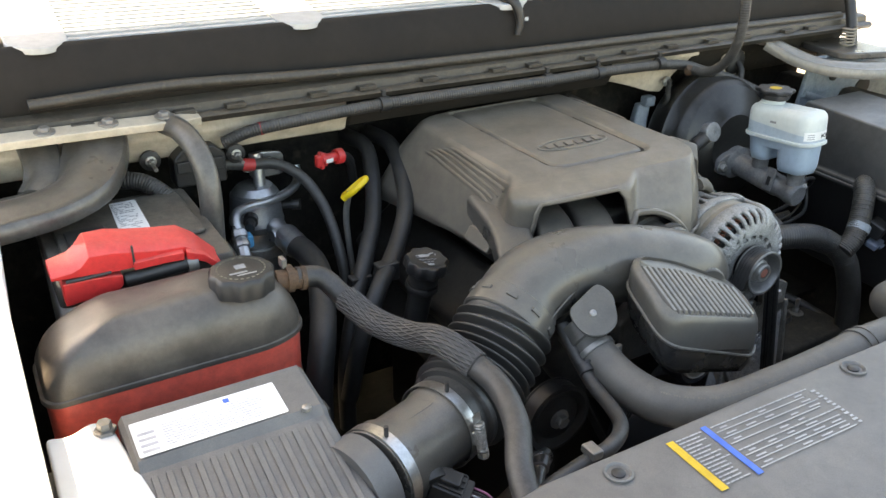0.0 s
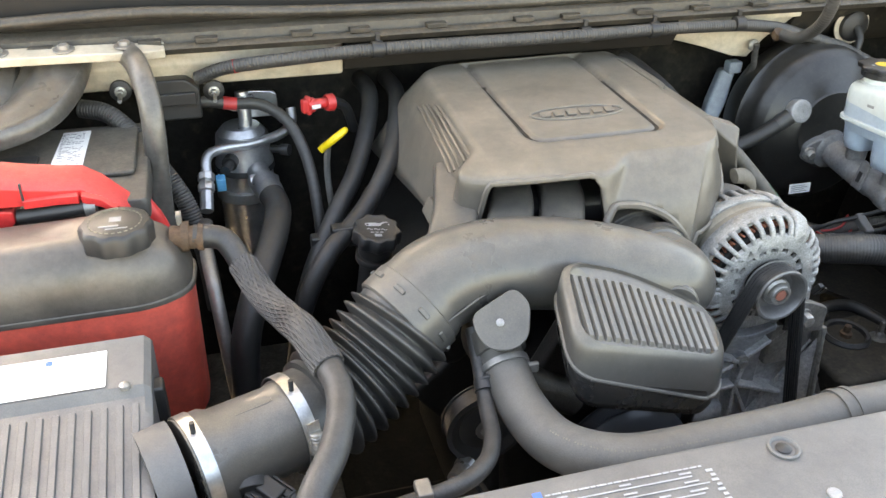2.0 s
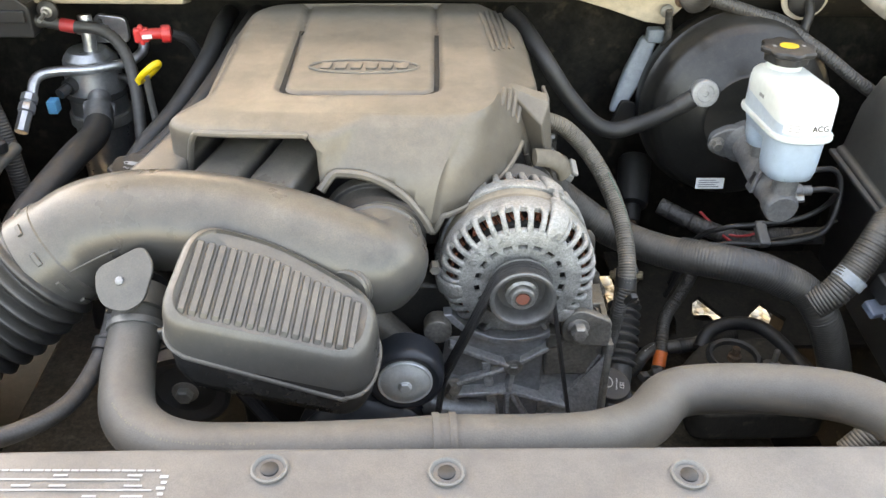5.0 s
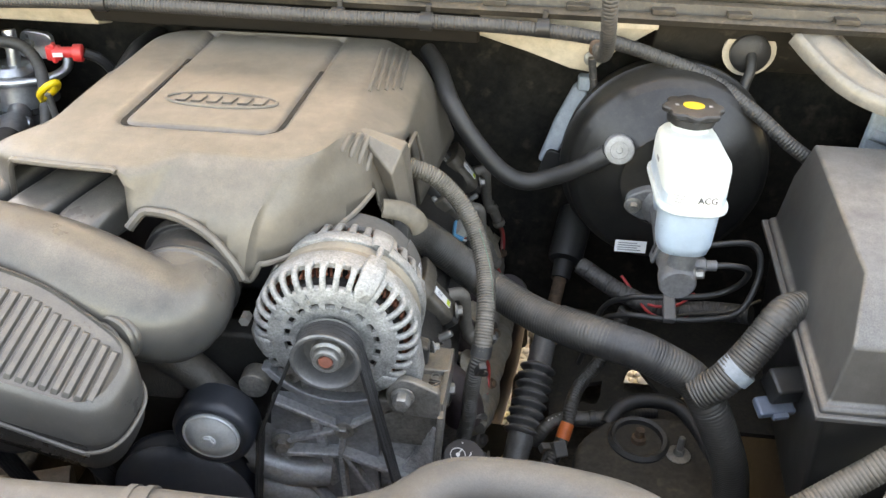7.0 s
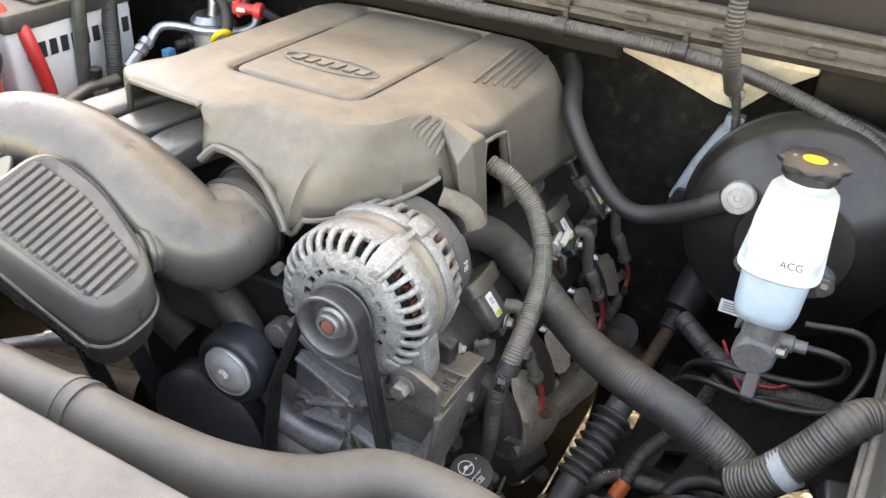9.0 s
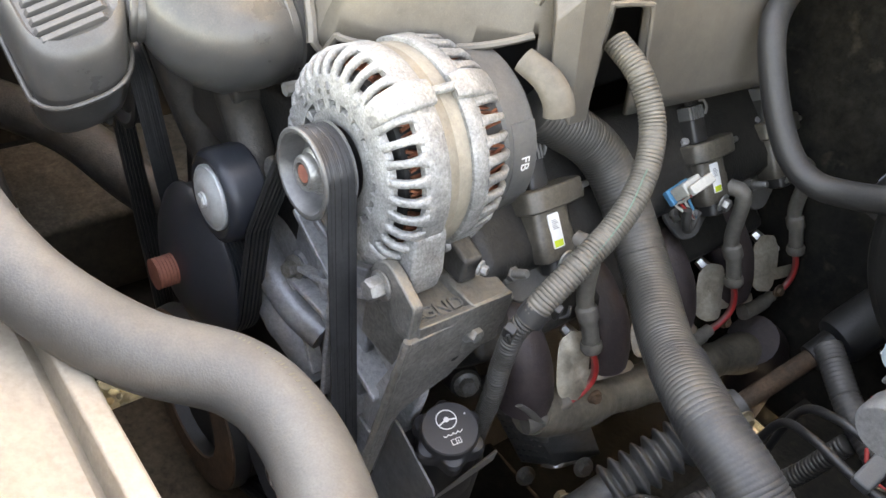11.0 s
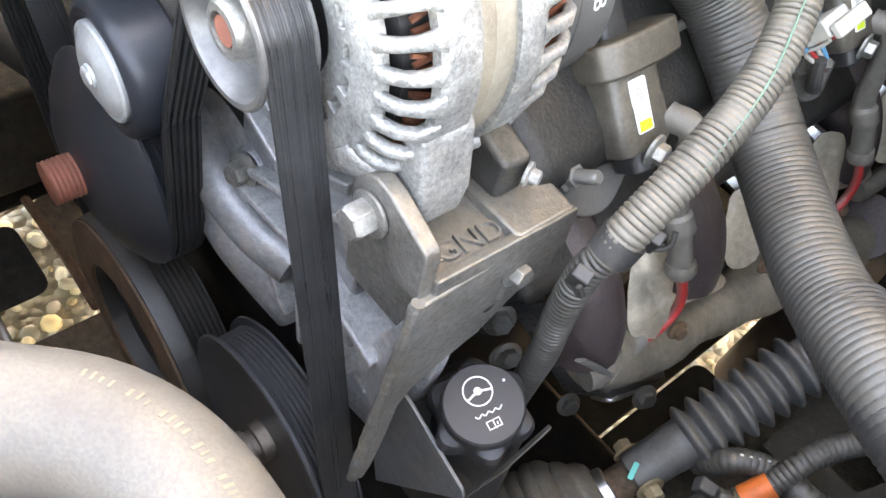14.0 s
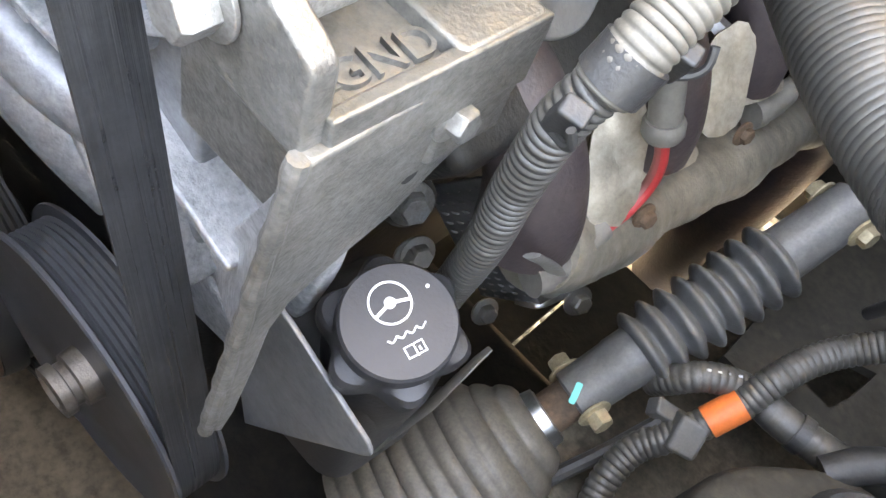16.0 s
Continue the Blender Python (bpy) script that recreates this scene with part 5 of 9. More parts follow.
    part("stator", Geo().lathe([(0.0805, -0.084), (0.0832, -0.082), (0.0832, -0.071), (0.0829, -0.0705), (0.0832, -0.070), (0.0832, -0.060), (0.0805, -0.058)], m, 96, cap=False), M_STATOR, root, "tan steel stator band")
    cap = part("rear_cap", Geo().lathe([(0.070, -0.122), (0.0745, -0.128), (0.0735, -0.156), (0.066, -0.164), (0.0, -0.164)], m, 64), M_CAPGREY, root, "dark grey plastic rear cap")
    # raised pad that carries the letters
    arc_out = [(0.0752 * math.cos(math.radians(q)), 0.0752 * math.sin(math.radians(q))) for q in range(-16, 40, 4)]
    arc_in = [(0.070 * math.cos(math.radians(q)), 0.070 * math.sin(math.radians(q))) for q in range(36, -20, -4)]
    part("pad", Geo().prism(arc_out + arc_in, -0.157, -0.132, m), M_CAPGREY, cap, bevel=0.0006)
    th = math.radians(10)
    n, down = Vector((math.cos(th), 0, math.sin(th))), Vector((math.sin(th), 0, -math.cos(th)))
    o = Vector((C[0], BELT_Y + 0.1445, C[2])) + n * 0.0750
    lm = Matrix(((down.x, 0, n.x, o.x), (down.y, 1, n.y, o.y), (down.z, 0, n.z, o.z), (0, 0, 0, 1)))
    word("FB", 0.0125, lm, M_WHITEPRINT, "letters", cap, 0.0004)
    for k, ch in enumerate("DR44"):
        a = 152 - k * 13
        word(ch, 0.0135, m @ pose(0, 0, 0, 0, 0, a - 90) @ pose(0, 0.0585, -0.0172), M_ALU, "cast_letter", fr, 0.0012)
    # tan terminal arm behind the cap
    part("stud_boot", Geo().tube([(0.250, 0.176, 1.078), (0.272, 0.182, 1.072), (0.286, 0.186, 1.060), (0.290, 0.188, 1.048)], 0.012, 16, 0.005, lambda s: 0.9 + s * 4, flat=0.6), M_TANRUBBER, root, "tan rubber terminal boot")
    # pulley and nut
    pul = part("pulley", Geo().lathe([(0.031, -0.014), (0.036, -0.0135), (0.036, -0.012), (0.0325, -0.011), (0.0325, 0.011), (0.036, 0.012), (0.036, 0.0135), (0.0345, 0.0145), (0.0318, 0.0142), (0.0305, 0.0125), (0.0285, 0.000), (0.026, -0.0045), (0.0, -0.006)], m, 56), M_PULLEYFACE, root, "grey ribbed steel pulley")
    part("nut", Geo().lathe([(0.0185, -0.006), (0.0180, 0.003), (0.0150, 0.0055), (0.0142, 0.011), (0.0125, 0.0128), (0.0092, 0.013), (0.0088, 0.0085), (0.0, 0.0085)], m, 32), M_ZINC, pul)
    part("shaft_end", Geo().lathe([(0.0075, 0.007), (0.0072, 0.0120), (0.0, 0.0125)], m, 20), M_REDRUST, pul)
    # lower foot that flows from the rim down to the bracket
    part("foot", Geo().rings([[(0.262, y, 0.938), (0.292, y, 0.9215), (0.308, y, 0.924), (0.312, y, 0.945), (0.307, y, 0.982), (0.299, y, 0.988), (0.280, y, 0.948)] for y in (0.046, 0.078)]), M_ALU, root, bevel=0.004)
    part("rear_foot", Geo().rings([[(0.276, y, 0.920), (0.312, y, 0.920), (0.314, y, 0.946), (0.290, y, 0.954)] for y in (0.098, 0.118)]), M_CASTDARK, root, bevel=0.004)
    bolt((0.316, 0.112, 0.938), (1, 0.4, 0), 0.0045, 0.008, M_ALU, root, "stud")


alternator()


def plate_x(outline, x0, x1, lean=0.0):
    """A plate of (y, z) outline between two x planes; lean moves its upper part outwards."""
    return Geo().rings([[(x + lean * max(0, z - 0.86), y, z) for y, z in outline] for x in (x0, x1)])


def slab(quad, thick, n):
    """A flat panel through a quad, thickened along n."""
    d = Vector(n).normalized() * thick
    return Geo().rings([[tuple(Vector(p)) for p in quad], [tuple(Vector(p) + d) for p in quad]])


def alternator_bracket():
    root = thing("alternator_bracket", (0.28, 0.08, 0.70), "cast aluminium alternator bracket with ribs and raised letters", "bracket")
    # top block: a low floor for the letters, a rim on the outer side, a higher step behind
    part("block", Geo().prism(rounded([(0.262, 0.044), (0.330, 0.044), (0.334, 0.094), (0.265, 0.094)], 0.003, 2), 0.850, 0.9145), M_CAST, root, bevel=0.002)
    part("rear_step", Geo().prism(rounded([(0.258, 0.0925), (0.3375, 0.0925), (0.3385, 0.133), (0.2935, 0.137), (0.262, 0.135)], 0.003, 2), 0.865, 0.9215), M_CAST, root, bevel=0.003)
    part("rim", Geo().rings([[(x0, 0.041, z0 - 0.03), (x0, 0.041, z0), (x1, 0.134, z0 + 0.0015), (x1, 0.134, z0 - 0.03)] for x0, x1, z0 in ((0.3300, 0.3325, 0.9185), (0.3365, 0.3400, 0.9200))]), M_CAST, root, bevel=0.0015)
    word("GND", 0.0180, Matrix.Translation((0.3225, 0.0735, 0.9150)) @ pose(0, 0, 0, 0, 0, 86), M_CAST, "cast_letters", root, 0.0019)
    part("cast_dash", Geo().box((0, 0, 0), (0.0024, 0.009, 0.002), pose(0.3235, 0.0540, 0.9150)), M_CAST, root)
    # front ear with the big bolt
    part("ear", Geo().prism(rounded([(0.2745, 0.934), (0.2790, 0.9475), (0.2910, 0.9565), (0.3030, 0.9545), (0.3330, 0.9400), (0.3335, 0.9030), (0.2985, 0.9055), (0.2775, 0.9140)], 0.005, 3), -0.0440, -0.0335, FRONT), M_CAST, root, bevel=0.0022)
    bolt((0.2935, 0.0330, 0.9335), (0, -1, 0), 0.0098, 0.0150, None, root, washer=1.32)
    part("ear_post", Geo().prism(rounded([(0.276, 0.905), (0.300, 0.905), (0.298, 0.940), (0.280, 0.940)], 0.004, 2), -0.06, -0.043, FRONT), M_CASTDARK, root, bevel=0.002)
    # side plate that narrows to a drawn-out foot
    part("side_plate", plate_x([(0.0335, 0.909), (0.0300, 0.885), (0.0245, 0.850), (0.0195, 0.810), (0.0150, 0.775), (0.0105, 0.738), (0.0155, 0.7315), (0.0215, 0.745), (0.0290, 0.778), (0.0340, 0.806), (0.0420, 0.8180), (0.0660, 0.8295), (0.0880, 0.8365), (0.1070, 0.8520), (0.1290, 0.8680), (0.1380, 0.8800), (0.1395, 0.913)], 0.3275, 0.3345, 0.075), M_CAST, root, bevel=0.0022)
    bead = [(0.3345 - 0.003 * k, 0.0335 - 0.0235 * k - 0.0012, 0.909 - 0.17 * k) for k in [i / 14 for i in range(15)]]
    part("edge_bead", Geo().tube(bead, 0.0036, 10, 0.003, lambda q: 1 + 0.16 * math.sin(q * 310) * math.sin(q * 97 + 1)), M_CAST, root, "lumpy cast edge")
    # rough seams on the web beside the side plate
    S1, S2 = Vector((0.2570, 0.0660, 0.8420)), Vector((0.2490, 0.0660, 0.7110))
    for a, b, w in ((S1, S2, 0.0030), (S2, Vector((0.3270, 0.0500, 0.7300)), 0.0026), (S2, Vector((0.3270, 0.0420, 0.8820)), 0.0020)):
        line = [a.lerp(b, i / 24) for i in range(25)]
        part("seam", Geo().tube(line, w, 8, 0.0016, lambda q: 1 + 0.35 * math.sin(q * 700) * math.sin(q * 260 + 2)), M_PUMP, root, "rough casting seam")
    part("lower_gusset", slab([S2, (0.3290, 0.0320, 0.8900), (0.3300, 0.0180, 0.7950), (0.2860, 0.0680, 0.6900)], 0.004, (0.3, 0.9, 0.1)), M_PUMP, root, bevel=0.001)
    # front web with cross ribs
    part("web", Geo().prism(rounded([(0.115, 0.865), (0.165, 0.915), (0.328, 0.905), (0.328, 0.80), (0.300, 0.66), (0.20, 0.64), (0.13, 0.76)], 0.015), -0.078, -0.066, FRONT), M_PUMP, root, bevel=0.003)
    part("left_edge", slab([(0.186, 0.045, 0.870), (0.196, 0.045, 0.870), (0.228, 0.060, 0.700), (0.212, 0.060, 0.680)], 0.024, (0, 1, 0)), M_PUMP, root, bevel=0.002)
    part("web_plate", Geo().prism(rounded([(0.134, 0.835), (0.142, 0.905), (0.262, 0.905), (0.262, 0.73), (0.205, 0.72), (0.150, 0.79)], 0.012), -0.066, -0.054, FRONT), M_PUMPGREY, root, bevel=0.003)
    HUB, LEFT, TOP = (0.2200, 0.8260), (0.1500, 0.8210), (0.2244, 0.8620)
    for a, b, y0 in ((LEFT, HUB, 0.038), (HUB, (0.300, 0.795), 0.040), (HUB, (0.224, 0.725), 0.040), (TOP, HUB, 0.037), (TOP, (0.146, 0.898), 0.042), (TOP, (0.285, 0.905), 0.044), (LEFT, (0.205, 0.735), 0.040), (TOP, (0.150, 0.832), 0.044), (HUB, (0.268, 0.735), 0.044)):
        d = Vector((b[0] - a[0], b[1] - a[1]))
        p = Vector((-d.y, d.x)).normalized() * 0.0032
        part("rib", Geo().prism([(a[0] + p.x, a[1] + p.y), (b[0] + p.x, b[1] + p.y), (b[0] - p.x, b[1] - p.y), (a[0] - p.x, a[1] - p.y)], -0.072, -y0, FRONT), M_PUMP, root, bevel=0.002)
    arc = [(0.221 + 0.098 * math.cos(a), 1.0 + 0.098 * math.sin(a)) for a in [math.radians(d) for d in range(212, 300, 7)]]
    arc += [(0.221 + 0.089 * math.cos(a), 1.0 + 0.089 * math.sin(a)) for a in [math.radians(d) for d in range(299, 210, -7)]]
    # cradle in a duller copy of the bracket's metal, to paint its shade in
    part("cradle", Geo().prism(arc, -0.07, -0.040, FRONT), M_PUMPGREY, root, bevel=0.002)
    for x, y, z in ((0.2244, 0.046, 0.8622), (0.1499, 0.048, 0.8210)):
        part("bolt_boss", Geo().lathe([(0.0145, -0.02), (0.0125, -0.002), (0.0115, 0.0)], axis((x, y, z), (x, y - 0.05, z)), 24), M_PUMPGREY, root)
        bolt((x, y, z), (0, -1, 0), 0.0078, 0.009, None, root)
    bolt((0.3350, 0.1010, 0.8870), (1, 0.05, 0.1), 0.0070, 0.0095, None, root)
    part("cast_hole", Geo().lathe([(0.0042, -0.001), (0.0042, 0.0004)], axis((0.3346, 0.0895, 0.8610), (0.40, 0.0895, 0.8610)), 14), M_PRINT, root)
    boss = part("lower_boss", Geo().lathe([(0.020, -0.03), (0.0165, 0.0), (0.0160, 0.004)], axis((0.292, 0.1655, 0.7400), (0.33, 0.148, 0.760)), 24), M_CASTDARK, root, "dark mounting boss")
    bolt((0.2965, 0.1635, 0.7425), (0.85, -0.45, 0.45), 0.0092, 0.011, None, boss, washer=1.45)
    bolt((0.288, 0.200, 0.650), (1, -0.3, 0.3), 0.0085, 0.011, M_STEEL, root)
    part("ear_left", Geo().lathe([(0.016, 0), (0.016, 0.022)], axis((0.132, 0.05, 0.932), (0.132, 0.0, 0.932)), 20), M_CAST, root, bevel=0.002)


alternator_bracket()


def grooved(r, w, n=6, flange=0.004):
    """Profile of a pulley's grooved face."""
    prof = [(r + flange, -w), (r + flange, -w + 0.002)]
    step = (2 * w - 0.005) / n
    for k in range(n):
        z = -w + 0.0025 + k * step
        prof += [(r, z), (r - 0.002, z + step * 0.5)]
    return prof + [(r, w - 0.0025), (r + flange, w - 0.002), (r + flange, w)]


def steering_pulley():
    C = (0.2384, 0.0, 0.6440)
    root = thing("power_steering_pulley", (C[0], 0, C[2] - 0.08), "dark grey grooved power steering pulley with a steel hub", "pulley")
    m = stand(*C)
    part("wheel", Geo().lathe([(0.0, -0.014)] + grooved(0.0835, 0.015, 7, 0.0065) + [(0.0885, 0.0160), (0.080, 0.0125), (0.060, 0.0105), (0.03, 0.0095), (0.0, 0.0095)], m, 72), M_PSPULLEY, root)
    part("hub", Geo().lathe([(0.017, 0.009), (0.016, 0.018), (0.013, 0.019), (0.013, 0.023), (0.0155, 0.024), (0.0155, 0.030), (0.011, 0.031), (0.009, 0.026), (0.0, 0.026)], m, 32), M_HUB, root)


steering_pulley()


def tensioner():
    C = (0.0945, -0.008, 0.8930)
    root = thing("belt_tensioner", (C[0], 0.02, C[2] - 0.05), "black belt tensioner pulley with a zinc dust cap", "tensioner")
    m = stand(*C)
    part("roller", Geo().lathe([(0.0, -0.020), (0.043, -0.020), (0.0445, -0.018), (0.0445, 0.006), (0.0438, 0.011), (0.0415, 0.015), (0.038, 0.0170), (0.0345, 0.0165), (0.0315, 0.014), (0.0, 0.012)], m, 60), M_BLACKGLOSS, root)
    part("dust_cap", Geo().lathe([(0.0310, 0.013), (0.0310, 0.0172), (0.0298, 0.0186), (0.0278, 0.0180), (0.0262, 0.0186), (0.0225, 0.0212), (0.0175, 0.0232), (0.0130, 0.0240), (0.0105, 0.0232), (0.0, 0.0228)], m, 44), M_DISH, root)
    bolt(m @ Vector((0, 0, 0.0222)), (0, -1, 0), 0.0070, 0.005, M_DISH, root, washer=1.1)
    part("arm", Geo().tube([(0.10, 0.035, 0.898), (0.065, 0.04, 0.935), (0.03, 0.045, 0.955)], 0.02, 16, 0.01), M_CASTDARK, root)


tensioner()


def water_pump():
    C = (0.0455, 0.0, 0.7745)
    root = thing("water_pump_pulley", (C[0], 0, C[2] - 0.08), "smooth dark blue-black water pump pulley", "pulley")
    m = stand(*C)
    part("wheel", Geo().lathe([(0.0, -0.016)] + grooved(0.080, 0.013, 6, 0.003) + [(0.0835, 0.0135), (0.081, 0.018), (0.064, 0.030), (0.044, 0.038), (0.026, 0.041), (0.0, 0.041)], m, 72), M_BLACKGLOSS, root)
    thread = [(0.0165 - 0.001 * (i % 2), 0.041 + 0.0017 * i) for i in range(13)]
    part("threaded_hub", Geo().lathe(thread + [(0.0, 0.0615)], m, 36), M_REDRUST, root, "rusty red threaded fan hub")


water_pump()


def idler():
    C = (-0.155, 0.0, 0.872)
    root = thing("compressor_pulley", (C[0], 0, C[2] - 0.06), "dusty black drive pulley with a centre bolt", "pulley")
    m = stand(*C)
    part("wheel", Geo().lathe([(0.0, -0.016)] + grooved(0.047, 0.013, 6, 0.004) + [(0.045, 0.014), (0.034, 0.008), (0.022, 0.012), (0.0, 0.012)], m, 56), M_BLACK, root)
    bolt((C[0], 0.001, C[2]), (0, -1, 0), 0.010, 0.012, M_STEEL, root)


idler()


def crank():
    C = (0.050, 0.0, 0.565)
    root = thing("crank_pulley", (C[0], 0, C[2] - 0.1), "dark crank pulley with a rusty brown rim face", "pulley")
    m = stand(*C)
    part("wheel", Geo().lathe([(0.0, -0.016)] + grooved(0.112, 0.016, 6, 0.004) + [(0.116, 0.018), (0.114, 0.030), (0.07, 0.032), (0.066, 0.018), (0.0, 0.018)], m, 72), M_BLACK, root)
    part("rim_face", Geo().lathe([(0.113, 0.0305), (0.113, 0.033), (0.072, 0.0345), (0.071, 0.032)], m, 72, cap=False), M_RUST, root)


crank()

PULLEYS = [((0.221, 1.0), 0.0335, 1), ((0.2384, 0.6440), 0.085, 1), ((0.050, 0.565), 0.113, 1), ((-0.155, 0.872), 0.0475, 1), ((0.0455, 0.7745), 0.081, -1), ((0.0945, 0.8930), 0.0465, -1)]


def belt_path():
    """Tangent lines between the pulleys, and the arcs on them, in the plane of the belt. The belt runs clockwise; sign -1 turns the other way."""
    P = [(Vector(c), r, s) for c, r, s in PULLEYS]
    ends = []
    for i in range(len(P)):
        (c1, r1, s1), (c2, r2, s2) = P[i], P[(i + 1) % len(P)]
        d = c2 - c1
        D, base = d.length, math.atan2(d.y, d.x)
        k = s1 * r1 - s2 * r2
        a = math.acos(max(-1, min(1, k / D)))
        th = base + a
        n = Vector((math.cos(th), math.sin(th)))
        ends.append((c1 + n * r1 * s1, c2 + n * r2 * s2))
    pts = []
    for i in range(len(P)):
        c, r, s = P[i]
        a, b = ends[i - 1][1] - c, ends[i][0] - c
        a0, a1 = math.atan2(a.y, a.x), math.atan2(b.y, b.x)
        if s > 0:
            while a1 > a0:
                a1 -= 2 * math.pi
        else:
            while a1 < a0 - 0.8:
                a1 += 2 * math.pi
        n = max(3, int(abs(a1 - a0) / 0.12))
        pts += [c + Vector((math.cos(a0 + (a1 - a0) * k / n), math.sin(a0 + (a1 - a0) * k / n))) * r for k in range(n + 1)]
        p, q = ends[i]
        pts += [p.lerp(q, k / 12) for k in range(1, 12)]
    return pts


def belt():
    pts = belt_path()
    n = len(pts)
    root = thing("drive_belt", (0.221, BELT_Y, 0.75), "black ribbed serpentine drive belt over the pulleys", "belt")

    def run(prof):
        rings = []
        for i in range(n + 1):
            p, q, o = pts[i % n], pts[(i + 1) % n], pts[i - 1]
            t = (q - o).normalized()
            nrm = Vector((-t.y, t.x))
            rings.append([(p.x + nrm.x * a, b + BELT_Y, p.y + nrm.y * a) for a, b in prof])
        return Geo().rings(rings, False, False)
    part("backing", run([(0.0013, -0.0125), (0.0013, 0.0125), (-0.0004, 0.0125), (-0.0004, -0.0125)]), M_BELT, root, sharp=30)
    for k in range(6):
        z = 0.0122 - k * 0.0041
        part("rib", run([(-0.0003, z), (-0.0024, z - 0.001), (-0.0024, z - 0.0027), (-0.0003, z - 0.0037)]), M_BELT, root, sharp=30)


belt()


def coolant_pump_body():
    root = thing("water_pump", (0.08, 0.05, 0.8), "dull cast aluminium water pump housing with swollen passages", "water pump")
    part("housing", Geo().lathe([(0.070, -0.030), (0.070, -0.004), (0.064, 0.004), (0.050, 0.010), (0.0, 0.013)], stand(0.112, 0.050, 0.802), 44), M_PUMPGREY, root)
    part("passage", Geo().tube([(0.085, 0.044, 0.822), (0.125, 0.040, 0.806), (0.165, 0.044, 0.790), (0.20, 0.055, 0.780)], 0.018, 22, 0.006), M_PUMPGREY, root)
    part("lower_passage", Geo().tube([(0.100, 0.048, 0.772), (0.140, 0.046, 0.758), (0.172, 0.052, 0.742), (0.195, 0.062, 0.720)], 0.022, 22, 0.006), M_PUMPGREY, root)
    part("foot_boss", Geo().lathe([(0.016, -0.02), (0.016, 0.008), (0.012, 0.014), (0.006, 0.015)], axis((0.128, 0.05, 0.735), (0.128, 0.0, 0.728)), 20), M_PUMPGREY, root)
    part("neck", Geo().tube([(-0.165, -0.02, 1.035), (-0.165, 0.0, 1.03), (-0.15, 0.04, 0.97), (-0.10, 0.05, 0.90), (-0.02, 0.05, 0.85)], 0.024, 20, 0.01), M_CASTDARK, root)
    part("bolt_boss", Geo().lathe([(0.016, -0.025), (0.0145, 0.0), (0.013, 0.002)], axis((0.151, 0.050, 0.831), (0.155, 0.03, 0.834)), 22), M_PUMPGREY, root)
    bolt((0.1515, 0.046, 0.8315), (0.2, -1, 0.2), 0.0085, 0.012, None, root)
    part("upper_bracket", Geo().prism(rounded([(-0.03, 0.90), (0.05, 0.90), (0.06, 0.97), (0.02, 1.0), (-0.03, 0.97)], 0.01), -0.06, -0.03, FRONT), M_CASTDARK, root, bevel=0.004)


coolant_pump_body()


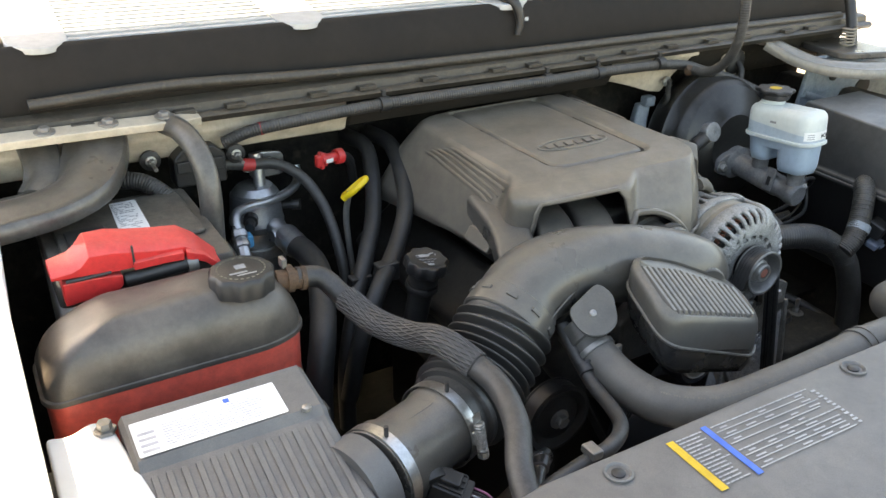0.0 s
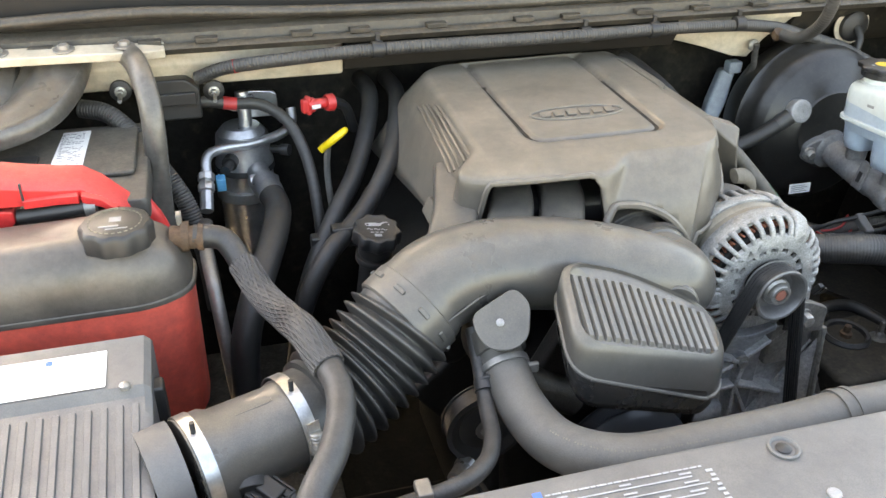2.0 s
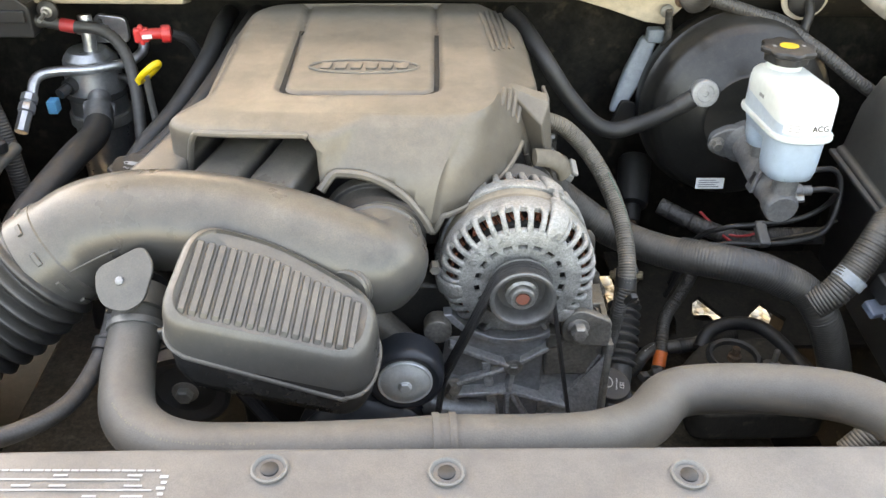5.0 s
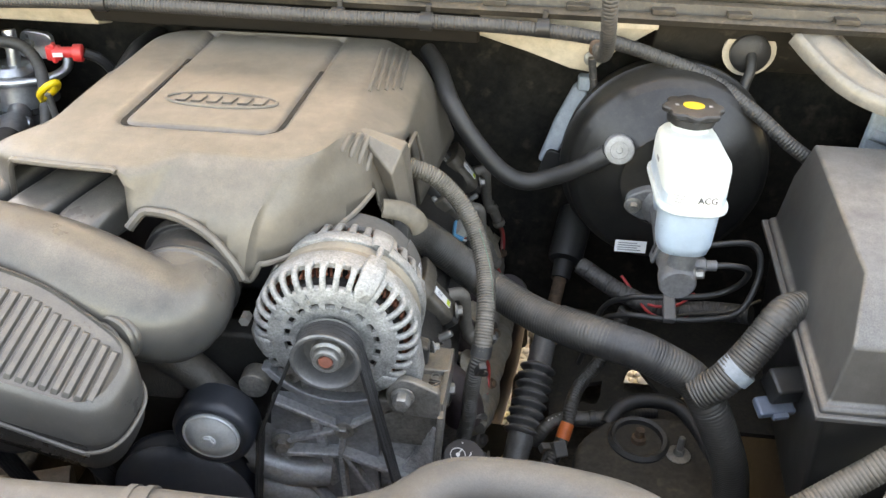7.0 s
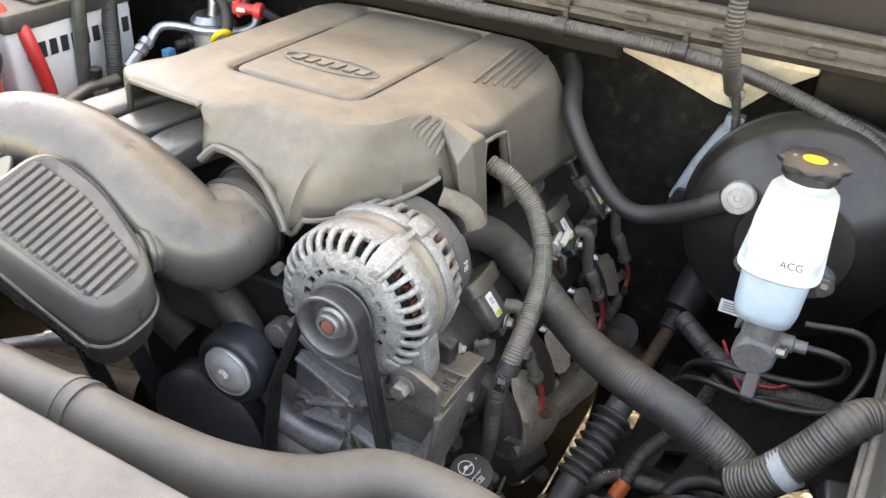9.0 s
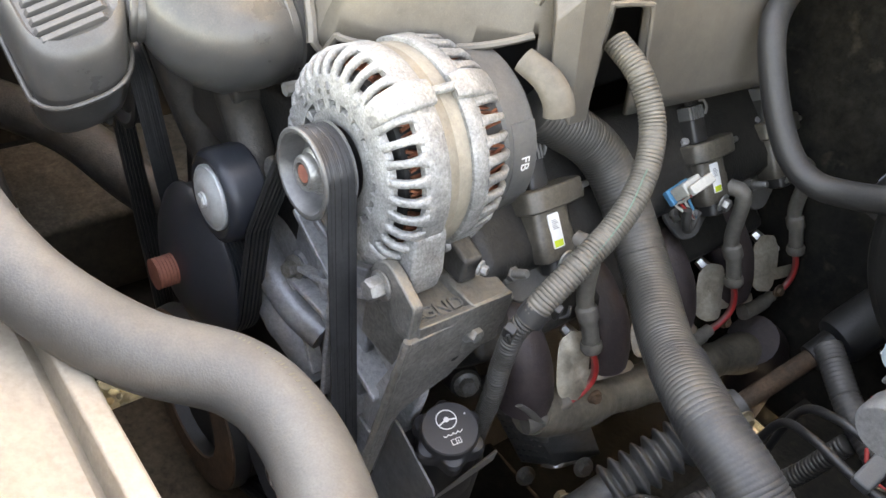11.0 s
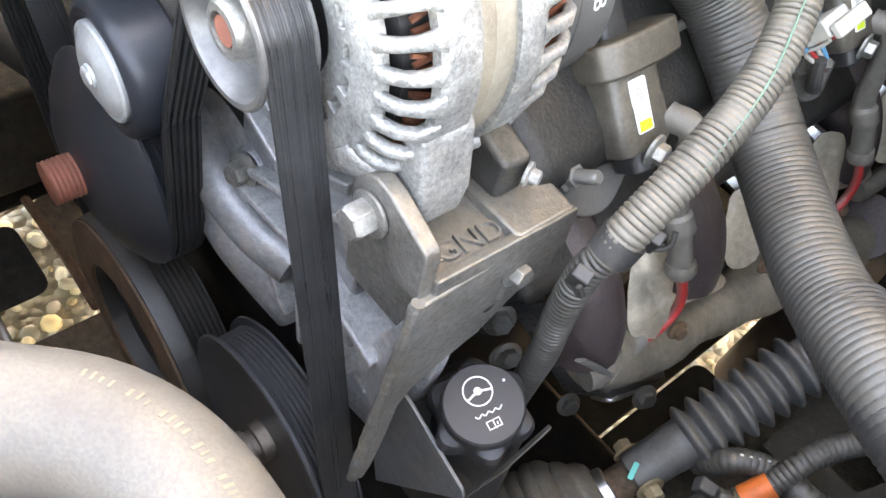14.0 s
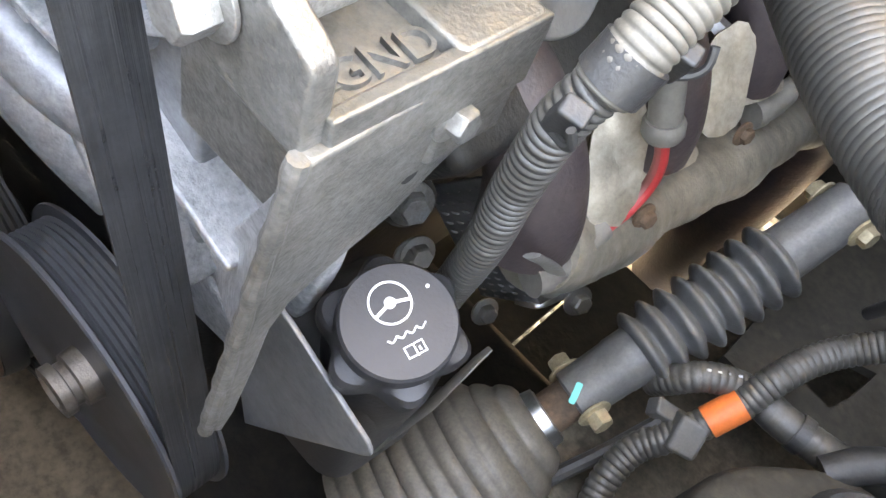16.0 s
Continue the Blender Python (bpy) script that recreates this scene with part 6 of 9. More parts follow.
def steering_reservoir():
    root = thing("power_steering_reservoir", (0.34, 0.09, 0.70), "black power steering reservoir with a lobed printed cap", "reservoir")
    up = Vector((0.13, -0.20, 1.0)).normalized()
    top = Vector((0.3600, 0.0785, 0.8010))
    m = axis(top - up * 0.016, top) @ Matrix.Scale(1.03, 4)
    part("neck", Geo().lathe([(0.030, -0.07), (0.0275, -0.024), (0.0245, -0.018), (0.0235, -0.008)], m, 32), M_BLACK, root)
    cap = part("cap", Geo().rings([[(x, y, z) for x, y in scallop(r, 72, 6, dd)] for r, dd, z in ((0.0262, 0.0030, -0.012), (0.0288, 0.0036, -0.009), (0.0290, 0.0036, 0.003), (0.0275, 0.0028, 0.0062))] + [[(x, y, z) for x, y in circle(r, 72)] for r, z in ((0.0250, 0.0078), (0.0244, 0.0152), (0.0232, 0.0165))], m=m), M_CAPBLACK, root, "black cap with a white wheel, waves and book symbol", sharp=30)
    cm = cam_right(m) @ Matrix.Diagonal((1.2, 1.2, 1.0, 1.0))
    t = cm @ pose(0, 0.0065, 0.0166)
    ring = Geo().lathe([(0.0068, 0), (0.0075, 0), (0.0075, 0.0004), (0.0068, 0.0004)], t, 36, cap=False)
    ring.prism(circle(0.0020, 16), 0, 0.0004, t)
    for a in (-14, 200):
        mm = t @ pose(0, 0, 0, 0, 0, a)
        ring.box((0.0043, 0, 0.0002), (0.0055, 0.0011, 0.0004), mm)
    part("wheel_symbol", ring, M_WHITEPRINT, cap)
    waves = Geo()
    for k in range(4):
        waves.tube([cm @ Vector((-0.0070 + k * 0.0036, -0.0042, 0.0168)), cm @ Vector((-0.0056 + k * 0.0036, -0.0056, 0.0168)), cm @ Vector((-0.0034 + k * 0.0036, -0.0042, 0.0168))], 0.00045, 6, 0.001)
    part("waves_symbol", waves, M_WHITEPRINT, cap)
    book = Geo()
    for x0, y0, x1, y1 in ((-0.0036, -0.0128, -0.0031, -0.0085), (-0.0036, -0.0128, -0.0003, -0.0123), (-0.0036, -0.0090, -0.0003, -0.0085), (-0.0003, -0.0131, 0.0002, -0.0087), (0.0002, -0.0128, 0.0034, -0.0123), (0.0002, -0.0090, 0.0034, -0.0085), (0.0030, -0.0128, 0.0035, -0.0085), (0.0012, -0.0117, 0.0019, -0.0103)):
        book.prism(rect(x0, y0, x1, y1), 0.0165, 0.0169, cm)
    part("book_symbol", book, M_WHITEPRINT, cap)
    part("dot_symbol", Geo().prism(circle(0.0007, 10, 0.014, 0.006), 0.0165, 0.0169, cm), M_WHITEPRINT, cap)
    # tank body and its zinc plate
    part("tank", Geo().prism(rounded([(0.300, 0.060), (0.372, 0.060), (0.378, 0.125), (0.31, 0.13)], 0.018), 0.64, 0.755), M_BLACK, root, bevel=0.012)
    plate = [(0.3215, 0.0490, 0.7880), (0.3300, 0.0485, 0.7870), (0.3850, 0.0480, 0.7645), (0.3885, 0.0480, 0.7590), (0.3850, 0.0475, 0.7530), (0.3480, 0.0460, 0.7010), (0.3180, 0.0450, 0.6600), (0.3080, 0.0470, 0.6900)]
    part("shield_plate", Geo().rings([plate, [(x - 0.001, y + 0.003, z) for x, y, z in plate]]), M_SHIELDPLATE, root, "grey painted steel plate in front of the tank", bevel=0.001)
    part("side_strap", Geo().rings([[(0.3885, 0.050, 0.7600), (0.393, 0.075, 0.778), (0.390, 0.115, 0.778), (0.387, 0.115, 0.778)], [(0.3855, 0.052, 0.7460), (0.390, 0.077, 0.760), (0.387, 0.117, 0.760), (0.384, 0.117, 0.760)]]), M_STEEL, root, bevel=0.001)


def cam_right(m):
    """Turns a cap's print so that its foot points to the front driver corner, where it is read from."""
    inv = m.to_3x3().inverted()
    d = inv @ Vector((0.62, -0.55, 0.0))
    return m @ Matrix.Rotation(math.atan2(d.y, d.x) + math.pi / 2 + 0.52, 4, 'Z')


steering_reservoir()

# ---- radiator cover, shroud and upper hose ----
def radiator_cover():
    root = thing("radiator_cover", (0.1, -0.4, 1.0), "grey plastic radiator cover panel with push pins and a caution decal", "cover panel")
    g = Geo()
    xs = [-0.52, -0.40, -0.3, -0.1, 0.1, 0.3, 0.5, 0.66, 0.78]
    rows = []
    for x in xs:
        back = -0.262 - 0.015 * max(0, x + 0.1) - (0.02 if x < -0.41 else 0)
        rows.append([(x, -0.72, 1.045), (x, -0.68, 1.066), (x, -0.40, 1.071), (x, back - 0.012, 1.0745), (x, back - 0.003, 1.072), (x, back, 1.064), (x, back + 0.001, 0.99), (x, -0.72, 0.99)])
    g.rings(rows)
    part("panel", g, M_GREY, root, sharp=25, bevel=0.003)
    for x, y in ((-0.333, -0.289), (-0.002, -0.288), (0.125, -0.294), (0.30, -0.30), (-0.44, -0.33), (0.5, -0.31)):
        z = 1.0742
        pin = part("push_pin", Geo().lathe([(0.0135, 0.0), (0.0135, 0.0022), (0.0120, 0.0028), (0.0105, 0.0016), (0.0095, -0.001), (0.0, -0.001)], pose(x, y, z), 32), M_GREY, root, "round push pin in a raised collar")
        part("pin_head", Geo().lathe([(0.0065, -0.001), (0.0065, 0.0012), (0.005, 0.0022), (0.0, 0.0024)], pose(x, y, z), 20), M_BLACK, pin)
    part("small_clip", Geo().lathe([(0.006, 0), (0.0055, 0.0015), (0.0, 0.002)], pose(0.008, -0.34, 1.073), 16), M_VALVE, root)
    # caution decal: a yellow band, a blue band and rows of print too small to read
    m = pose(-0.170, -0.317, 1.0741, 0.8, 0, -1.5)
    part("decal_yellow", Geo().prism(rect(-0.0985, -0.036, -0.090, 0.034), 0, 0.0005, m), M_YELLOWPRINT, root, "yellow decal band")
    part("decal_blue", Geo().prism(rect(-0.0535, -0.036, -0.0465, 0.036), 0, 0.0005, m), M_BLUEPRINT, root, "blue decal band")
    t = Geo()
    rnd = random.Random(11)
    for x0, x1 in ((-0.088, -0.056), (-0.044, 0.090)):
        for r in range(15):
            y = 0.031 - r * 0.0045
            if r in (0, 8) or x1 < 0:
                x = x0
                end = x1 if r in (0, 8) else x0 + (x1 - x0) * rnd.uniform(0.6, 1)
                while x < end:
                    w = rnd.uniform(0.003, 0.011)
                    t.prism(rect(x, y, min(x + w, end), y + 0.0014), 0, 0.0004, m)
                    x += w + 0.0012
            elif r % 2 == 0:
                t.prism(rect(x0, y + 0.001, x1 * rnd.uniform(0.85, 1), y + 0.0022), 0, 0.0004, m)
            else:
                for c in range(5):
                    if rnd.random() < 0.75:
                        x = x0 + 0.008 + c * 0.026
                        t.prism(rect(x, y, x + rnd.uniform(0.008, 0.016), y + 0.0016), 0, 0.0004, m)
    for k in range(12):
        t.prism(rect(0.093 - 0.002 * (k % 2), -0.030 + k * 0.005, 0.097, -0.0275 + k * 0.005), 0, 0.0004, m)
    part("decal_print", t, M_DECAL, root, "rows of pale unreadable print")


radiator_cover()
# core support and fan shroud behind it
g = Geo().rings([[(-0.50, y, 0.985), (-0.40, y, z), (0.28, y, z), (0.45, y, z - 0.01), (0.62, y, z - 0.03), (0.62, y, 0.45), (-0.5, y, 0.45)] for y, z in ((-0.70, 0.985), (-0.25, 0.982), (-0.215, 0.972), (-0.195, 0.945))])
single("radiator_shroud", g, M_SHROUD, "sand-coloured dusty radiator shroud behind the cover", "shroud", bevel=0.012)
g = Geo().rings([[(x, -0.205, 0.982), (x, -0.19, 0.977), (x, -0.185, 0.955), (x, -0.21, 0.955)] for x in (-0.48, 0.55)])
single("shroud_lip", g, M_SHROUD, "dusty lip along the fan shroud", "shroud", kind="structure", bevel=0.003)

HOSE = [(-0.166, -0.030, 1.038), (-0.165, -0.065, 1.020), (-0.162, -0.115, 1.006), (-0.145, -0.168, 1.002), (-0.098, -0.204, 1.005), (-0.02, -0.216, 1.012), (0.07, -0.220, 1.018), (0.134, -0.218, 1.020), (0.20, -0.216, 1.017), (0.262, -0.200, 1.004),
        (0.314, -0.164, 0.986), (0.352, -0.120, 0.975), (0.396, -0.108, 0.972), (0.46, -0.122, 0.983), (0.518, -0.150, 0.995), (0.556, -0.205, 1.005), (0.575, -0.26, 1.01), (0.58, -0.30, 1.01)]


def radiator_hose():
    root = thing("upper_radiator_hose", (0.1, -0.2, 1.0), "dusty grey rubber upper radiator hose with faded print", "hose")
    part("hose", Geo().tube(HOSE, 0.0245, 32, 0.006), M_HOSE, root)
    part("sleeve_ring", Geo().tube([(0.118, -0.2185, 1.0197), (0.124, -0.2183, 1.0198)], 0.0268, 32, 0.003), M_HOSE, root, "raised rubber ring")
    part("sleeve_band", Geo().tube([(0.122, -0.2184, 1.0198), (0.133, -0.218, 1.020)], 0.0256, 32, 0.003), M_HOSE, root)
    part("sleeve_ring", Geo().tube([(0.131, -0.2181, 1.0200), (0.137, -0.218, 1.0199)], 0.0268, 32, 0.003), M_HOSE, root, "raised rubber ring")
    part("cuff", Geo().tube([(-0.1665, -0.030, 1.038), (-0.165, -0.052, 1.028)], 0.0285, 28, 0.01), M_TUBE, root)
    part("spring_clamp", Geo().tube([(-0.1655, -0.062, 1.0225), (-0.165, -0.068, 1.0195)], 0.0268, 28, 0.003), M_STEEL, root)
    part("clamp_ear", Geo().box((-0.138, -0.072, 1.02), (0.016, 0.006, 0.012)), M_STEEL, root, bevel=0.002)
    # faded print along the upper side: unreadable, so small bars
    pts = smooth_path(HOSE, 0.0026)
    rnd = random.Random(5)
    for lo, hi in ((0.24, 0.33), (0.345, 0.42), (-0.15, -0.02)):
        g = Geo()
        for i, p in enumerate(pts[:-3]):
            if i % 9 not in (4, 8) and lo < p.x < hi:
                t = (pts[i + 1] - p).normalized()
                up = Vector((0, 0, 1))
                side = t.cross(up).normalized()
                n = (up * 0.90 + side * (-0.35 if p.x > 0 else 0.45)).normalized()
                tall = rnd.uniform(0.0024, 0.0042) if p.x > 0 else 0.0017
                g.box((0, rnd.uniform(-0.0004, 0.0004), 0), (rnd.uniform(0.0009, 0.0015), tall, 0.0003), axis(p + n * 0.02455, p + n * 0.03))
        part("print", g, M_GOLDPRINT, root, "faded pale unreadable print")


radiator_hose()


vent = thing("vent_hose", (-0.22, -0.1, 0.95), "thin grey rubber vent hose clipped to the radiator hose", "hose")
part("hose", Geo().tube([(-0.188, -0.025, 1.045), (-0.19, -0.06, 1.02), (-0.196, -0.10, 1.005), (-0.205, -0.145, 1.003), (-0.226, -0.182, 1.010), (-0.262, -0.205, 1.015), (-0.315, -0.212, 1.012), (-0.36, -0.222, 1.008), (-0.39, -0.25, 1.0)], 0.0085, 18, 0.005), M_HOSEDARK, vent)
part("clip", Geo().box((-0.290, -0.209, 1.024), (0.014, 0.02, 0.010)), M_STEEL, vent, bevel=0.002)
part("clip", Geo().tube([(-0.1915, -0.075, 1.016), (-0.193, -0.086, 1.011)], 0.0105, 14, 0.004), M_BLACK, vent)
part("clip", Geo().tube([(-0.180, -0.08, 1.022), (-0.192, -0.08, 1.024), (-0.2, -0.08, 1.015)], 0.0025, 8, 0.004), M_BLACK, vent)

# ---- passenger side: coolant tank, battery, air conditioning parts ----
def coolant_tank():
    root = thing("coolant_tank", (-0.61, 0.12, 0.88), "stained grey and red plastic coolant tank", "coolant tank")
    base = rounded([(-0.758, 0.100), (-0.748, 0.086), (-0.51, 0.088), (-0.468, 0.112), (-0.464, 0.18), (-0.50, 0.202), (-0.72, 0.202), (-0.758, 0.185)], 0.03, 5)
    cx, cy = -0.608, 0.143

    def ring(s, z):
        return [(cx + (x - cx) * s, cy + (y - cy) * s, z) for x, y in base]

    def dome(s):
        """The upper half: a soft pillow with shallow waves along its length."""
        out = []
        for x, y in base:
            px, py = cx + (x - cx) * s, cy + (y - cy) * s
            h = 0.066 + 0.028 * (px + 0.75) + 0.0035 * math.sin((px + 0.70) * 62) * (1 - s ** 3)
            out.append((px, py, 1.056 + h * max(0.0, 1 - s ** 4.5) ** 0.62))
        return out
    part("lower_shell", Geo().rings([ring(0.92, 0.87), ring(0.97, 0.882), ring(0.985, 1.04), ring(0.985, 1.051)]), M_TANKRED, root, "red translucent lower half", sharp=60)
    part("seam", Geo().rings([ring(0.985, 1.050), ring(1.014, 1.051), ring(1.014, 1.057), ring(0.985, 1.058)]), M_TANKTOP, root, bevel=0.001)
    part("upper_shell", Geo().rings([ring(0.99, 1.054)] + [dome(k) for k in (0.99, 0.985, 0.97, 0.95, 0.92, 0.88, 0.83, 0.77, 0.7, 0.6, 0.5, 0.35, 0.2, 0.04)]), M_TANKTOP, root, "grey stained upper half", sharp=80)
    m = pose(-0.535, 0.122, 1.118)
    cap = part("cap", Geo().rings([[(x, y, z) for x, y in scallop(r, 80, 10, d)] for r, d, z in ((0.032, 0.0, 0), (0.0365, 0.001, 0.002), (0.0365, 0.0014, 0.020), (0.0345, 0.001, 0.024), (0.0325, 0.0, 0.0255))], m=m), M_BLACK, root, "black lobed pressure cap with worn pale print")
    g = Geo()
    for k in range(26):
        a = k * 0.24
        g.box((0, 0, 0), (0.0035, 0.0016, 0.0005), m @ Matrix.Rotation(a, 4, 'Z') @ pose(0, 0.0265, 0.0258))
    part("cap_print", g, M_WORNPRINT, cap)
    g = Geo().box((0, 0.004, 0.0258), (0.012, 0.010, 0.0005), m).box((-0.006, -0.010, 0.0258), (0.02, 0.003, 0.0005), m).box((0.002, -0.016, 0.0258), (0.022, 0.002, 0.0005), m)
    part("cap_symbol", g, M_GREYPRINT, cap)
    part("outlet", Geo().lathe([(0.013, 0), (0.013, 0.03), (0.015, 0.03), (0.015, 0.036)], axis((-0.486, 0.153, 1.100), (-0.43, 0.147, 1.096)), 20), M_RUST, root, "rusty hose neck")


coolant_tank()

braid = thing("braided_hose", (-0.38, 0.0, 1.0), "black rubber coolant hose in a braided sleeve", "hose")
BR = [(-0.462, 0.151, 1.099), (-0.430, 0.147, 1.093), (-0.412, 0.118, 1.074), (-0.395, 0.072, 1.060), (-0.376, 0.022, 1.062), (-0.364, -0.034, 1.080), (-0.348, -0.08, 1.070), (-0.344, -0.12, 1.064), (-0.358, -0.170, 1.056), (-0.385, -0.215, 1.045), (-0.40, -0.26, 1.03)]
part("hose", Geo().tube(BR, 0.0135, 22, 0.006), M_HOSEDARK, braid)
n = 20


def braid_sleeve():
    g, pts = Geo(), smooth_path(BR[2:7], 0.004)
    return g.tube([tuple(p) for p in pts[::4]], 0.0152, 22, 0.0025, ribs(0.005, 0.02))


part("sleeve", braid_sleeve(), M_HOSEDARK, braid, "woven grey sleeve")


def braid_strands(sense, n=18):
    # one set of strands winding round the sleeve
    g, pts = Geo(), smooth_path(BR[2:7], 0.004)
    u = Vector((0, 0, 1))
    frames = []
    for i, p in enumerate(pts):
        t = (pts[min(i + 1, len(pts) - 1)] - pts[max(i - 1, 0)]).normalized()
        u = (u - t * u.dot(t)).normalized()
        frames.append((p, u.copy(), t.cross(u)))
    out = []
    for k in range(n):
        line, s = [], k * 0.004
        for i, (p, u, w) in enumerate(frames):
            if i:
                s += (p - frames[i - 1][0]).length
            a = sense * s / 0.075 + k * 2 * math.pi / n
            line.append(tuple(p + (u * math.cos(a) + w * math.sin(a)) * 0.0155))
        out.append(line)
    return out


for sense in (-1, 1):
    for line in braid_strands(sense):
        part("sleeve_strand", Geo().tube(line, 0.0012, 5, 0.004), M_BRAIDGREY if sense > 0 else M_HOSEDARK, braid)
part("clamp", Geo().tube([(-0.474, 0.152, 1.1), (-0.466, 0.1515, 1.0995)], 0.017, 20, 0.004), M_RUST, braid)
part("clamp_ear", Geo().box((-0.474, 0.158, 1.120), (0.006, 0.014, 0.012)), M_STEEL, braid, bevel=0.001)


def battery():
    root = thing("battery", (-0.61, 0.36, 0.93), "black car battery with a paper label on its lid", "battery")
    part("case", Geo().prism(rect(-0.715, 0.235, -0.515, 0.475, 0.008), 0.92, 1.095), M_WHITE, root, "white case side with bold dark lettering bars", bevel=0.003)
    part("lid", Geo().rings([[(x * s + cx, y * s + cy, z) for x, y in rect(-0.103, -0.123, 0.103, 0.123, 0.01)] for s, z, cx, cy in ((1.01, 1.085, -0.613, 0.355), (1.01, 1.105, -0.613, 0.355), (0.99, 1.112, -0.613, 0.355))]), M_BATTERY, root, bevel=0.002)
    part("lid_block", Geo().prism(rect(-0.70, 0.30, -0.525, 0.452, 0.01), 1.112, 1.119), M_BATTERY, root, bevel=0.003)
    lab = part("label", Geo().prism(rounded([(-0.627, 0.312), (-0.588, 0.312), (-0.585, 0.443), (-0.620, 0.443)], 0.002), 1.119, 1.1196), M_WHITE, root, "pale printed label strip")
    g = Geo()
    rnd = random.Random(2)
    for r in range(22):
        y = 0.318 + r * 0.0055
        x = -0.620
        while x < -0.594:
            w = rnd.uniform(0.002, 0.008)
            if rnd.random() < 0.7:
                g.prism(rect(x, y, min(x + w, -0.592), y + 0.0018), 1.1196, 1.1199)
            x += w + 0.0014
    part("label_print", g, M_GREYPRINT, lab)
    part("vent_cap", Geo().prism(rect(-0.69, 0.315, -0.64, 0.365, 0.004), 1.119, 1.124), M_BLACK, root, bevel=0.002)
    # the maker's bold name on the driver-side face as plain bars
    g = Geo()
    for k in range(10):
        y = 0.262 + k * 0.021
        g.rings([[(-0.5146, y, 1.035), (-0.5146, y + 0.014, 1.035), (-0.5146, y + 0.014, 1.060), (-0.5146, y, 1.060)], [(-0.514, y, 1.035), (-0.514, y + 0.014, 1.035), (-0.514, y + 0.014, 1.060), (-0.514, y, 1.060)]])
    part("name_bar", g, M_PRINT, root, "dark bars in place of the maker's name")


battery()


def terminal_cover():
    root = thing("terminal_cover", (-0.62, 0.22, 1.09), "bright red plastic battery terminal cover, scuffed", "terminal cover")

    def ringy(x, z0, z1, y0, y1):
        return [(x, y0, z0), (x, y0 - 0.002, z1 - 0.008), (x, y0 + 0.008, z1), (x, y1 - 0.008, z1 + 0.004), (x, y1, z1 - 0.004), (x, y1, z0)]
    st = [(-0.722, 1.135, 1.147, 0.206, 0.240), (-0.700, 1.135, 1.150, 0.204, 0.245), (-0.690, 1.135, 1.155, 0.203, 0.25), (-0.680, 1.135, 1.166, 0.202, 0.252), (-0.655, 1.133, 1.165, 0.202, 0.255), (-0.632, 1.132, 1.160, 0.204, 0.255),
          (-0.6, 1.131, 1.155, 0.205, 0.255), (-0.575, 1.130, 1.152, 0.208, 0.256), (-0.556, 1.120, 1.138, 0.214, 0.258), (-0.538, 1.106, 1.118, 0.222, 0.26), (-0.522, 1.090, 1.100, 0.232, 0.262)]
    hood = part("hood", Geo().rings([ringy(*q) for q in st]), M_RED, root, sharp=45, bevel=0.0025)
    part("ledge", Geo().rings([[(x, 0.200, z - 0.004), (x, 0.199, z + 0.006), (x, 0.206, z + 0.008), (x, 0.206, z - 0.004)] for x, z in ((-0.635, 1.134), (-0.60, 1.135), (-0.578, 1.134))]), M_RED, hood, bevel=0.001)
    part("ledge", Geo().rings([[(x, 0.200, z - 0.004), (x, 0.199, z + 0.006), (x, 0.208, z + 0.008), (x, 0.208, z - 0.004)] for x, z in ((-0.575, 1.134), (-0.555, 1.126), (-0.54, 1.112))]), M_RED, hood, bevel=0.001)
    part("skirt", Geo().rings([[(x, 0.206, z0), (x, 0.203, z1), (x, 0.24, z1), (x, 0.243, z0)] for x, z0, z1 in ((-0.712, 1.100, 1.130), (-0.685, 1.103, 1.130), (-0.655, 1.106, 1.128), (-0.648, 1.112, 1.126))]), M_RED, root, "lower red clip half", bevel=0.002)
    # dark strip stands in for the open gap between the two halves
    part("dark_gap_strip", Geo().tube([(-0.708, 0.203, 1.1325), (-0.69, 0.202, 1.133), (-0.66, 0.203, 1.1335)], 0.0022, 8, 0.006), M_PRINT, root, "dark strip in place of the gap between the halves")
    part("split", Geo().box((-0.634, 0.2025, 1.148), (0.0022, 0.004, 0.024)), M_PRINT, root)
    part("clip", Geo().tube([(-0.645, 0.212, 1.116), (-0.60, 0.208, 1.120), (-0.57, 0.208, 1.122)], 0.009, 12, 0.01), M_BLACK, root)
    part("clip_end", Geo().lathe([(0.011, 0), (0.011, 0.012)], axis((-0.575, 0.208, 1.121), (-0.55, 0.209, 1.122)), 14), M_STEEL, root)
    part("cable", Geo().tube([(-0.525, 0.265, 1.10), (-0.505, 0.265, 1.06), (-0.497, 0.275, 0.99), (-0.5, 0.28, 0.90)], 0.011, 14, 0.01), M_RED, root, "thick red battery cable")


terminal_cover()

# braces that run down from the cowl corner
brace = thing("fender_brace", (-0.70, 0.42, 1.12), "bent grey pressed-steel fender brace, scuffed", "brace")
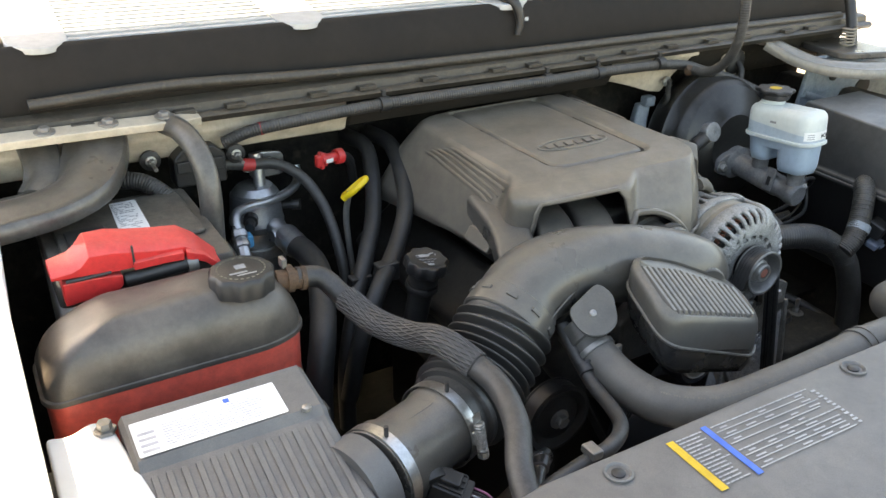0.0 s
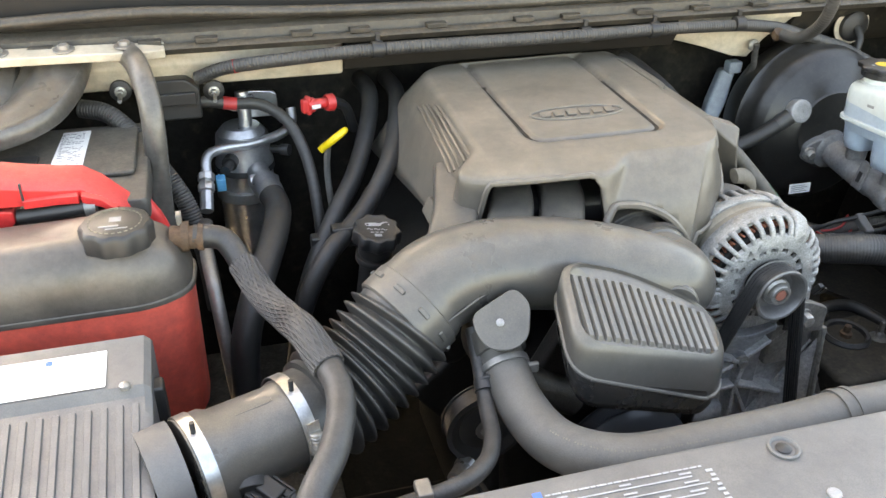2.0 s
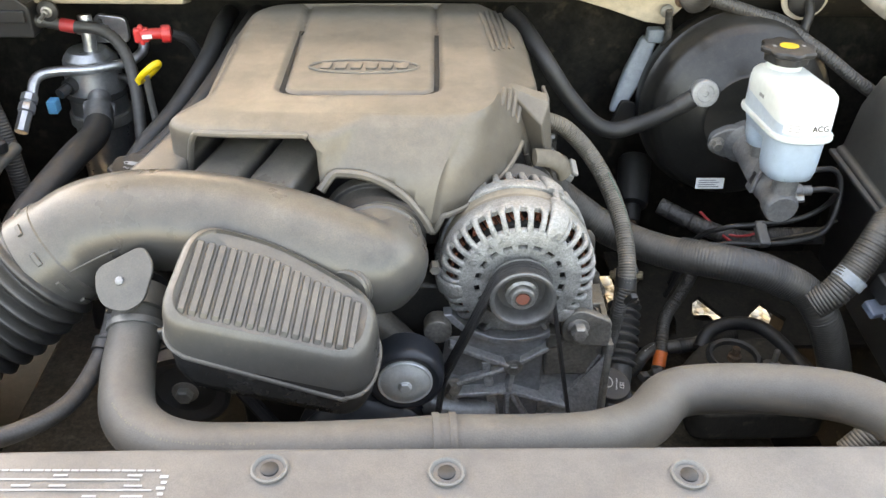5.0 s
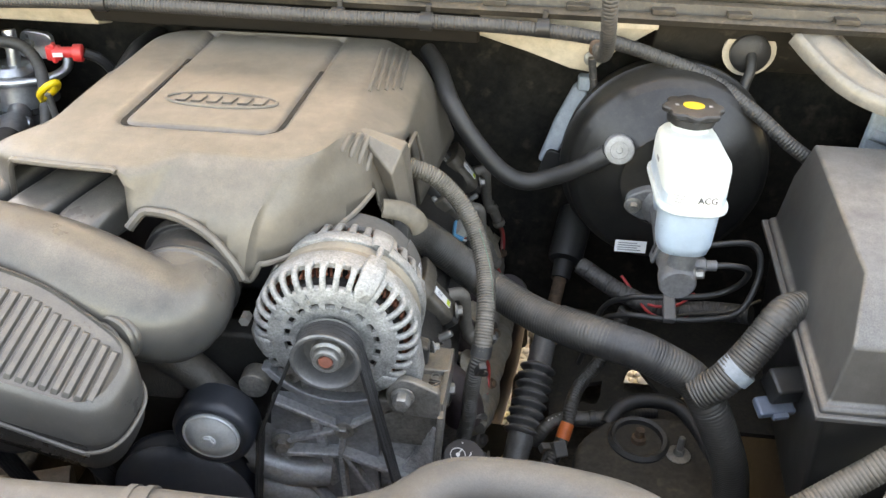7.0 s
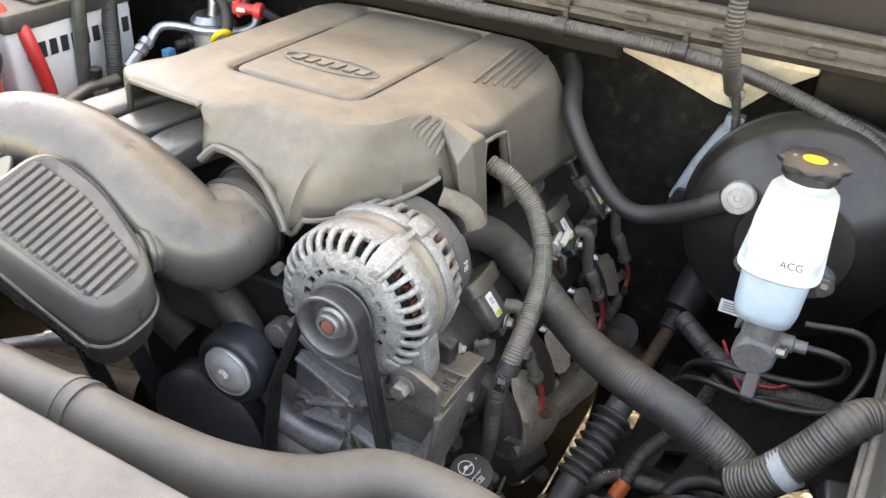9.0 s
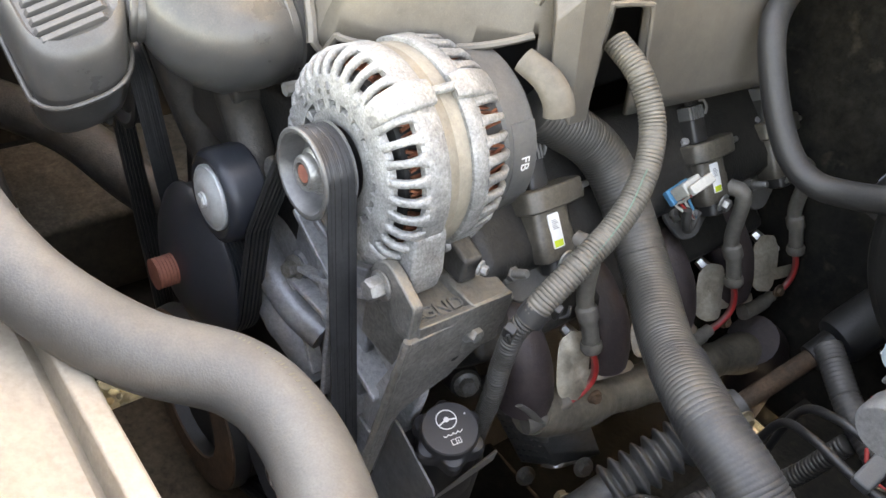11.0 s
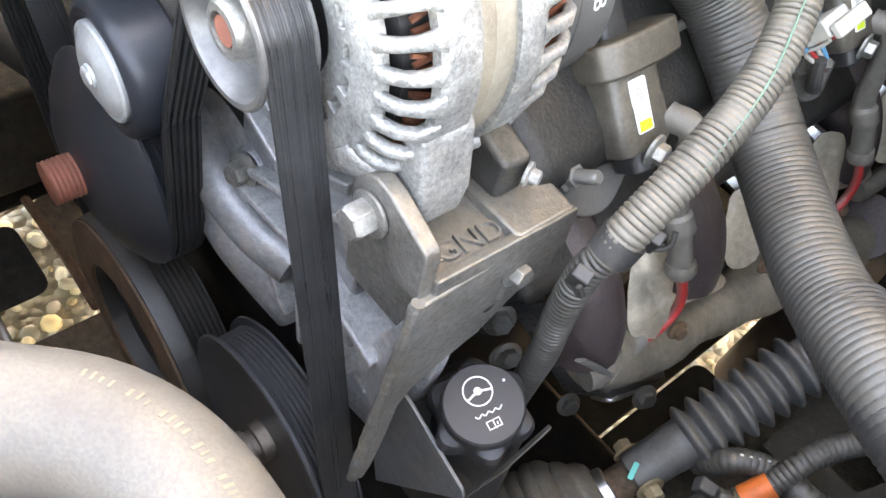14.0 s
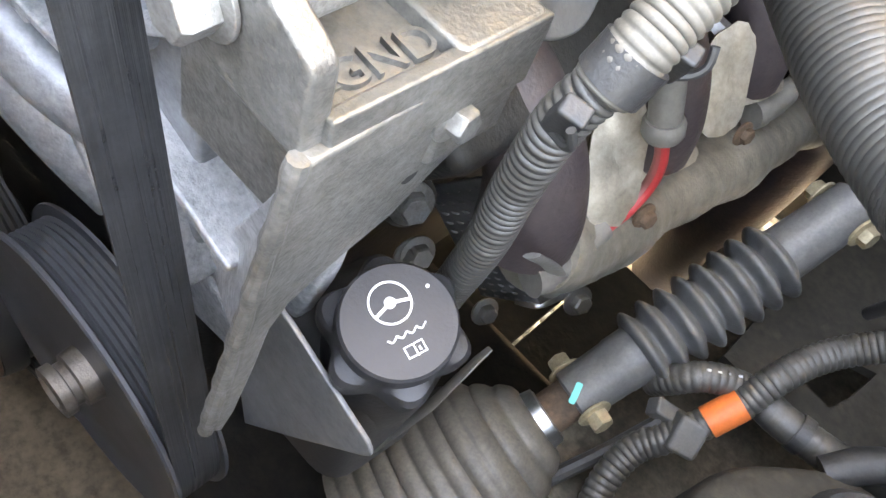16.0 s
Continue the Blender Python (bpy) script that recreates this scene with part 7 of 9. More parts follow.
def pressed(path, half, height, step=0.01):
    """A pressed-steel channel: a wide crowned strip with turned-down flanges."""
    pts = smooth_path(path, step)
    rings = []
    for i, p in enumerate(pts):
        t = (pts[min(i + 1, len(pts) - 1)] - pts[max(i - 1, 0)]).normalized()
        side = t.cross(Vector((0, 0, 1))).normalized()
        up = side.cross(t)
        w = half(i / (len(pts) - 1))
        prof = [(-1.0, -1.0), (-0.98, 0.1), (-0.90, 0.42), (-0.74, 0.36), (-0.62, 0.40), (-0.45, 0.78), (-0.2, 0.98), (0.1, 1.0), (0.4, 0.85), (0.58, 0.42), (0.72, 0.36), (0.90, 0.42), (0.98, 0.1), (1.0, -1.0)]
        outer = [p + side * w * a + up * height * b for a, b in prof]
        inner = [p + side * w * a * 0.95 + up * (height * b - 0.004) for a, b in reversed(prof)]
        rings.append(outer + inner)
    return Geo().rings(rings)


part("arm", pressed([(-0.82, 0.380, 1.150), (-0.76, 0.382, 1.152), (-0.70, 0.388, 1.157), (-0.658, 0.408, 1.166), (-0.632, 0.445, 1.182), (-0.620, 0.475, 1.198), (-0.615, 0.50, 1.210)], lambda u: 0.052 - 0.010 * u, 0.014), M_BRACE, brace, sharp=50)
part("arm_wing", pressed([(-0.690, 0.50, 1.204), (-0.690, 0.475, 1.192), (-0.695, 0.445, 1.172), (-0.71, 0.42, 1.160)], lambda u: 0.026 - 0.004 * u, 0.008), M_BRACE, brace, sharp=50)
strip = Geo().rings([[(x, y, z - 0.012), (x, y - 0.002, z), (x, y + 0.03, z + 0.004), (x, y + 0.03, z - 0.012)] for x, y, z in ((-0.82, 0.452, 1.224), (-0.70, 0.450, 1.224), (-0.58, 0.449, 1.223), (-0.50, 0.449, 1.221), (-0.475, 0.46, 1.219))])
part("flange", strip, M_BODY, brace, "cream flange strip with three bolts", bevel=0.002)
for x in (-0.68, -0.60, -0.525):
    bolt((x, 0.464, 1.2255), (0, -0.1, 1), 0.0080, 0.008, M_STEEL, brace, washer=1.7)

tube = thing("brace_tube", (-0.5, 0.4, 1.0), "scuffed dark steel brace strut, bent at its top", "brace")
part("tube", Geo().tube([(-0.525, 0.472, 1.214), (-0.512, 0.430, 1.212), (-0.502, 0.388, 1.190), (-0.499, 0.366, 1.150), (-0.503, 0.356, 1.07), (-0.508, 0.350, 0.95), (-0.51, 0.35, 0.85)], 0.0160, 20, 0.008, flat=0.72), M_BRACE, tube)

relay = thing("relay_box", (-0.48, 0.53, 1.14), "black plastic relay box bolted to the cream panel", "relay box")
part("box", Geo().prism(rounded([(-0.515, 1.105), (-0.438, 1.105), (-0.438, 1.150), (-0.455, 1.165), (-0.50, 1.165), (-0.515, 1.15)], 0.005), -0.53, -0.49, FRONT), M_BLACK, relay, bevel=0.003)
part("strip", Geo().box((-0.478, 0.486, 1.138), (0.07, 0.006, 0.018)), M_BLACK, relay, bevel=0.002)
for x, z in ((-0.545, 1.150), (-0.418, 1.140)):
    part("grommet", Geo().lathe([(0.015, 0), (0.015, 0.006), (0.009, 0.009)], axis((x, 0.510, z), (x, 0.4, z)), 20), M_RUBBER, relay)
    bolt((x, 0.502, z), (0, -1, 0), 0.0055, 0.010, None, relay)
    part("stud", Geo().lathe([(0.003, 0), (0.003, 0.03)], axis((x, 0.50, z), (x, 0.4, z - 0.01)), 8), M_ZINC, relay)


def accumulator():
    root = thing("accumulator", (-0.385, 0.52, 0.85), "silver air conditioning accumulator with aluminium lines", "accumulator")
    part("can", Geo().lathe([(0.040, -0.24), (0.043, -0.235), (0.043, -0.07), (0.045, -0.066), (0.045, -0.056), (0.043, -0.05), (0.040, -0.012), (0.030, 0.0), (0.0, 0.002)], pose(-0.385, 0.535, 1.070), 40), M_SILVER, root)
    part("flange", Geo().prism(rounded([(-0.385, 1.075), (-0.325, 1.075), (-0.325, 1.115), (-0.372, 1.120)], 0.012), -0.562, -0.552, FRONT), M_SILVER, root, "two-bolt pipe flange", bevel=0.002)
    part("sensor", Geo().lathe([(0.012, 0), (0.012, 0.012), (0.008, 0.012), (0.008, 0.03)], axis((-0.405, 0.50, 1.03), (-0.418, 0.47, 1.025)), 16), M_BLACK, root)
    part("sensor_plug", Geo().box((-0.425, 0.462, 1.012), (0.014, 0.02, 0.02)), M_BLUECON, root, "blue plug on the sensor", bevel=0.002)
    part("can_band", Geo().lathe([(0.0435, 0), (0.046, 0.002), (0.046, 0.010), (0.0435, 0.012)], pose(-0.385, 0.535, 1.0), 36), M_PRINT, root)
    part("head", Geo().lathe([(0.036, -0.055), (0.036, -0.006), (0.028, 0.004), (0.0, 0.005)], pose(-0.385, 0.530, 1.070), 40), M_SILVER, root)
    part("line", Geo().tube([(-0.379, 0.535, 1.125), (-0.377, 0.530, 1.095), (-0.378, 0.525, 1.065)], 0.010, 16, 0.006), M_SILVER, root, "bare aluminium pipe")
    part("line", Geo().tube([(-0.305, 0.555, 1.085), (-0.306, 0.545, 1.066), (-0.325, 0.525, 1.056), (-0.37, 0.500, 1.054), (-0.42, 0.480, 1.058), (-0.440, 0.462, 1.055), (-0.444, 0.440, 1.035)], 0.0075, 16, 0.006), M_SILVER, root, "bare aluminium pipe")
    part("fitting", Geo().lathe([(0.010, 0), (0.012, 0.002), (0.012, 0.012), (0.009, 0.014), (0.012, 0.018), (0.012, 0.028), (0.0095, 0.03), (0.0095, 0.06)], axis((-0.444, 0.44, 1.040), (-0.452, 0.37, 0.985)), 8), M_SILVER, root)
    part("crimp", Geo().lathe([(0.015, -0.012), (0.017, 0), (0.013, 0.004), (0.013, 0.016), (0.017, 0.018), (0.017, 0.026), (0.0145, 0.03), (0.0145, 0.042), (0.0205, 0.046), (0.0215, 0.052), (0.0205, 0.066), (0.0215, 0.07), (0.0205, 0.082)], axis((-0.372, 0.512, 1.014), (-0.354, 0.43, 0.995)), 24), M_SILVER, root, "crimped hose fitting")
    part("hose", Geo().tube([(-0.357, 0.445, 0.998), (-0.350, 0.40, 0.995), (-0.358, 0.34, 0.995), (-0.378, 0.28, 0.98), (-0.402, 0.225, 0.955), (-0.420, 0.20, 0.905), (-0.428, 0.19, 0.82)], 0.019, 22, 0.008), M_RUBBER, root, "thick black refrigerant hose")
    part("thin_line", Geo().tube([(-0.452, 0.37, 0.99), (-0.455, 0.30, 0.99), (-0.45, 0.24, 0.965), (-0.445, 0.21, 0.90), (-0.44, 0.2, 0.82)], 0.009, 14, 0.008), M_STEEL, root)
    part("cross_fitting", Geo().lathe([(0.009, -0.022), (0.011, -0.018), (0.011, 0.016), (0.008, 0.022)], axis((-0.362, 0.47, 1.004), (-0.33, 0.475, 1.0)), 16), M_SILVER, root)
    part("service_port", Geo().lathe([(0.006, 0), (0.006, 0.02), (0.009, 0.02), (0.009, 0.034)], axis((-0.345, 0.53, 1.03), (-0.32, 0.515, 1.032)), 14), M_BLACK, root)
    part("port_cap", Geo().lathe([(0.009, 0), (0.010, 0.002), (0.010, 0.014), (0.007, 0.017)], pose(-0.452, 0.330, 1.005), 16), M_BLACK, root)
    for dx in (-0.018, 0.012):
        bolt((-0.372 + dx, 0.545, 1.098), (0, -0.5, 1), 0.007, 0.008, None, root)
    part("bracket", Geo().lathe([(0.046, 0), (0.048, 0.002), (0.048, 0.018), (0.046, 0.02)], pose(-0.385, 0.535, 0.955), 36), M_STEEL, root)


accumulator()

# heater hoses
for pts, r in (([(-0.182, 0.62, 1.10), (-0.182, 0.54, 1.104), (-0.196, 0.485, 1.075), (-0.232, 0.41, 1.03), (-0.272, 0.355, 0.995), (-0.318, 0.305, 0.93), (-0.345, 0.28, 0.85), (-0.35, 0.27, 0.75)], 0.0135),
               ([(-0.138, 0.62, 1.10), (-0.142, 0.52, 1.105), (-0.168, 0.425, 1.074), (-0.198, 0.365, 1.045), (-0.242, 0.315, 1.012), (-0.300, 0.258, 0.985), (-0.338, 0.24, 0.92), (-0.355, 0.25, 0.82)], 0.0135)):
    h = thing("heater_hose", (pts[3][0], pts[3][1], 0.9), "black rubber heater hose running down from the firewall", "hose", "heater hoses")
    part("hose", Geo().tube(pts, r, 20, 0.008), M_RUBBER, h)
    q = Vector(pts[4]).lerp(Vector(pts[5]), 0.5)
    part("clip", Geo().box(tuple(q), (0.036, 0.02, 0.03)), M_BLACK, h, bevel=0.003)


def oil_cap():
    root = thing("oil_filler", (-0.238, 0.222, 0.95), "black oil filler neck and lobed cap with pale symbols", "oil filler")
    m = axis((-0.240, 0.224, 1.022), (-0.237, 0.217, 1.06))
    part("neck", Geo().lathe([(0.018, -0.13), (0.018, -0.022), (0.022, -0.020), (0.022, -0.003)], m, 32), M_BLACK, root)
    part("collar", Geo().lathe([(0.0235, -0.034), (0.0245, -0.032), (0.0245, -0.026), (0.0235, -0.024)], m, 32), M_BLACK, root)
    cap = part("cap", Geo().rings([[(x, y, z) for x, y in scallop(r, 90, 9, d)] for r, d, z in ((0.024, 0, -0.003), (0.0295, 0.0018, 0.0), (0.0305, 0.0022, 0.002), (0.0305, 0.0022, 0.015), (0.0285, 0.0018, 0.0185))] + [[(x, y, 0.019) for x, y in circle(0.0255, 90)], [(x, y, 0.0182) for x, y in circle(0.024, 90)], [(x, y, 0.0185) for x, y in circle(0.001, 90)]], m=m), M_BLACK, root)
    # pale oil-can symbol, drops and level bars
    sm = m @ pose(0, 0, 0.0188, 0, 0, -28)
    g = Geo().prism([(-0.010, 0.004), (0.004, 0.004), (0.010, 0.010), (0.015, 0.011), (0.0145, 0.0125), (0.009, 0.012), (0.004, 0.009), (-0.001, 0.0105), (-0.010, 0.0105)], 0, 0.0004, sm)
    g.tube([sm @ Vector(q) for q in ((-0.010, 0.0095, 0.0002), (-0.0145, 0.009, 0.0002), (-0.013, 0.0055, 0.0002), (-0.010, 0.005, 0.0002))], 0.0006, 5, 0.002)
    g.box((0.016, 0.007, 0.0002), (0.0016, 0.003, 0.0004), sm)
    for k in range(3):
        g.tube([sm @ Vector((-0.013 + k * 0.009 + i * 0.0015, -0.002 - k * 0.0006 + 0.0012 * math.sin(i * 1.3), 0.0002)) for i in range(6)], 0.0006, 5, 0.001)
    for k in range(3):
        g.box((-0.007 + k * 0.006, -0.0085, 0.0002), (0.004, 0.0016, 0.0004), sm)
    g.box((0.0, -0.0145, 0.0002), (0.009, 0.005, 0.0004), sm)
    part("cap_symbol", g, M_GREYPRINT, cap)


oil_cap()


def dipsticks():
    d = thing("oil_dipstick", (-0.265, 0.42, 1.0), "bright yellow oil dipstick loop handle", "dipstick")
    m = axis((-0.270, 0.418, 1.076), (-0.243, 0.402, 1.104))
    loop = [m @ Vector((0.012 * math.cos(a), 0, 0.016 + 0.022 * math.sin(a))) for a in [i * math.pi / 10 for i in range(21)]]
    part("handle", Geo().tube(loop, 0.0048, 10, 0.004), M_YELLOW, d)
    part("handle_web", Geo().box((0, 0, -0.006), (0.016, 0.010, 0.012), m), M_YELLOW, d, bevel=0.001)
    part("stem", Geo().tube([(-0.268, 0.42, 1.078), (-0.27, 0.43, 1.02), (-0.262, 0.42, 0.9)], 0.005, 10, 0.01), M_STEEL, d)
    t = thing("transmission_dipstick", (-0.27, 0.49, 1.05), "red transmission dipstick cap with a moulded mark", "dipstick")
    part("cap", Geo().box((0, 0, 0), (0.022, 0.012, 0.022), pose(-0.285, 0.487, 1.112, 0, 0, 15)).box((0, 0, 0), (0.008, 0.014, 0.030), pose(-0.285, 0.487, 1.112, 0, 0, 15)), M_RED, t, bevel=0.004)
    part("bar", Geo().tube([(-0.285, 0.485, 1.113), (-0.265, 0.490, 1.113), (-0.258, 0.493, 1.112)], 0.008, 12, 0.005), M_RED, t)
    part("mark", Geo().box((0, -0.0075, 0), (0.014, 0.0006, 0.006), pose(-0.276, 0.4835, 1.113, 0, 0, 15)), M_WHITEPRINT, t)
    part("collar", Geo().lathe([(0.012, 0), (0.013, 0.003), (0.013, 0.012), (0.010, 0.014)], axis((-0.258, 0.492, 1.112), (-0.23, 0.50, 1.110)), 20), M_RED, t)
    part("stem", Geo().tube([(-0.245, 0.497, 1.111), (-0.225, 0.51, 1.095), (-0.21, 0.53, 1.05)], 0.008, 10, 0.008), M_BLACK, t)


dipsticks()

# ---- driver side: brake booster, fuse box, looms, coils, exhaust, steering ----
def brake_booster():
    C = Vector((0.603, 0.425, 1.015))
    root = thing("brake_booster", (0.603, 0.5, 0.9), "round black steel brake booster with a stamped rim", "brake booster")
    m = axis(C, C + Vector((0, -1, 0.10)))
    prof = [(0.135, -0.10), (0.141, -0.09), (0.141, -0.062), (0.146, -0.060), (0.146, -0.048), (0.140, -0.044), (0.137, -0.02), (0.131, -0.008), (0.124, -0.003), (0.122, 0.0005), (0.110, 0.003), (0.107, 0.0075), (0.092, 0.010), (0.089, 0.0145), (0.070, 0.017), (0.066, 0.0225), (0.0, 0.024)]
    part("shell", Geo().lathe(prof, m, 88), M_BOOSTER, root, sharp=50)
    v = Vector((0.529, 0.400, 1.060))
    part("check_valve", Geo().lathe([(0.019, -0.02), (0.020, -0.016), (0.020, -0.002), (0.0185, 0.0), (0.012, 0.0006), (0.0115, -0.0004), (0.0045, -0.0004), (0.004, -0.002), (0.0, -0.002)], axis(v, v + Vector((-0.05, -1, 0.25))), 32), M_VALVE, root, "dull zinc check valve cap")
    part("valve_stem", Geo().cyl((0.531, 0.425, 1.054), (0.530, 0.409, 1.057), 0.013), M_BLACK, root)
    part("tag", Geo().prism(rect(-0.022, -0.009, 0.022, 0.009), 0, 0.001, face((0.565, 0.400, 0.912), (0.565, -0.4, 1.02))), M_WHITE, root, "small white printed tag", bevel=0.0003)
    g = Geo()
    for k in range(4):
        g.prism(rect(-0.018, -0.006 + k * 0.0035, 0.014 - 0.005 * (k % 2), -0.0045 + k * 0.0035), 0.001, 0.0014, face((0.565, 0.400, 0.912), (0.565, -0.4, 1.02)))
    part("tag_print", g, M_GREYPRINT, root)


brake_booster()


def master_cylinder():
    root = thing("brake_master_cylinder", (0.602, 0.30, 0.93), "grey cast brake master cylinder with a white fluid reservoir", "master cylinder")
    a, b = Vector((0.603, 0.400, 0.986)), Vector((0.600, 0.232, 0.967))
    m = axis(a, b)
    part("cylinder", Geo().lathe([(0.034, -0.004), (0.034, 0.010), (0.030, 0.013), (0.0225, 0.016), (0.0225, 0.120), (0.0205, 0.124), (0.0205, 0.146), (0.0225, 0.149), (0.0225, 0.166), (0.020, 0.170), (0.0, 0.170)], m, 40), M_MASTER, root, bevel=0.001)
    part("flange", Geo().prism(rounded([(-0.056, -0.013), (-0.03, -0.026), (0.03, -0.026), (0.056, -0.013), (0.056, 0.013), (0.03, 0.026), (-0.03, 0.026), (-0.056, 0.013)], 0.010), -0.006, 0.010, m), M_MASTER, root, bevel=0.003)
    for sx in (-1, 1):
        bolt(m @ Vector((sx * 0.046, 0, 0.010)), m.to_3x3() @ Vector((0, 0, 1)), 0.008, 0.012, None, root)
    part("port", Geo().lathe([(0.010, 0), (0.010, 0.022), (0.007, 0.024), (0.007, 0.036)], axis((0.612, 0.262, 0.978), (0.645, 0.262, 0.980)), 16), M_MASTER, root)
    for y in (0.335, 0.248):
        part("boss", Geo().cyl((0.602, y, 0.985), (0.604, y, 1.024), 0.016), M_MASTER, root)
    part("bracket", Geo().box((0, 0, 0), (0.005, 0.020, 0.046), pose(0.579, 0.288, 0.988, 0, 12, 0)), M_MASTER, root, bevel=0.002)
    part("bracket_slot", Geo().box((0, 0, 0), (0.004, 0.008, 0.018), pose(0.5768, 0.288, 0.985, 0, 12, 0)), M_BLACK, root, bevel=0.001)
    bolt((0.619, 0.243, 0.978), (1, -0.3, 0.3), 0.006, 0.012, M_STEEL, root)
    rm = pose(0.597, 0.285, 1.073, -4, 0, 0) @ Matrix.Diagonal((0.86, 0.84, 1.0, 1.0))

    def ring(hx, hy, z, dy=0.0, dz=0.0):
        # a long rounded outline; dz lifts its front end
        return [(x, y + dy, z - dz * y / 0.09) for x, y in rounded([(-hx, -hy), (hx, -hy), (hx, hy), (-hx, hy)], hx * 0.86, 7)]
    part("bridge", Geo().rings([ring(0.036, 0.078, -0.018), ring(0.038, 0.080, -0.012), ring(0.041, 0.084, 0.0)], m=rm), M_RESLOW, root, sharp=60)
    part("front_tank", Geo().rings([ring(0.024, 0.026, -0.062, -0.040), ring(0.034, 0.036, -0.059, -0.040), ring(0.037, 0.040, -0.046, -0.041), ring(0.039, 0.042, -0.006, -0.041)], m=rm), M_RESLOW, root, "blue-tinted translucent chamber with fluid", sharp=60)
    part("rear_tank", Geo().rings([ring(0.020, 0.014, -0.052, 0.050), ring(0.029, 0.023, -0.049, 0.050), ring(0.032, 0.027, -0.038, 0.052), ring(0.036, 0.030, -0.006, 0.052)], m=rm), M_RESLOW, root, "blue-tinted translucent chamber with fluid", sharp=60)
    part("rim", Geo().rings([ring(0.041, 0.086, -0.002), ring(0.047, 0.092, -0.001), ring(0.047, 0.092, 0.005), ring(0.041, 0.086, 0.006)], m=rm), M_RESERVOIR, root, bevel=0.001)
    part("fluid_band", Geo().rings([ring(0.0425, 0.0875, 0.004), ring(0.0425, 0.0875, 0.024, 0, -0.006)], False, False, m=rm), M_RESMID, root, "bluish band where fluid shows through")
    part("upper_tank", Geo().rings([ring(0.0425, 0.0875, 0.024, 0, -0.006), ring(0.0423, 0.0873, 0.045, 0, 0.001), ring(0.0405, 0.0855, 0.053, 0, 0.001), ring(0.035, 0.080, 0.0585, 0, 0.001), ring(0.024, 0.066, 0.0605, 0, 0.001)], m=rm), M_RESERVOIR, root, "milky white translucent upper half", sharp=50)
    part("top_pad", Geo().prism(rounded(rect(-0.022, -0.064, 0.022, 0.006), 0.012), 0.058, 0.0622, rm), M_RESERVOIR, root, bevel=0.0015)
    nm = pose(0.597, 0.327, 1.128)
    part("neck", Geo().lathe([(0.0265, -0.004), (0.0255, 0.002), (0.0225, 0.004), (0.0225, 0.018)], nm, 36), M_RESERVOIR, root)
    cm = nm @ pose(0, 0, 0.012)
    cap = part("cap", Geo().rings([[(x, y, z) for x, y in scallop(r, 96, 8, d)] for r, d, z in ((0.026, 0, 0), (0.028, 0.0008, 0.001), (0.0285, 0.0012, 0.010), (0.0335, 0.0026, 0.013), (0.0342, 0.0028, 0.0175), (0.0325, 0.0024, 0.0195))] + [[(x, y, 0.020) for x, y in circle(0.0255, 96)], [(x, y, 0.020) for x, y in circle(0.001, 96)]], m=cm), M_BLACK, root, "black lobed cap with a yellow spot")
    part("cap_spot", Geo().prism(circle(0.0125, 28, 0.0, 0, 0.0105), 0.020, 0.0206, cm), M_YELLOWPRINT, cap)
    for sx in (-1, 1):
        part("cap_mark", Geo().prism(rect(sx * 0.0195 - 0.002, -0.0025, sx * 0.0195 + 0.002, 0.0025), 0.020, 0.0204, cm), M_GREYPRINT, cap)
    # the paper label wraps round the front end
    front = sorted(((x, y) for x, y, z in ring(0.0430, 0.0880, 0) if y < -0.055), key=lambda q: q[0])

    def wrapped(k0, k1, z0, z1, out):
        rows = [[(x * (1 + out), y * (1 + out), z0), (x * (1 + out), y * (1 + out), z1), (x * 0.99, y * 0.99, z1), (x * 0.99, y * 0.99, z0)] for x, y in front[k0:k1]]
        return Geo().rings(rows, m=rm)
    n = len(front)
    part("label", wrapped(2, n - 3, 0.010, 0.026, 0.004), M_WHITE, root, "small white label with bars")
    for k in range(3):
        part("label_print", wrapped(3, n // 2 - 1, 0.0130 + k * 0.0040, 0.0142 + k * 0.0040, 0.010), M_GREYPRINT, root)
    word("ACG", 0.0105, face((0.6075, 0.2105, 1.0968), (0.640, -0.1, 1.16)), M_PRINT, "label_letters", root, 0.0003)
    part("level_mark", Geo().prism(rect(-0.008, -0.002, 0.008, 0.002), 0.0, 0.0008, rm @ pose(-0.0426, 0.004, 0.034, 0, 0, -90) @ pose(0, 0, 0, 90, 0, 0)), M_GREYPRINT, root)
    # brake pipes and their clip
    for k, pts in enumerate(([(0.645, 0.262, 0.980), (0.668, 0.262, 0.982), (0.690, 0.268, 0.972), (0.690, 0.29, 0.935), (0.660, 0.295, 0.912), (0.60, 0.292, 0.905), (0.56, 0.30, 0.895), (0.53, 0.33, 0.85), (0.52, 0.36, 0.75)],
                             [(0.64, 0.30, 0.985), (0.70, 0.31, 0.985), (0.715, 0.30, 0.95), (0.695, 0.275, 0.905), (0.65, 0.268, 0.892), (0.60, 0.268, 0.888), (0.555, 0.28, 0.88), (0.525, 0.31, 0.84), (0.51, 0.34, 0.74)])):
        part("brake_pipe", Geo().tube(pts, 0.0040, 12, 0.006), M_BLACK, root, "thin black brake pipe")
    part("pipe_clip", Geo().box((0, 0, 0), (0.016, 0.040, 0.014), pose(0.607, 0.280, 0.897, 25, 0, 0)), M_GREY, root, bevel=0.003)


master_cylinder()
vac = thing("vacuum_hose", (0.375, 0.425, 1.0), "black rubber vacuum hose to the brake booster", "hose", "hoses and lines")
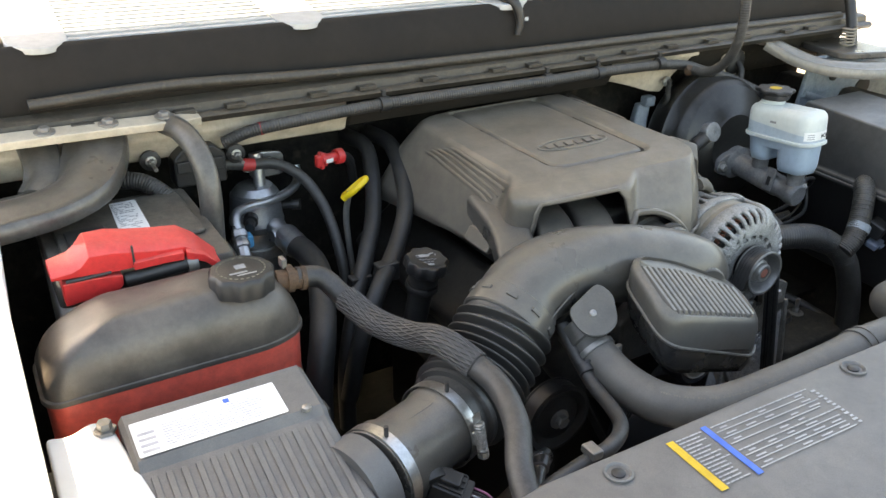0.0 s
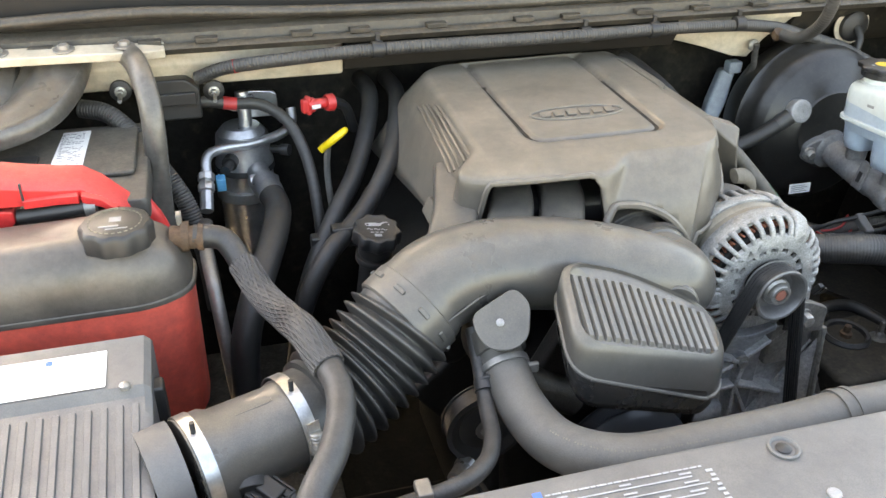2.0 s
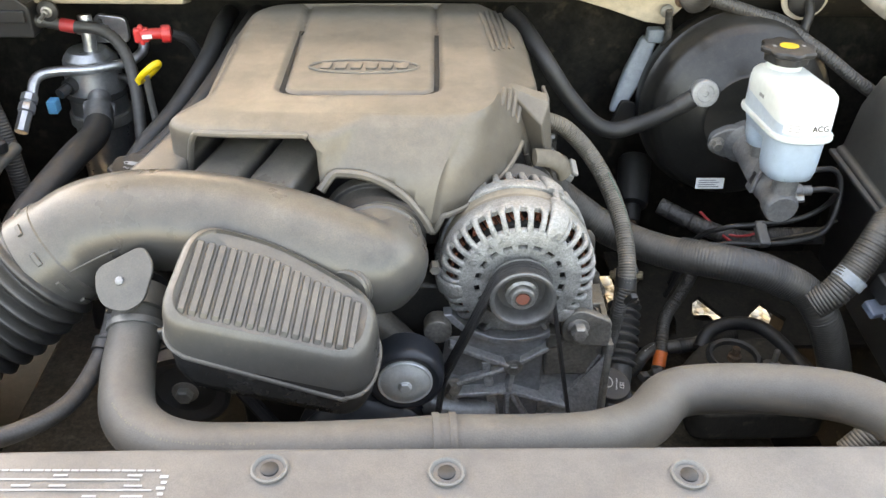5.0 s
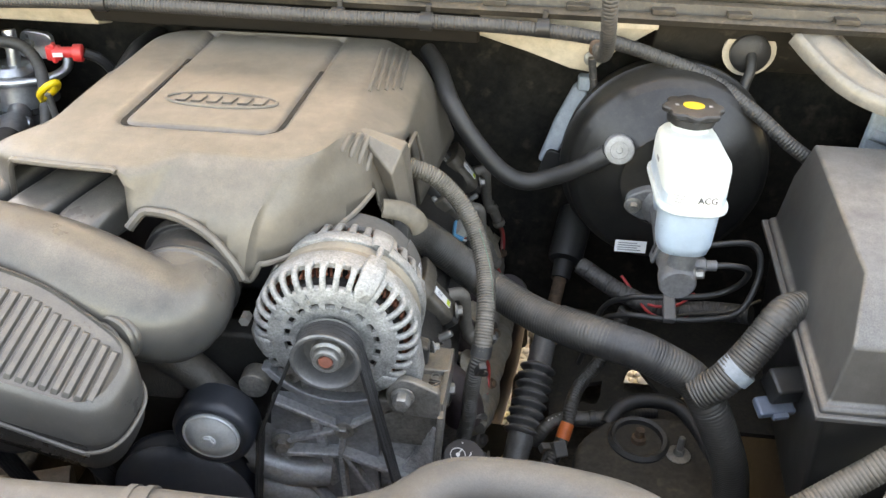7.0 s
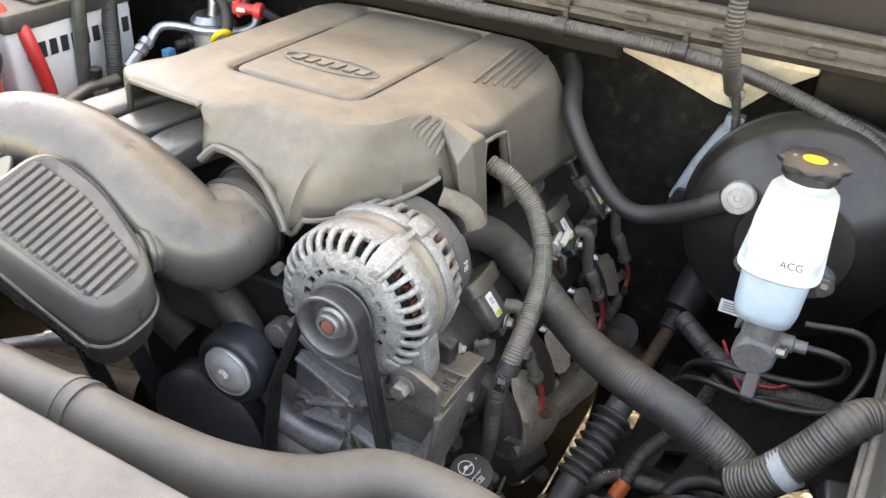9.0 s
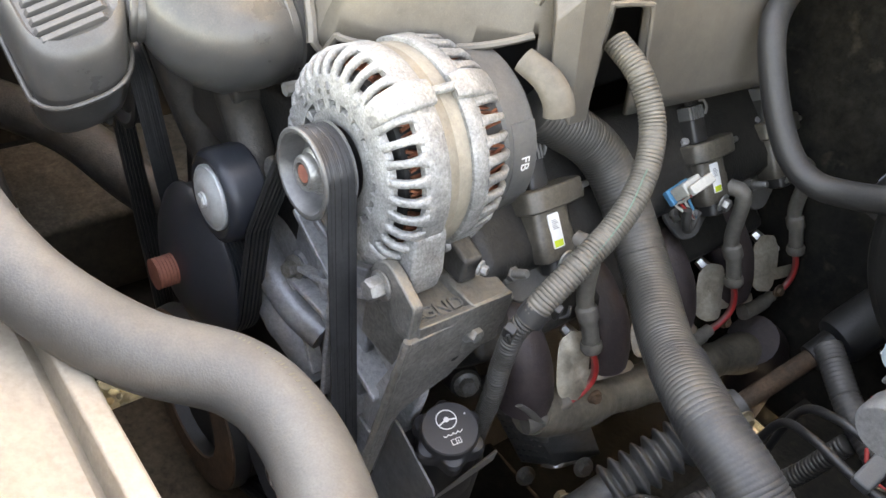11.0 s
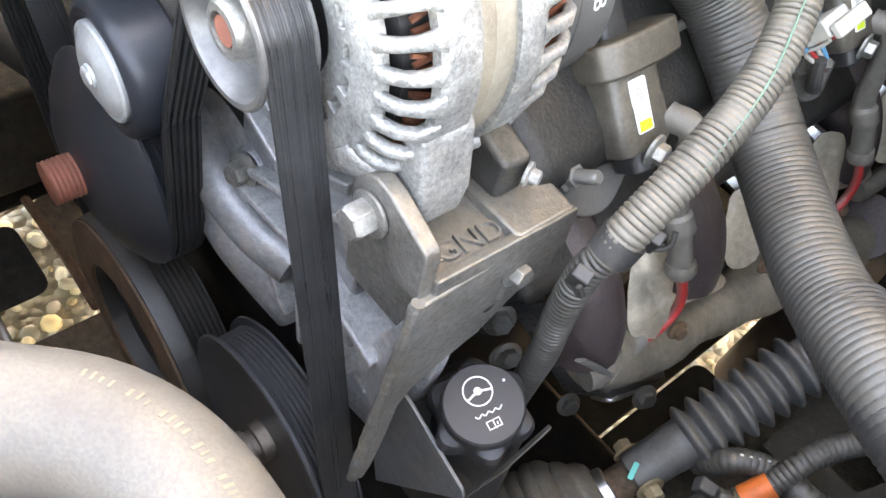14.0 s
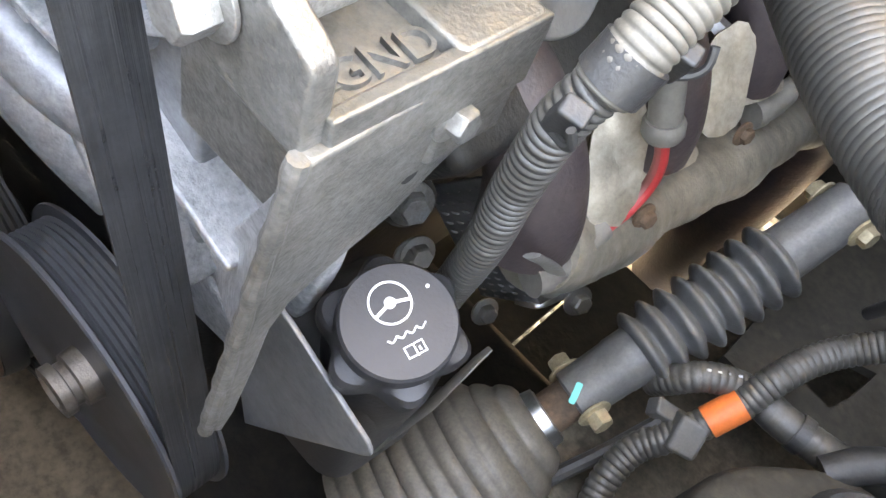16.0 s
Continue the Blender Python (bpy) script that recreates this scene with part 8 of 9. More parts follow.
VAC = [(0.255, 0.54, 1.13), (0.275, 0.505, 1.118), (0.300, 0.445, 1.092), (0.335, 0.43, 1.045), (0.375, 0.425, 1.004), (0.408, 0.425, 0.990), (0.440, 0.425, 0.998), (0.480, 0.415, 1.022), (0.515, 0.408, 1.05)]
part("hose", Geo().tube(VAC, 0.0125, 18, 0.006), M_RUBBER, vac)
part("end_cuff", Geo().tube([(0.497, 0.4115, 1.0355), (0.515, 0.408, 1.05)], 0.0136, 18, 0.005), M_HOSEDARK, vac, "dark rubber end cuff")


def fuse_box():
    root = thing("fuse_box", (0.82, 0.2, 0.85), "dark grey plastic fuse box with a chamfered lid", "fuse box")

    def ring(z, s, dx=0.0):
        return [(x + dx, y, z) for x, y in ((0.715 - s, 0.025 - s), (0.93, 0.025 - s), (0.95, 0.385), (0.745 - s, 0.385))]
    part("base", Geo().rings([ring(0.78, -0.02), ring(0.97, -0.004), ring(0.975, 0.0)]), M_BLACK, root, bevel=0.004)
    part("lid", Geo().rings([ring(0.972, 0.008), ring(0.984, 0.008), ring(0.986, 0.0), ring(1.05, -0.008), [(0.742, 0.100, 1.094), (0.92, 0.100, 1.094), (0.94, 0.37, 1.102), (0.762, 0.37, 1.102)]]), M_FUSELID, root, bevel=0.004)
    part("loop", Geo().tube([(0.775, 0.018, 0.985), (0.785, 0.014, 0.995), (0.80, 0.014, 0.995), (0.81, 0.018, 0.985)], 0.007, 10, 0.006), M_GREY, root)
    part("leg", Geo().rings([[(0.74, 0.0, 0.80), (0.79, 0.0, 0.80), (0.79, 0.04, 0.80), (0.74, 0.04, 0.80)], [(0.73, -0.01, 0.70), (0.80, -0.01, 0.70), (0.80, 0.05, 0.70), (0.73, 0.05, 0.70)]]), M_BLACK, root, bevel=0.004)
    bolt((0.765, -0.012, 0.76), (0, -1, 0.4), 0.011, 0.012, M_STEEL, root)
    part("rim_flange", Geo().rings([[(x, y, 0.971) for x, y in ((0.702, 0.012), (0.94, 0.012), (0.955, 0.39), (0.730, 0.39))], [(x, y, 0.978) for x, y in ((0.702, 0.012), (0.94, 0.012), (0.955, 0.39), (0.730, 0.39))]]), M_FUSELID, root, "raised rim of the lid", bevel=0.002)
    for a, b in (((0.80, 0.20), (0.812, 0.205)), ((0.822, 0.21), (0.834, 0.207)), ((0.862, 0.13), (0.868, 0.115))):
        part("scratch", Geo().tube([(a[0], a[1], 1.1005), (b[0], b[1], 1.1005)], 0.0008, 6, 0.004), M_PRINT, root)
    part("connector_body", Geo().box((0, 0, 0), (0.040, 0.034, 0.030), pose(0.716, 0.128, 0.915, 20, 0, 15)), M_BLACK, root, bevel=0.004)
    plug = part("connector", Geo().box((0, 0, 0), (0.044, 0.024, 0.012), pose(0.708, 0.121, 0.888, 20, 0, 15)), M_SLATE, root, "slate blue connector plug", bevel=0.003)
    part("latch", Geo().box((0.002, -0.014, 0.001), (0.018, 0.006, 0.007), pose(0.708, 0.121, 0.888, 20, 0, 15)), M_SLATE, plug, bevel=0.001)


fuse_box()
low = thing("fuse_box_bracket", (0.80, 0.0, 0.79), "dark steel bracket with two bolts below the fuse box", "bracket")
part("shelf", Geo().rings([[(x, -0.06, 0.775), (x, -0.065, 0.80), (x, 0.03, 0.806), (x, 0.03, 0.775)] for x in (0.67, 0.80, 0.97)]), M_FRAME, low, bevel=0.003)
part("plate", Geo().prism(rounded([(0.715, 0.80), (0.775, 0.80), (0.768, 0.875), (0.75, 0.885), (0.725, 0.87)], 0.008), -0.006, 0.004, FRONT), M_INNER, low, bevel=0.002)
# white plate put in for fender metal lit by the sun
part("white_tab", Geo().prism(rounded([(0.797, 0.832), (0.90, 0.832), (0.90, 0.912), (0.800, 0.910)], 0.008), -0.016, -0.010, FRONT), M_BODYWHITE, low, "white painted tab in place of sunlit fender metal", bevel=0.002)
part("tab_slot", Geo().box((0.838, 0.008, 0.892), (0.03, 0.006, 0.012)), M_PRINT, low, bevel=0.002)
for x, z in ((0.750, 0.843), (0.839, 0.818)):
    bolt((x, -0.006, z), (0, -1, 0.3), 0.010, 0.009, M_STEEL, low, washer=1.6)

# looms
def loom(name, pts, r, label, mat=None, period=0.0042, depth=0.14, seg=20, duty=0.5):
    root = thing(name, pts[len(pts) // 2], label, "wiring loom", "wiring looms")
    part("conduit", Geo().tube(pts, r, seg, period / 8, ribs(period, depth, duty)), mat or M_LOOM, root, sharp=80)
    return root


big = loom("main_loom", [(0.255, 0.20, 1.03), (0.281, 0.262, 0.992), (0.318, 0.277, 0.956), (0.378, 0.262, 0.918), (0.442, 0.215, 0.914), (0.51, 0.168, 0.928), (0.575, 0.155, 0.915), (0.618, 0.150, 0.893), (0.640, 0.135, 0.868), (0.660, 0.130, 0.83), (0.685, 0.13, 0.77), (0.70, 0.13, 0.70)], 0.0215, "thick dusty corrugated wiring conduit", mat=M_LOOMMID, period=0.0040, depth=0.04, seg=26, duty=0.35)
arm = part("branch", Geo().tube([(0.620, 0.128, 0.888), (0.645, 0.127, 0.912), (0.672, 0.140, 0.945), (0.697, 0.158, 0.978), (0.712, 0.172, 0.986), (0.735, 0.185, 0.984)], 0.0182, 24, 0.0007, ribs(0.0042, 0.09)), M_LOOMMID, big, sharp=80)
part("white_tie", Geo().tube([(0.655, 0.130, 0.921), (0.664, 0.133, 0.932)], 0.0212, 24, 0.004), M_BLUEGREY, big, "pale cable tie")
part("tape", Geo().tube([(0.462, 0.202, 0.917), (0.49, 0.182, 0.923), (0.52, 0.165, 0.927), (0.56, 0.157, 0.92), (0.60, 0.153, 0.902)], 0.0230, 26, 0.0007, ribs(0.0036, 0.035)), M_HOSEDARK, big, "black cloth tape wrap")

thin = loom("injector_loom", [(0.266, 0.262, 1.088), (0.300, 0.262, 1.074), (0.330, 0.258, 1.046), (0.352, 0.238, 1.018), (0.366, 0.205, 0.992), (0.372, 0.165, 0.968), (0.372, 0.132, 0.940), (0.370, 0.122, 0.920)], 0.0096, "grey corrugated wiring conduit with a green tracer line", period=0.0033, depth=0.17, duty=0.32)
part("lower_conduit", Geo().tube([(0.371, 0.124, 0.926), (0.3655, 0.117, 0.905), (0.362, 0.118, 0.865), (0.360, 0.122, 0.82), (0.352, 0.13, 0.76), (0.345, 0.135, 0.70)], 0.0080, 20, 0.00055, ribs(0.0036, 0.20)), M_LOOMMID, thin, "darker corrugated lower run", sharp=80)
part("tracer", Geo().tube([(0.3565, 0.231, 1.0265), (0.3715, 0.200, 1.0003), (0.3795, 0.162, 0.9745), (0.3802, 0.130, 0.946)], 0.0006, 6, 0.004), M_GREENLINE, thin, "thin green tracer line")
clamp = part("clamp", Geo().tube([(0.3718, 0.129, 0.934), (0.3712, 0.126, 0.928), (0.3704, 0.123, 0.922)], 0.0124, 18, 0.003), M_HOSEDARK, thin, "dark grey plastic loom clamp with open jaws")
for sx in (-1, 1):
    c = Vector((0.376 + sx * 0.004, 0.120 + sx * 0.019, 0.927 + sx * 0.006))
    part("jaw", Geo().tube([c + Vector((-0.002, 0, -0.008)), c + Vector((0.005, sx * 0.004, -0.005)), c + Vector((0.008, sx * 0.007, 0.000)), c + Vector((0.006, sx * 0.009, 0.006))], 0.0016, 8, 0.002), M_BLACK, clamp)
    part("jaw_block", Geo().box((0, 0, 0), (0.010, 0.008, 0.018), pose(c.x, c.y, c.z, 25, 10, 20)), M_BLACK, clamp, bevel=0.0015)

wire_top = loom("cowl_loom", [(-0.44, 0.490, 1.165), (-0.40, 0.475, 1.182), (-0.33, 0.462, 1.192), (-0.183, 0.462, 1.198), (0.0, 0.458, 1.199), (0.144, 0.456, 1.199), (0.262, 0.460, 1.199), (0.40, 0.462, 1.196), (0.49, 0.468, 1.186), (0.56, 0.482, 1.165), (0.64, 0.475, 1.14), (0.70, 0.44, 1.11), (0.745, 0.415, 1.08), (0.79, 0.405, 1.05), (0.83, 0.405, 1.00), (0.85, 0.41, 0.94)], 0.0085, "dusty black corrugated loom clipped along the cowl", M_LOOMDARK, 0.0044, 0.14, 16)
for x in (-0.183, 0.144, 0.262, 0.415):
    part("clip", Geo().tube([(x - 0.008, 0.4605, 1.1985), (x + 0.008, 0.4605, 1.1985)], 0.0122, 14, 0.004), M_BLACK, wire_top)
    part("clip_stem", Geo().box((x + 0.002, 0.468, 1.211), (0.007, 0.010, 0.018)), M_BLACK, wire_top, bevel=0.001)
part("red_tape", Geo().tube([(-0.388, 0.4725, 1.1845), (-0.382, 0.4715, 1.1855)], 0.0100, 14, 0.004), M_REDTAPE, wire_top, "ring of red tape")
rise = loom("hood_loom", [(0.489, 0.440, 1.182), (0.490, 0.412, 1.184), (0.492, 0.385, 1.198), (0.490, 0.358, 1.225), (0.486, 0.341, 1.262), (0.484, 0.337, 1.300), (0.484, 0.340, 1.345), (0.488, 0.352, 1.42), (0.50, 0.39, 1.55)], 0.0085, "black corrugated loom rising to the hood", M_LOOMDARK, 0.0044, 0.12, 16)
part("brass_tip", Geo().lathe([(0.009, 0), (0.0095, 0.01), (0.007, 0.014)], axis((0.486, 0.446, 1.185), (0.486, 0.46, 1.165)), 16), M_RUST, rise, "rusty ring at its foot")
strap = thing("ground_strap", (0.487, 0.52, 1.10), "braided ground strap hanging from the cream flap", "strap")
part("braid", Geo().tube([(0.486, 0.498, 1.150), (0.490, 0.502, 1.128), (0.494, 0.505, 1.105), (0.492, 0.52, 1.08)], 0.0045, 10, 0.0015, ribs(0.004, 0.25)), M_CASTDARK, strap)
part("lug", Geo().lathe([(0.010, 0), (0.010, 0.005), (0.006, 0.008)], axis((0.486, 0.508, 1.145), (0.486, 0.4, 1.15)), 16), M_STEEL, strap)

side_loom = loom("fuse_box_loom", [(0.79, -0.005, 0.972), (0.775, -0.012, 0.955), (0.74, -0.02, 0.925), (0.69, -0.035, 0.89), (0.64, -0.05, 0.86), (0.60, -0.06, 0.82)], 0.0135, "grey corrugated conduit below the fuse box", period=0.0044, depth=0.09)
abs_loom = loom("abs_loom", [(0.570, 0.375, 0.82), (0.556, 0.366, 0.765), (0.540, 0.357, 0.728), (0.522, 0.342, 0.708), (0.510, 0.322, 0.698), (0.503, 0.300, 0.688), (0.499, 0.280, 0.670), (0.492, 0.262, 0.655), (0.483, 0.246, 0.640), (0.474, 0.230, 0.626), (0.476, 0.205, 0.610), (0.490, 0.18, 0.59)], 0.0088, "grey corrugated conduit with an orange tape band", M_LOOMMID, 0.0046, 0.16)
part("orange_tape", Geo().tube([(0.4995, 0.282, 0.672), (0.493, 0.264, 0.657)], 0.0106, 16, 0.004), M_ORANGE, abs_loom, "orange tape band")
part("tee", Geo().box((0, 0, 0), (0.020, 0.024, 0.022), pose(0.489, 0.252, 0.648, 40, 0, 20)), M_CAPGREY, abs_loom, bevel=0.003)
part("tee_arm", Geo().box((0, 0, 0), (0.026, 0.012, 0.012), pose(0.473, 0.256, 0.645, 10, 20, 30)), M_CAPGREY, abs_loom, bevel=0.002)
part("pipe", Geo().tube([(0.474, 0.252, 0.642), (0.464, 0.226, 0.612), (0.448, 0.190, 0.575)], 0.0055, 10, 0.005), M_HOSEDARK, abs_loom)
frame_loom = loom("frame_loom", [(0.452, 0.270, 0.640), (0.460, 0.270, 0.655), (0.468, 0.274, 0.668), (0.480, 0.284, 0.672), (0.497, 0.296, 0.669), (0.512, 0.299, 0.667)], 0.0092, "braided grey loom with pale dashes and a taped end", M_LOOMMID, 0.0046, 0.10)
part("taped_end", Geo().tube([(0.508, 0.2985, 0.667), (0.528, 0.298, 0.668), (0.561, 0.302, 0.671), (0.591, 0.311, 0.672), (0.63, 0.325, 0.672)], 0.0112, 16, 0.0008, ribs(0.005, 0.04)), M_LOOMMID, frame_loom, "tape-wrapped run")
part("tape_ring", Geo().tube([(0.533, 0.2985, 0.6685), (0.541, 0.2995, 0.6690)], 0.0128, 18, 0.004), M_HOSEDARK, frame_loom, "ring of dark tape")
for k in range(6):
    p = Vector((0.471 + k * 0.0054, 0.2755 + k * 0.0046, 0.6812))
    part("dash", Geo().box((0, 0, 0), (0.0026, 0.0014, 0.0008), pose(p.x, p.y, p.z, 0, 0, 42)), M_WHITEPRINT, frame_loom)


def coil(at):
    """An ignition coil: round can, metal clamp collar with a lug, plug on top, boot and striped wire below."""
    root = thing("ignition_coil", at, "black ignition coil in a dusty metal clamp with a grey boot", "ignition coil", "ignition coils")
    x, y, z = at
    M = pose(x, y, z) @ pose(0, 0, 0, 0, -38, 0)

    def P(a, b, c):
        return M @ Vector((a, b, c))
    part("can", Geo().rings([[(u * k, v * k, w) for u, v in rect(-0.018, -0.0205, 0.0185, 0.0215, 0.008)] for k, w in ((0.93, -0.030), (1.0, -0.026), (1.0, -0.004), (0.965, -0.002), (0.965, 0.017))], m=M), M_COIL, root, bevel=0.001)
    part("collar", Geo().prism(rounded([(-0.023, -0.024), (0.016, -0.024), (0.0225, -0.014), (0.0225, 0.020), (0.016, 0.046), (-0.008, 0.046), (-0.023, 0.024)], 0.009), 0.014, 0.034, M), M_COIL, root, "dusty dark clamp collar", bevel=0.0025)
    stud = part("stud", Geo().lathe([(0.003, -0.004), (0.003, 0.018)], axis(P(0.004, 0.046, 0.022), P(0.004, 0.06, 0.023)), 12), M_ZINC, root, "zinc stud with its nut")
    part("nut", Geo().lathe([(0.0062, 0), (0.0062, 0.006), (0.004, 0.008)], axis(P(0.004, 0.044, 0.022), P(0.004, 0.06, 0.023)), 6), M_ZINC, stud)
    bolt(P(-0.004, -0.014, 0.034), (0.2, -0.2, 1), 0.0048, 0.008, M_ALU, root, "collar_bolt")
    part("socket", Geo().prism(rect(-0.0095, -0.010, 0.0095, 0.012, 0.005), 0.030, 0.058, M), M_BLACK, root, bevel=0.0015)
    plug = part("plug", Geo().prism(rect(-0.0088, -0.0092, 0.0088, 0.0112, 0.003), 0.057, 0.071, M), M_GREY, root, "grey ribbed connector plug", bevel=0.001)
    for k in range(5):
        part("plug_rib", Geo().box((0.0092, -0.007 + k * 0.004, 0.064), (0.0028, 0.0020, 0.013), M), M_GREY, plug)
    part("plug_loop", Geo().tube([P(0.010, 0.011, 0.060), P(0.013, 0.012, 0.066), P(0.011, 0.012, 0.073), P(0.006, 0.011, 0.074)], 0.0016, 8, 0.003), M_GREY, plug)
    part("pigtail", Geo().tube([P(0, 0.002, 0.070), P(-0.006, 0.006, 0.082), P(-0.020, 0.012, 0.090), P(-0.04, 0.02, 0.09)], 0.004, 10, 0.004), M_LOOMDARK, root)
    lab = M @ pose(0.0189, -0.002, -0.004, 0, 90, 0) @ pose(0, 0, 0, 0, 0, 90)
    label = part("label", Geo().prism(rect(-0.0062, -0.0150, 0.0062, 0.0150, 0.0016), -0.001, 0.0005, lab), M_WHITE, root, "white label with a lime corner")
    part("label_mark", Geo().prism(rect(-0.0050, -0.0140, 0.0050, -0.0082), 0.0005, 0.0008, lab), M_GREENPRINT, label, "lime corner")
    for k in range(6):
        part("print_bar", Geo().prism(rect(-0.0035, 0.0015 + k * 0.0015, 0.0035 - 0.001 * (k % 3), 0.0022 + k * 0.0015), 0.0005, 0.0007, lab), M_GREYPRINT, label)
    part("lower_lug", Geo().prism(rounded([(-0.004, -0.012), (0.016, -0.012), (0.018, 0.002), (0.012, 0.012), (-0.004, 0.012)], 0.006), -0.042, -0.022, M), M_BLACK, root, bevel=0.002)
    bolt(P(0.018, 0.001, -0.031), (1, 0.15, 0.1), 0.0066, 0.009, None, root, "lug_bolt")
    part("mount_plate", Geo().prism(rounded([(-0.050, 0.040), (-0.060, -0.030), (-0.042, -0.058), (-0.018, -0.062), (0.004, -0.046), (0.030, -0.030), (0.030, 0.030), (-0.030, 0.044)], 0.010), -0.006, 0.0, M @ pose(-0.006, 0, 0) @ Matrix(((0, 0, 1, 0), (1, 0, 0, 0), (0, 1, 0, 0), (0, 0, 0, 1)))), M_CAPGREY, root, "dark steel mounting plate", bevel=0.002)
    stud = part("plate_stud", Geo().lathe([(0.0042, 0), (0.0042, 0.024), (0.003, 0.026)], axis(P(-0.006, -0.0447, -0.029), P(0.1, -0.0447, -0.029)), 14), M_STEEL, root)
    part("nut", Geo().lathe([(0.0095, 0), (0.0095, 0.003), (0.0066, 0.004), (0.0066, 0.010)], axis(P(-0.006, -0.0447, -0.029), P(0.1, -0.0447, -0.029)), 6), M_STEEL, stud)
    end = Vector((x + 0.069, y + 0.040, z - 0.112))
    boot = part("boot", Geo().tube([P(0.014, 0.022, -0.018), P(0.026, 0.027, -0.032), Vector((x + 0.046, y + 0.034, z - 0.062)), Vector((x + 0.058, y + 0.037, z - 0.085)), end], 0.0082, 18, 0.003, lambda s: 1.05 if s < 0.03 else (1.28 if 0.085 < s < 0.1 else 1.0)), M_BOOTGREY, root, "long grey rubber boot")
    part("boot_lip", Geo().lathe([(0.0095, 0), (0.0106, 0.003), (0.0106, 0.008), (0.009, 0.011)], axis(end + Vector((-0.003, -0.001, 0.008)), end), 20), M_BOOTGREY, boot)
    path = [end, end + Vector((0.006, 0.008, -0.022)), end + Vector((0.008, 0.010, -0.042)), end + Vector((0.008, -0.002, -0.056)), end + Vector((0.006, -0.018, -0.062))]
    wire = part("plug_wire", Geo().tube(path, 0.0038, 14, 0.003), M_REDWIRE, root, "dusty red spark plug wire with a bright stripe")
    off = Vector((0.0016, -0.0009, 0.0006))
    part("wire_stripe", Geo().tube([p + off for p in path], 0.0027, 10, 0.003), M_REDTAPE, wire)
    s0 = path[-1]
    part("plug_boot", Geo().tube([s0 + Vector((0, 0.004, 0.001)), s0 + Vector((0, -0.020, -0.006)), s0 + Vector((-0.002, -0.040, -0.006)), s0 + Vector((-0.004, -0.048, -0.006))], 0.0088, 18, 0.004, lambda s: 0.82 if s < 0.012 else 1.0 + 0.16 * (s > 0.045)), M_BOOTGREY, root, "grey spark plug boot")
    return root


M_REDWIRE = surface("dusty_red_wire", (0.26, 0.06, 0.055), (0.20, 0.07, 0.06), 0.55, scale=40, bump=0.1, dust=(0.3, 0.25, 0.22), dusty=0.4)
first = coil((0.301, 0.196, 0.940))
for x, y, z in ((0.306, 0.425, 0.930), (0.306, 0.555, 0.925)):
    copy_thing(first, pose(x, y, z))
plugc = thing("wire_connector", (0.32, 0.37, 0.94), "white and blue wire connector hanging on its leads", "connector")
cm = pose(0.327, 0.362, 0.945, 18, 30, 10)
part("shell", Geo().box((0, 0, 0.006), (0.013, 0.024, 0.022), cm), M_CREAM, plugc, bevel=0.002)
part("latch", Geo().box((0.004, 0.004, 0.021), (0.010, 0.030, 0.006), cm), M_CREAM, plugc, bevel=0.0015)
part("lock", Geo().box((0, 0, -0.009), (0.016, 0.030, 0.008), cm), M_BLUECON, plugc, "blue lock piece", bevel=0.0015)
for k, mt in enumerate((M_CREAM, M_REDTAPE, M_CREAM, M_BLUECON)):
    part("lead", Geo().tube([cm @ Vector((0.0075, -0.009 + k * 0.006, 0.012)), cm @ Vector((0.009, -0.009 + k * 0.006, 0.0)), cm @ Vector((0.008, -0.009 + k * 0.006, -0.012)), (0.338, 0.372 + k * 0.003, 0.918), (0.336, 0.392, 0.905)], 0.0015, 6, 0.005), mt, plugc)
part("dark_lead", Geo().tube([(0.336, 0.368, 0.925), (0.340, 0.372, 0.905), (0.338, 0.385, 0.898), (0.332, 0.398, 0.910)], 0.0045, 10, 0.004, ribs(0.005, 0.15)), M_LOOMDARK, plugc)


def crumpled(w, h, m, seed, n=9, amp=0.0022):
    """A thin sheet with creases and a ragged round outline."""
    rnd = random.Random(seed)
    tilt = [(rnd.uniform(0, 6.28), rnd.uniform(60, 130), rnd.uniform(0, 6.28)) for _ in range(4)]
    edge = [1 + rnd.uniform(-0.05, 0.05) for _ in range(24)]
    top = []
    for i in range(n + 1):
        ring = []
        for j in range(24):
            a = j * math.pi / 12
            k = i / n * edge[j]
            u, v = w * math.copysign(abs(math.cos(a)) ** 0.7, math.cos(a)) * k, h * math.copysign(abs(math.sin(a)) ** 0.7, math.sin(a)) * k
            d = sum(abs(math.sin((u * math.cos(t) + v * math.sin(t)) * f + p)) for t, f, p in tilt) * amp / 2.5
            ring.append((u, v, d - 6 * u * u))
        top.append(ring)
    low = [[(x, y, z - 0.0012) for x, y, z in r] for r in reversed(top)]
    return Geo().rings(top + low, m=m)


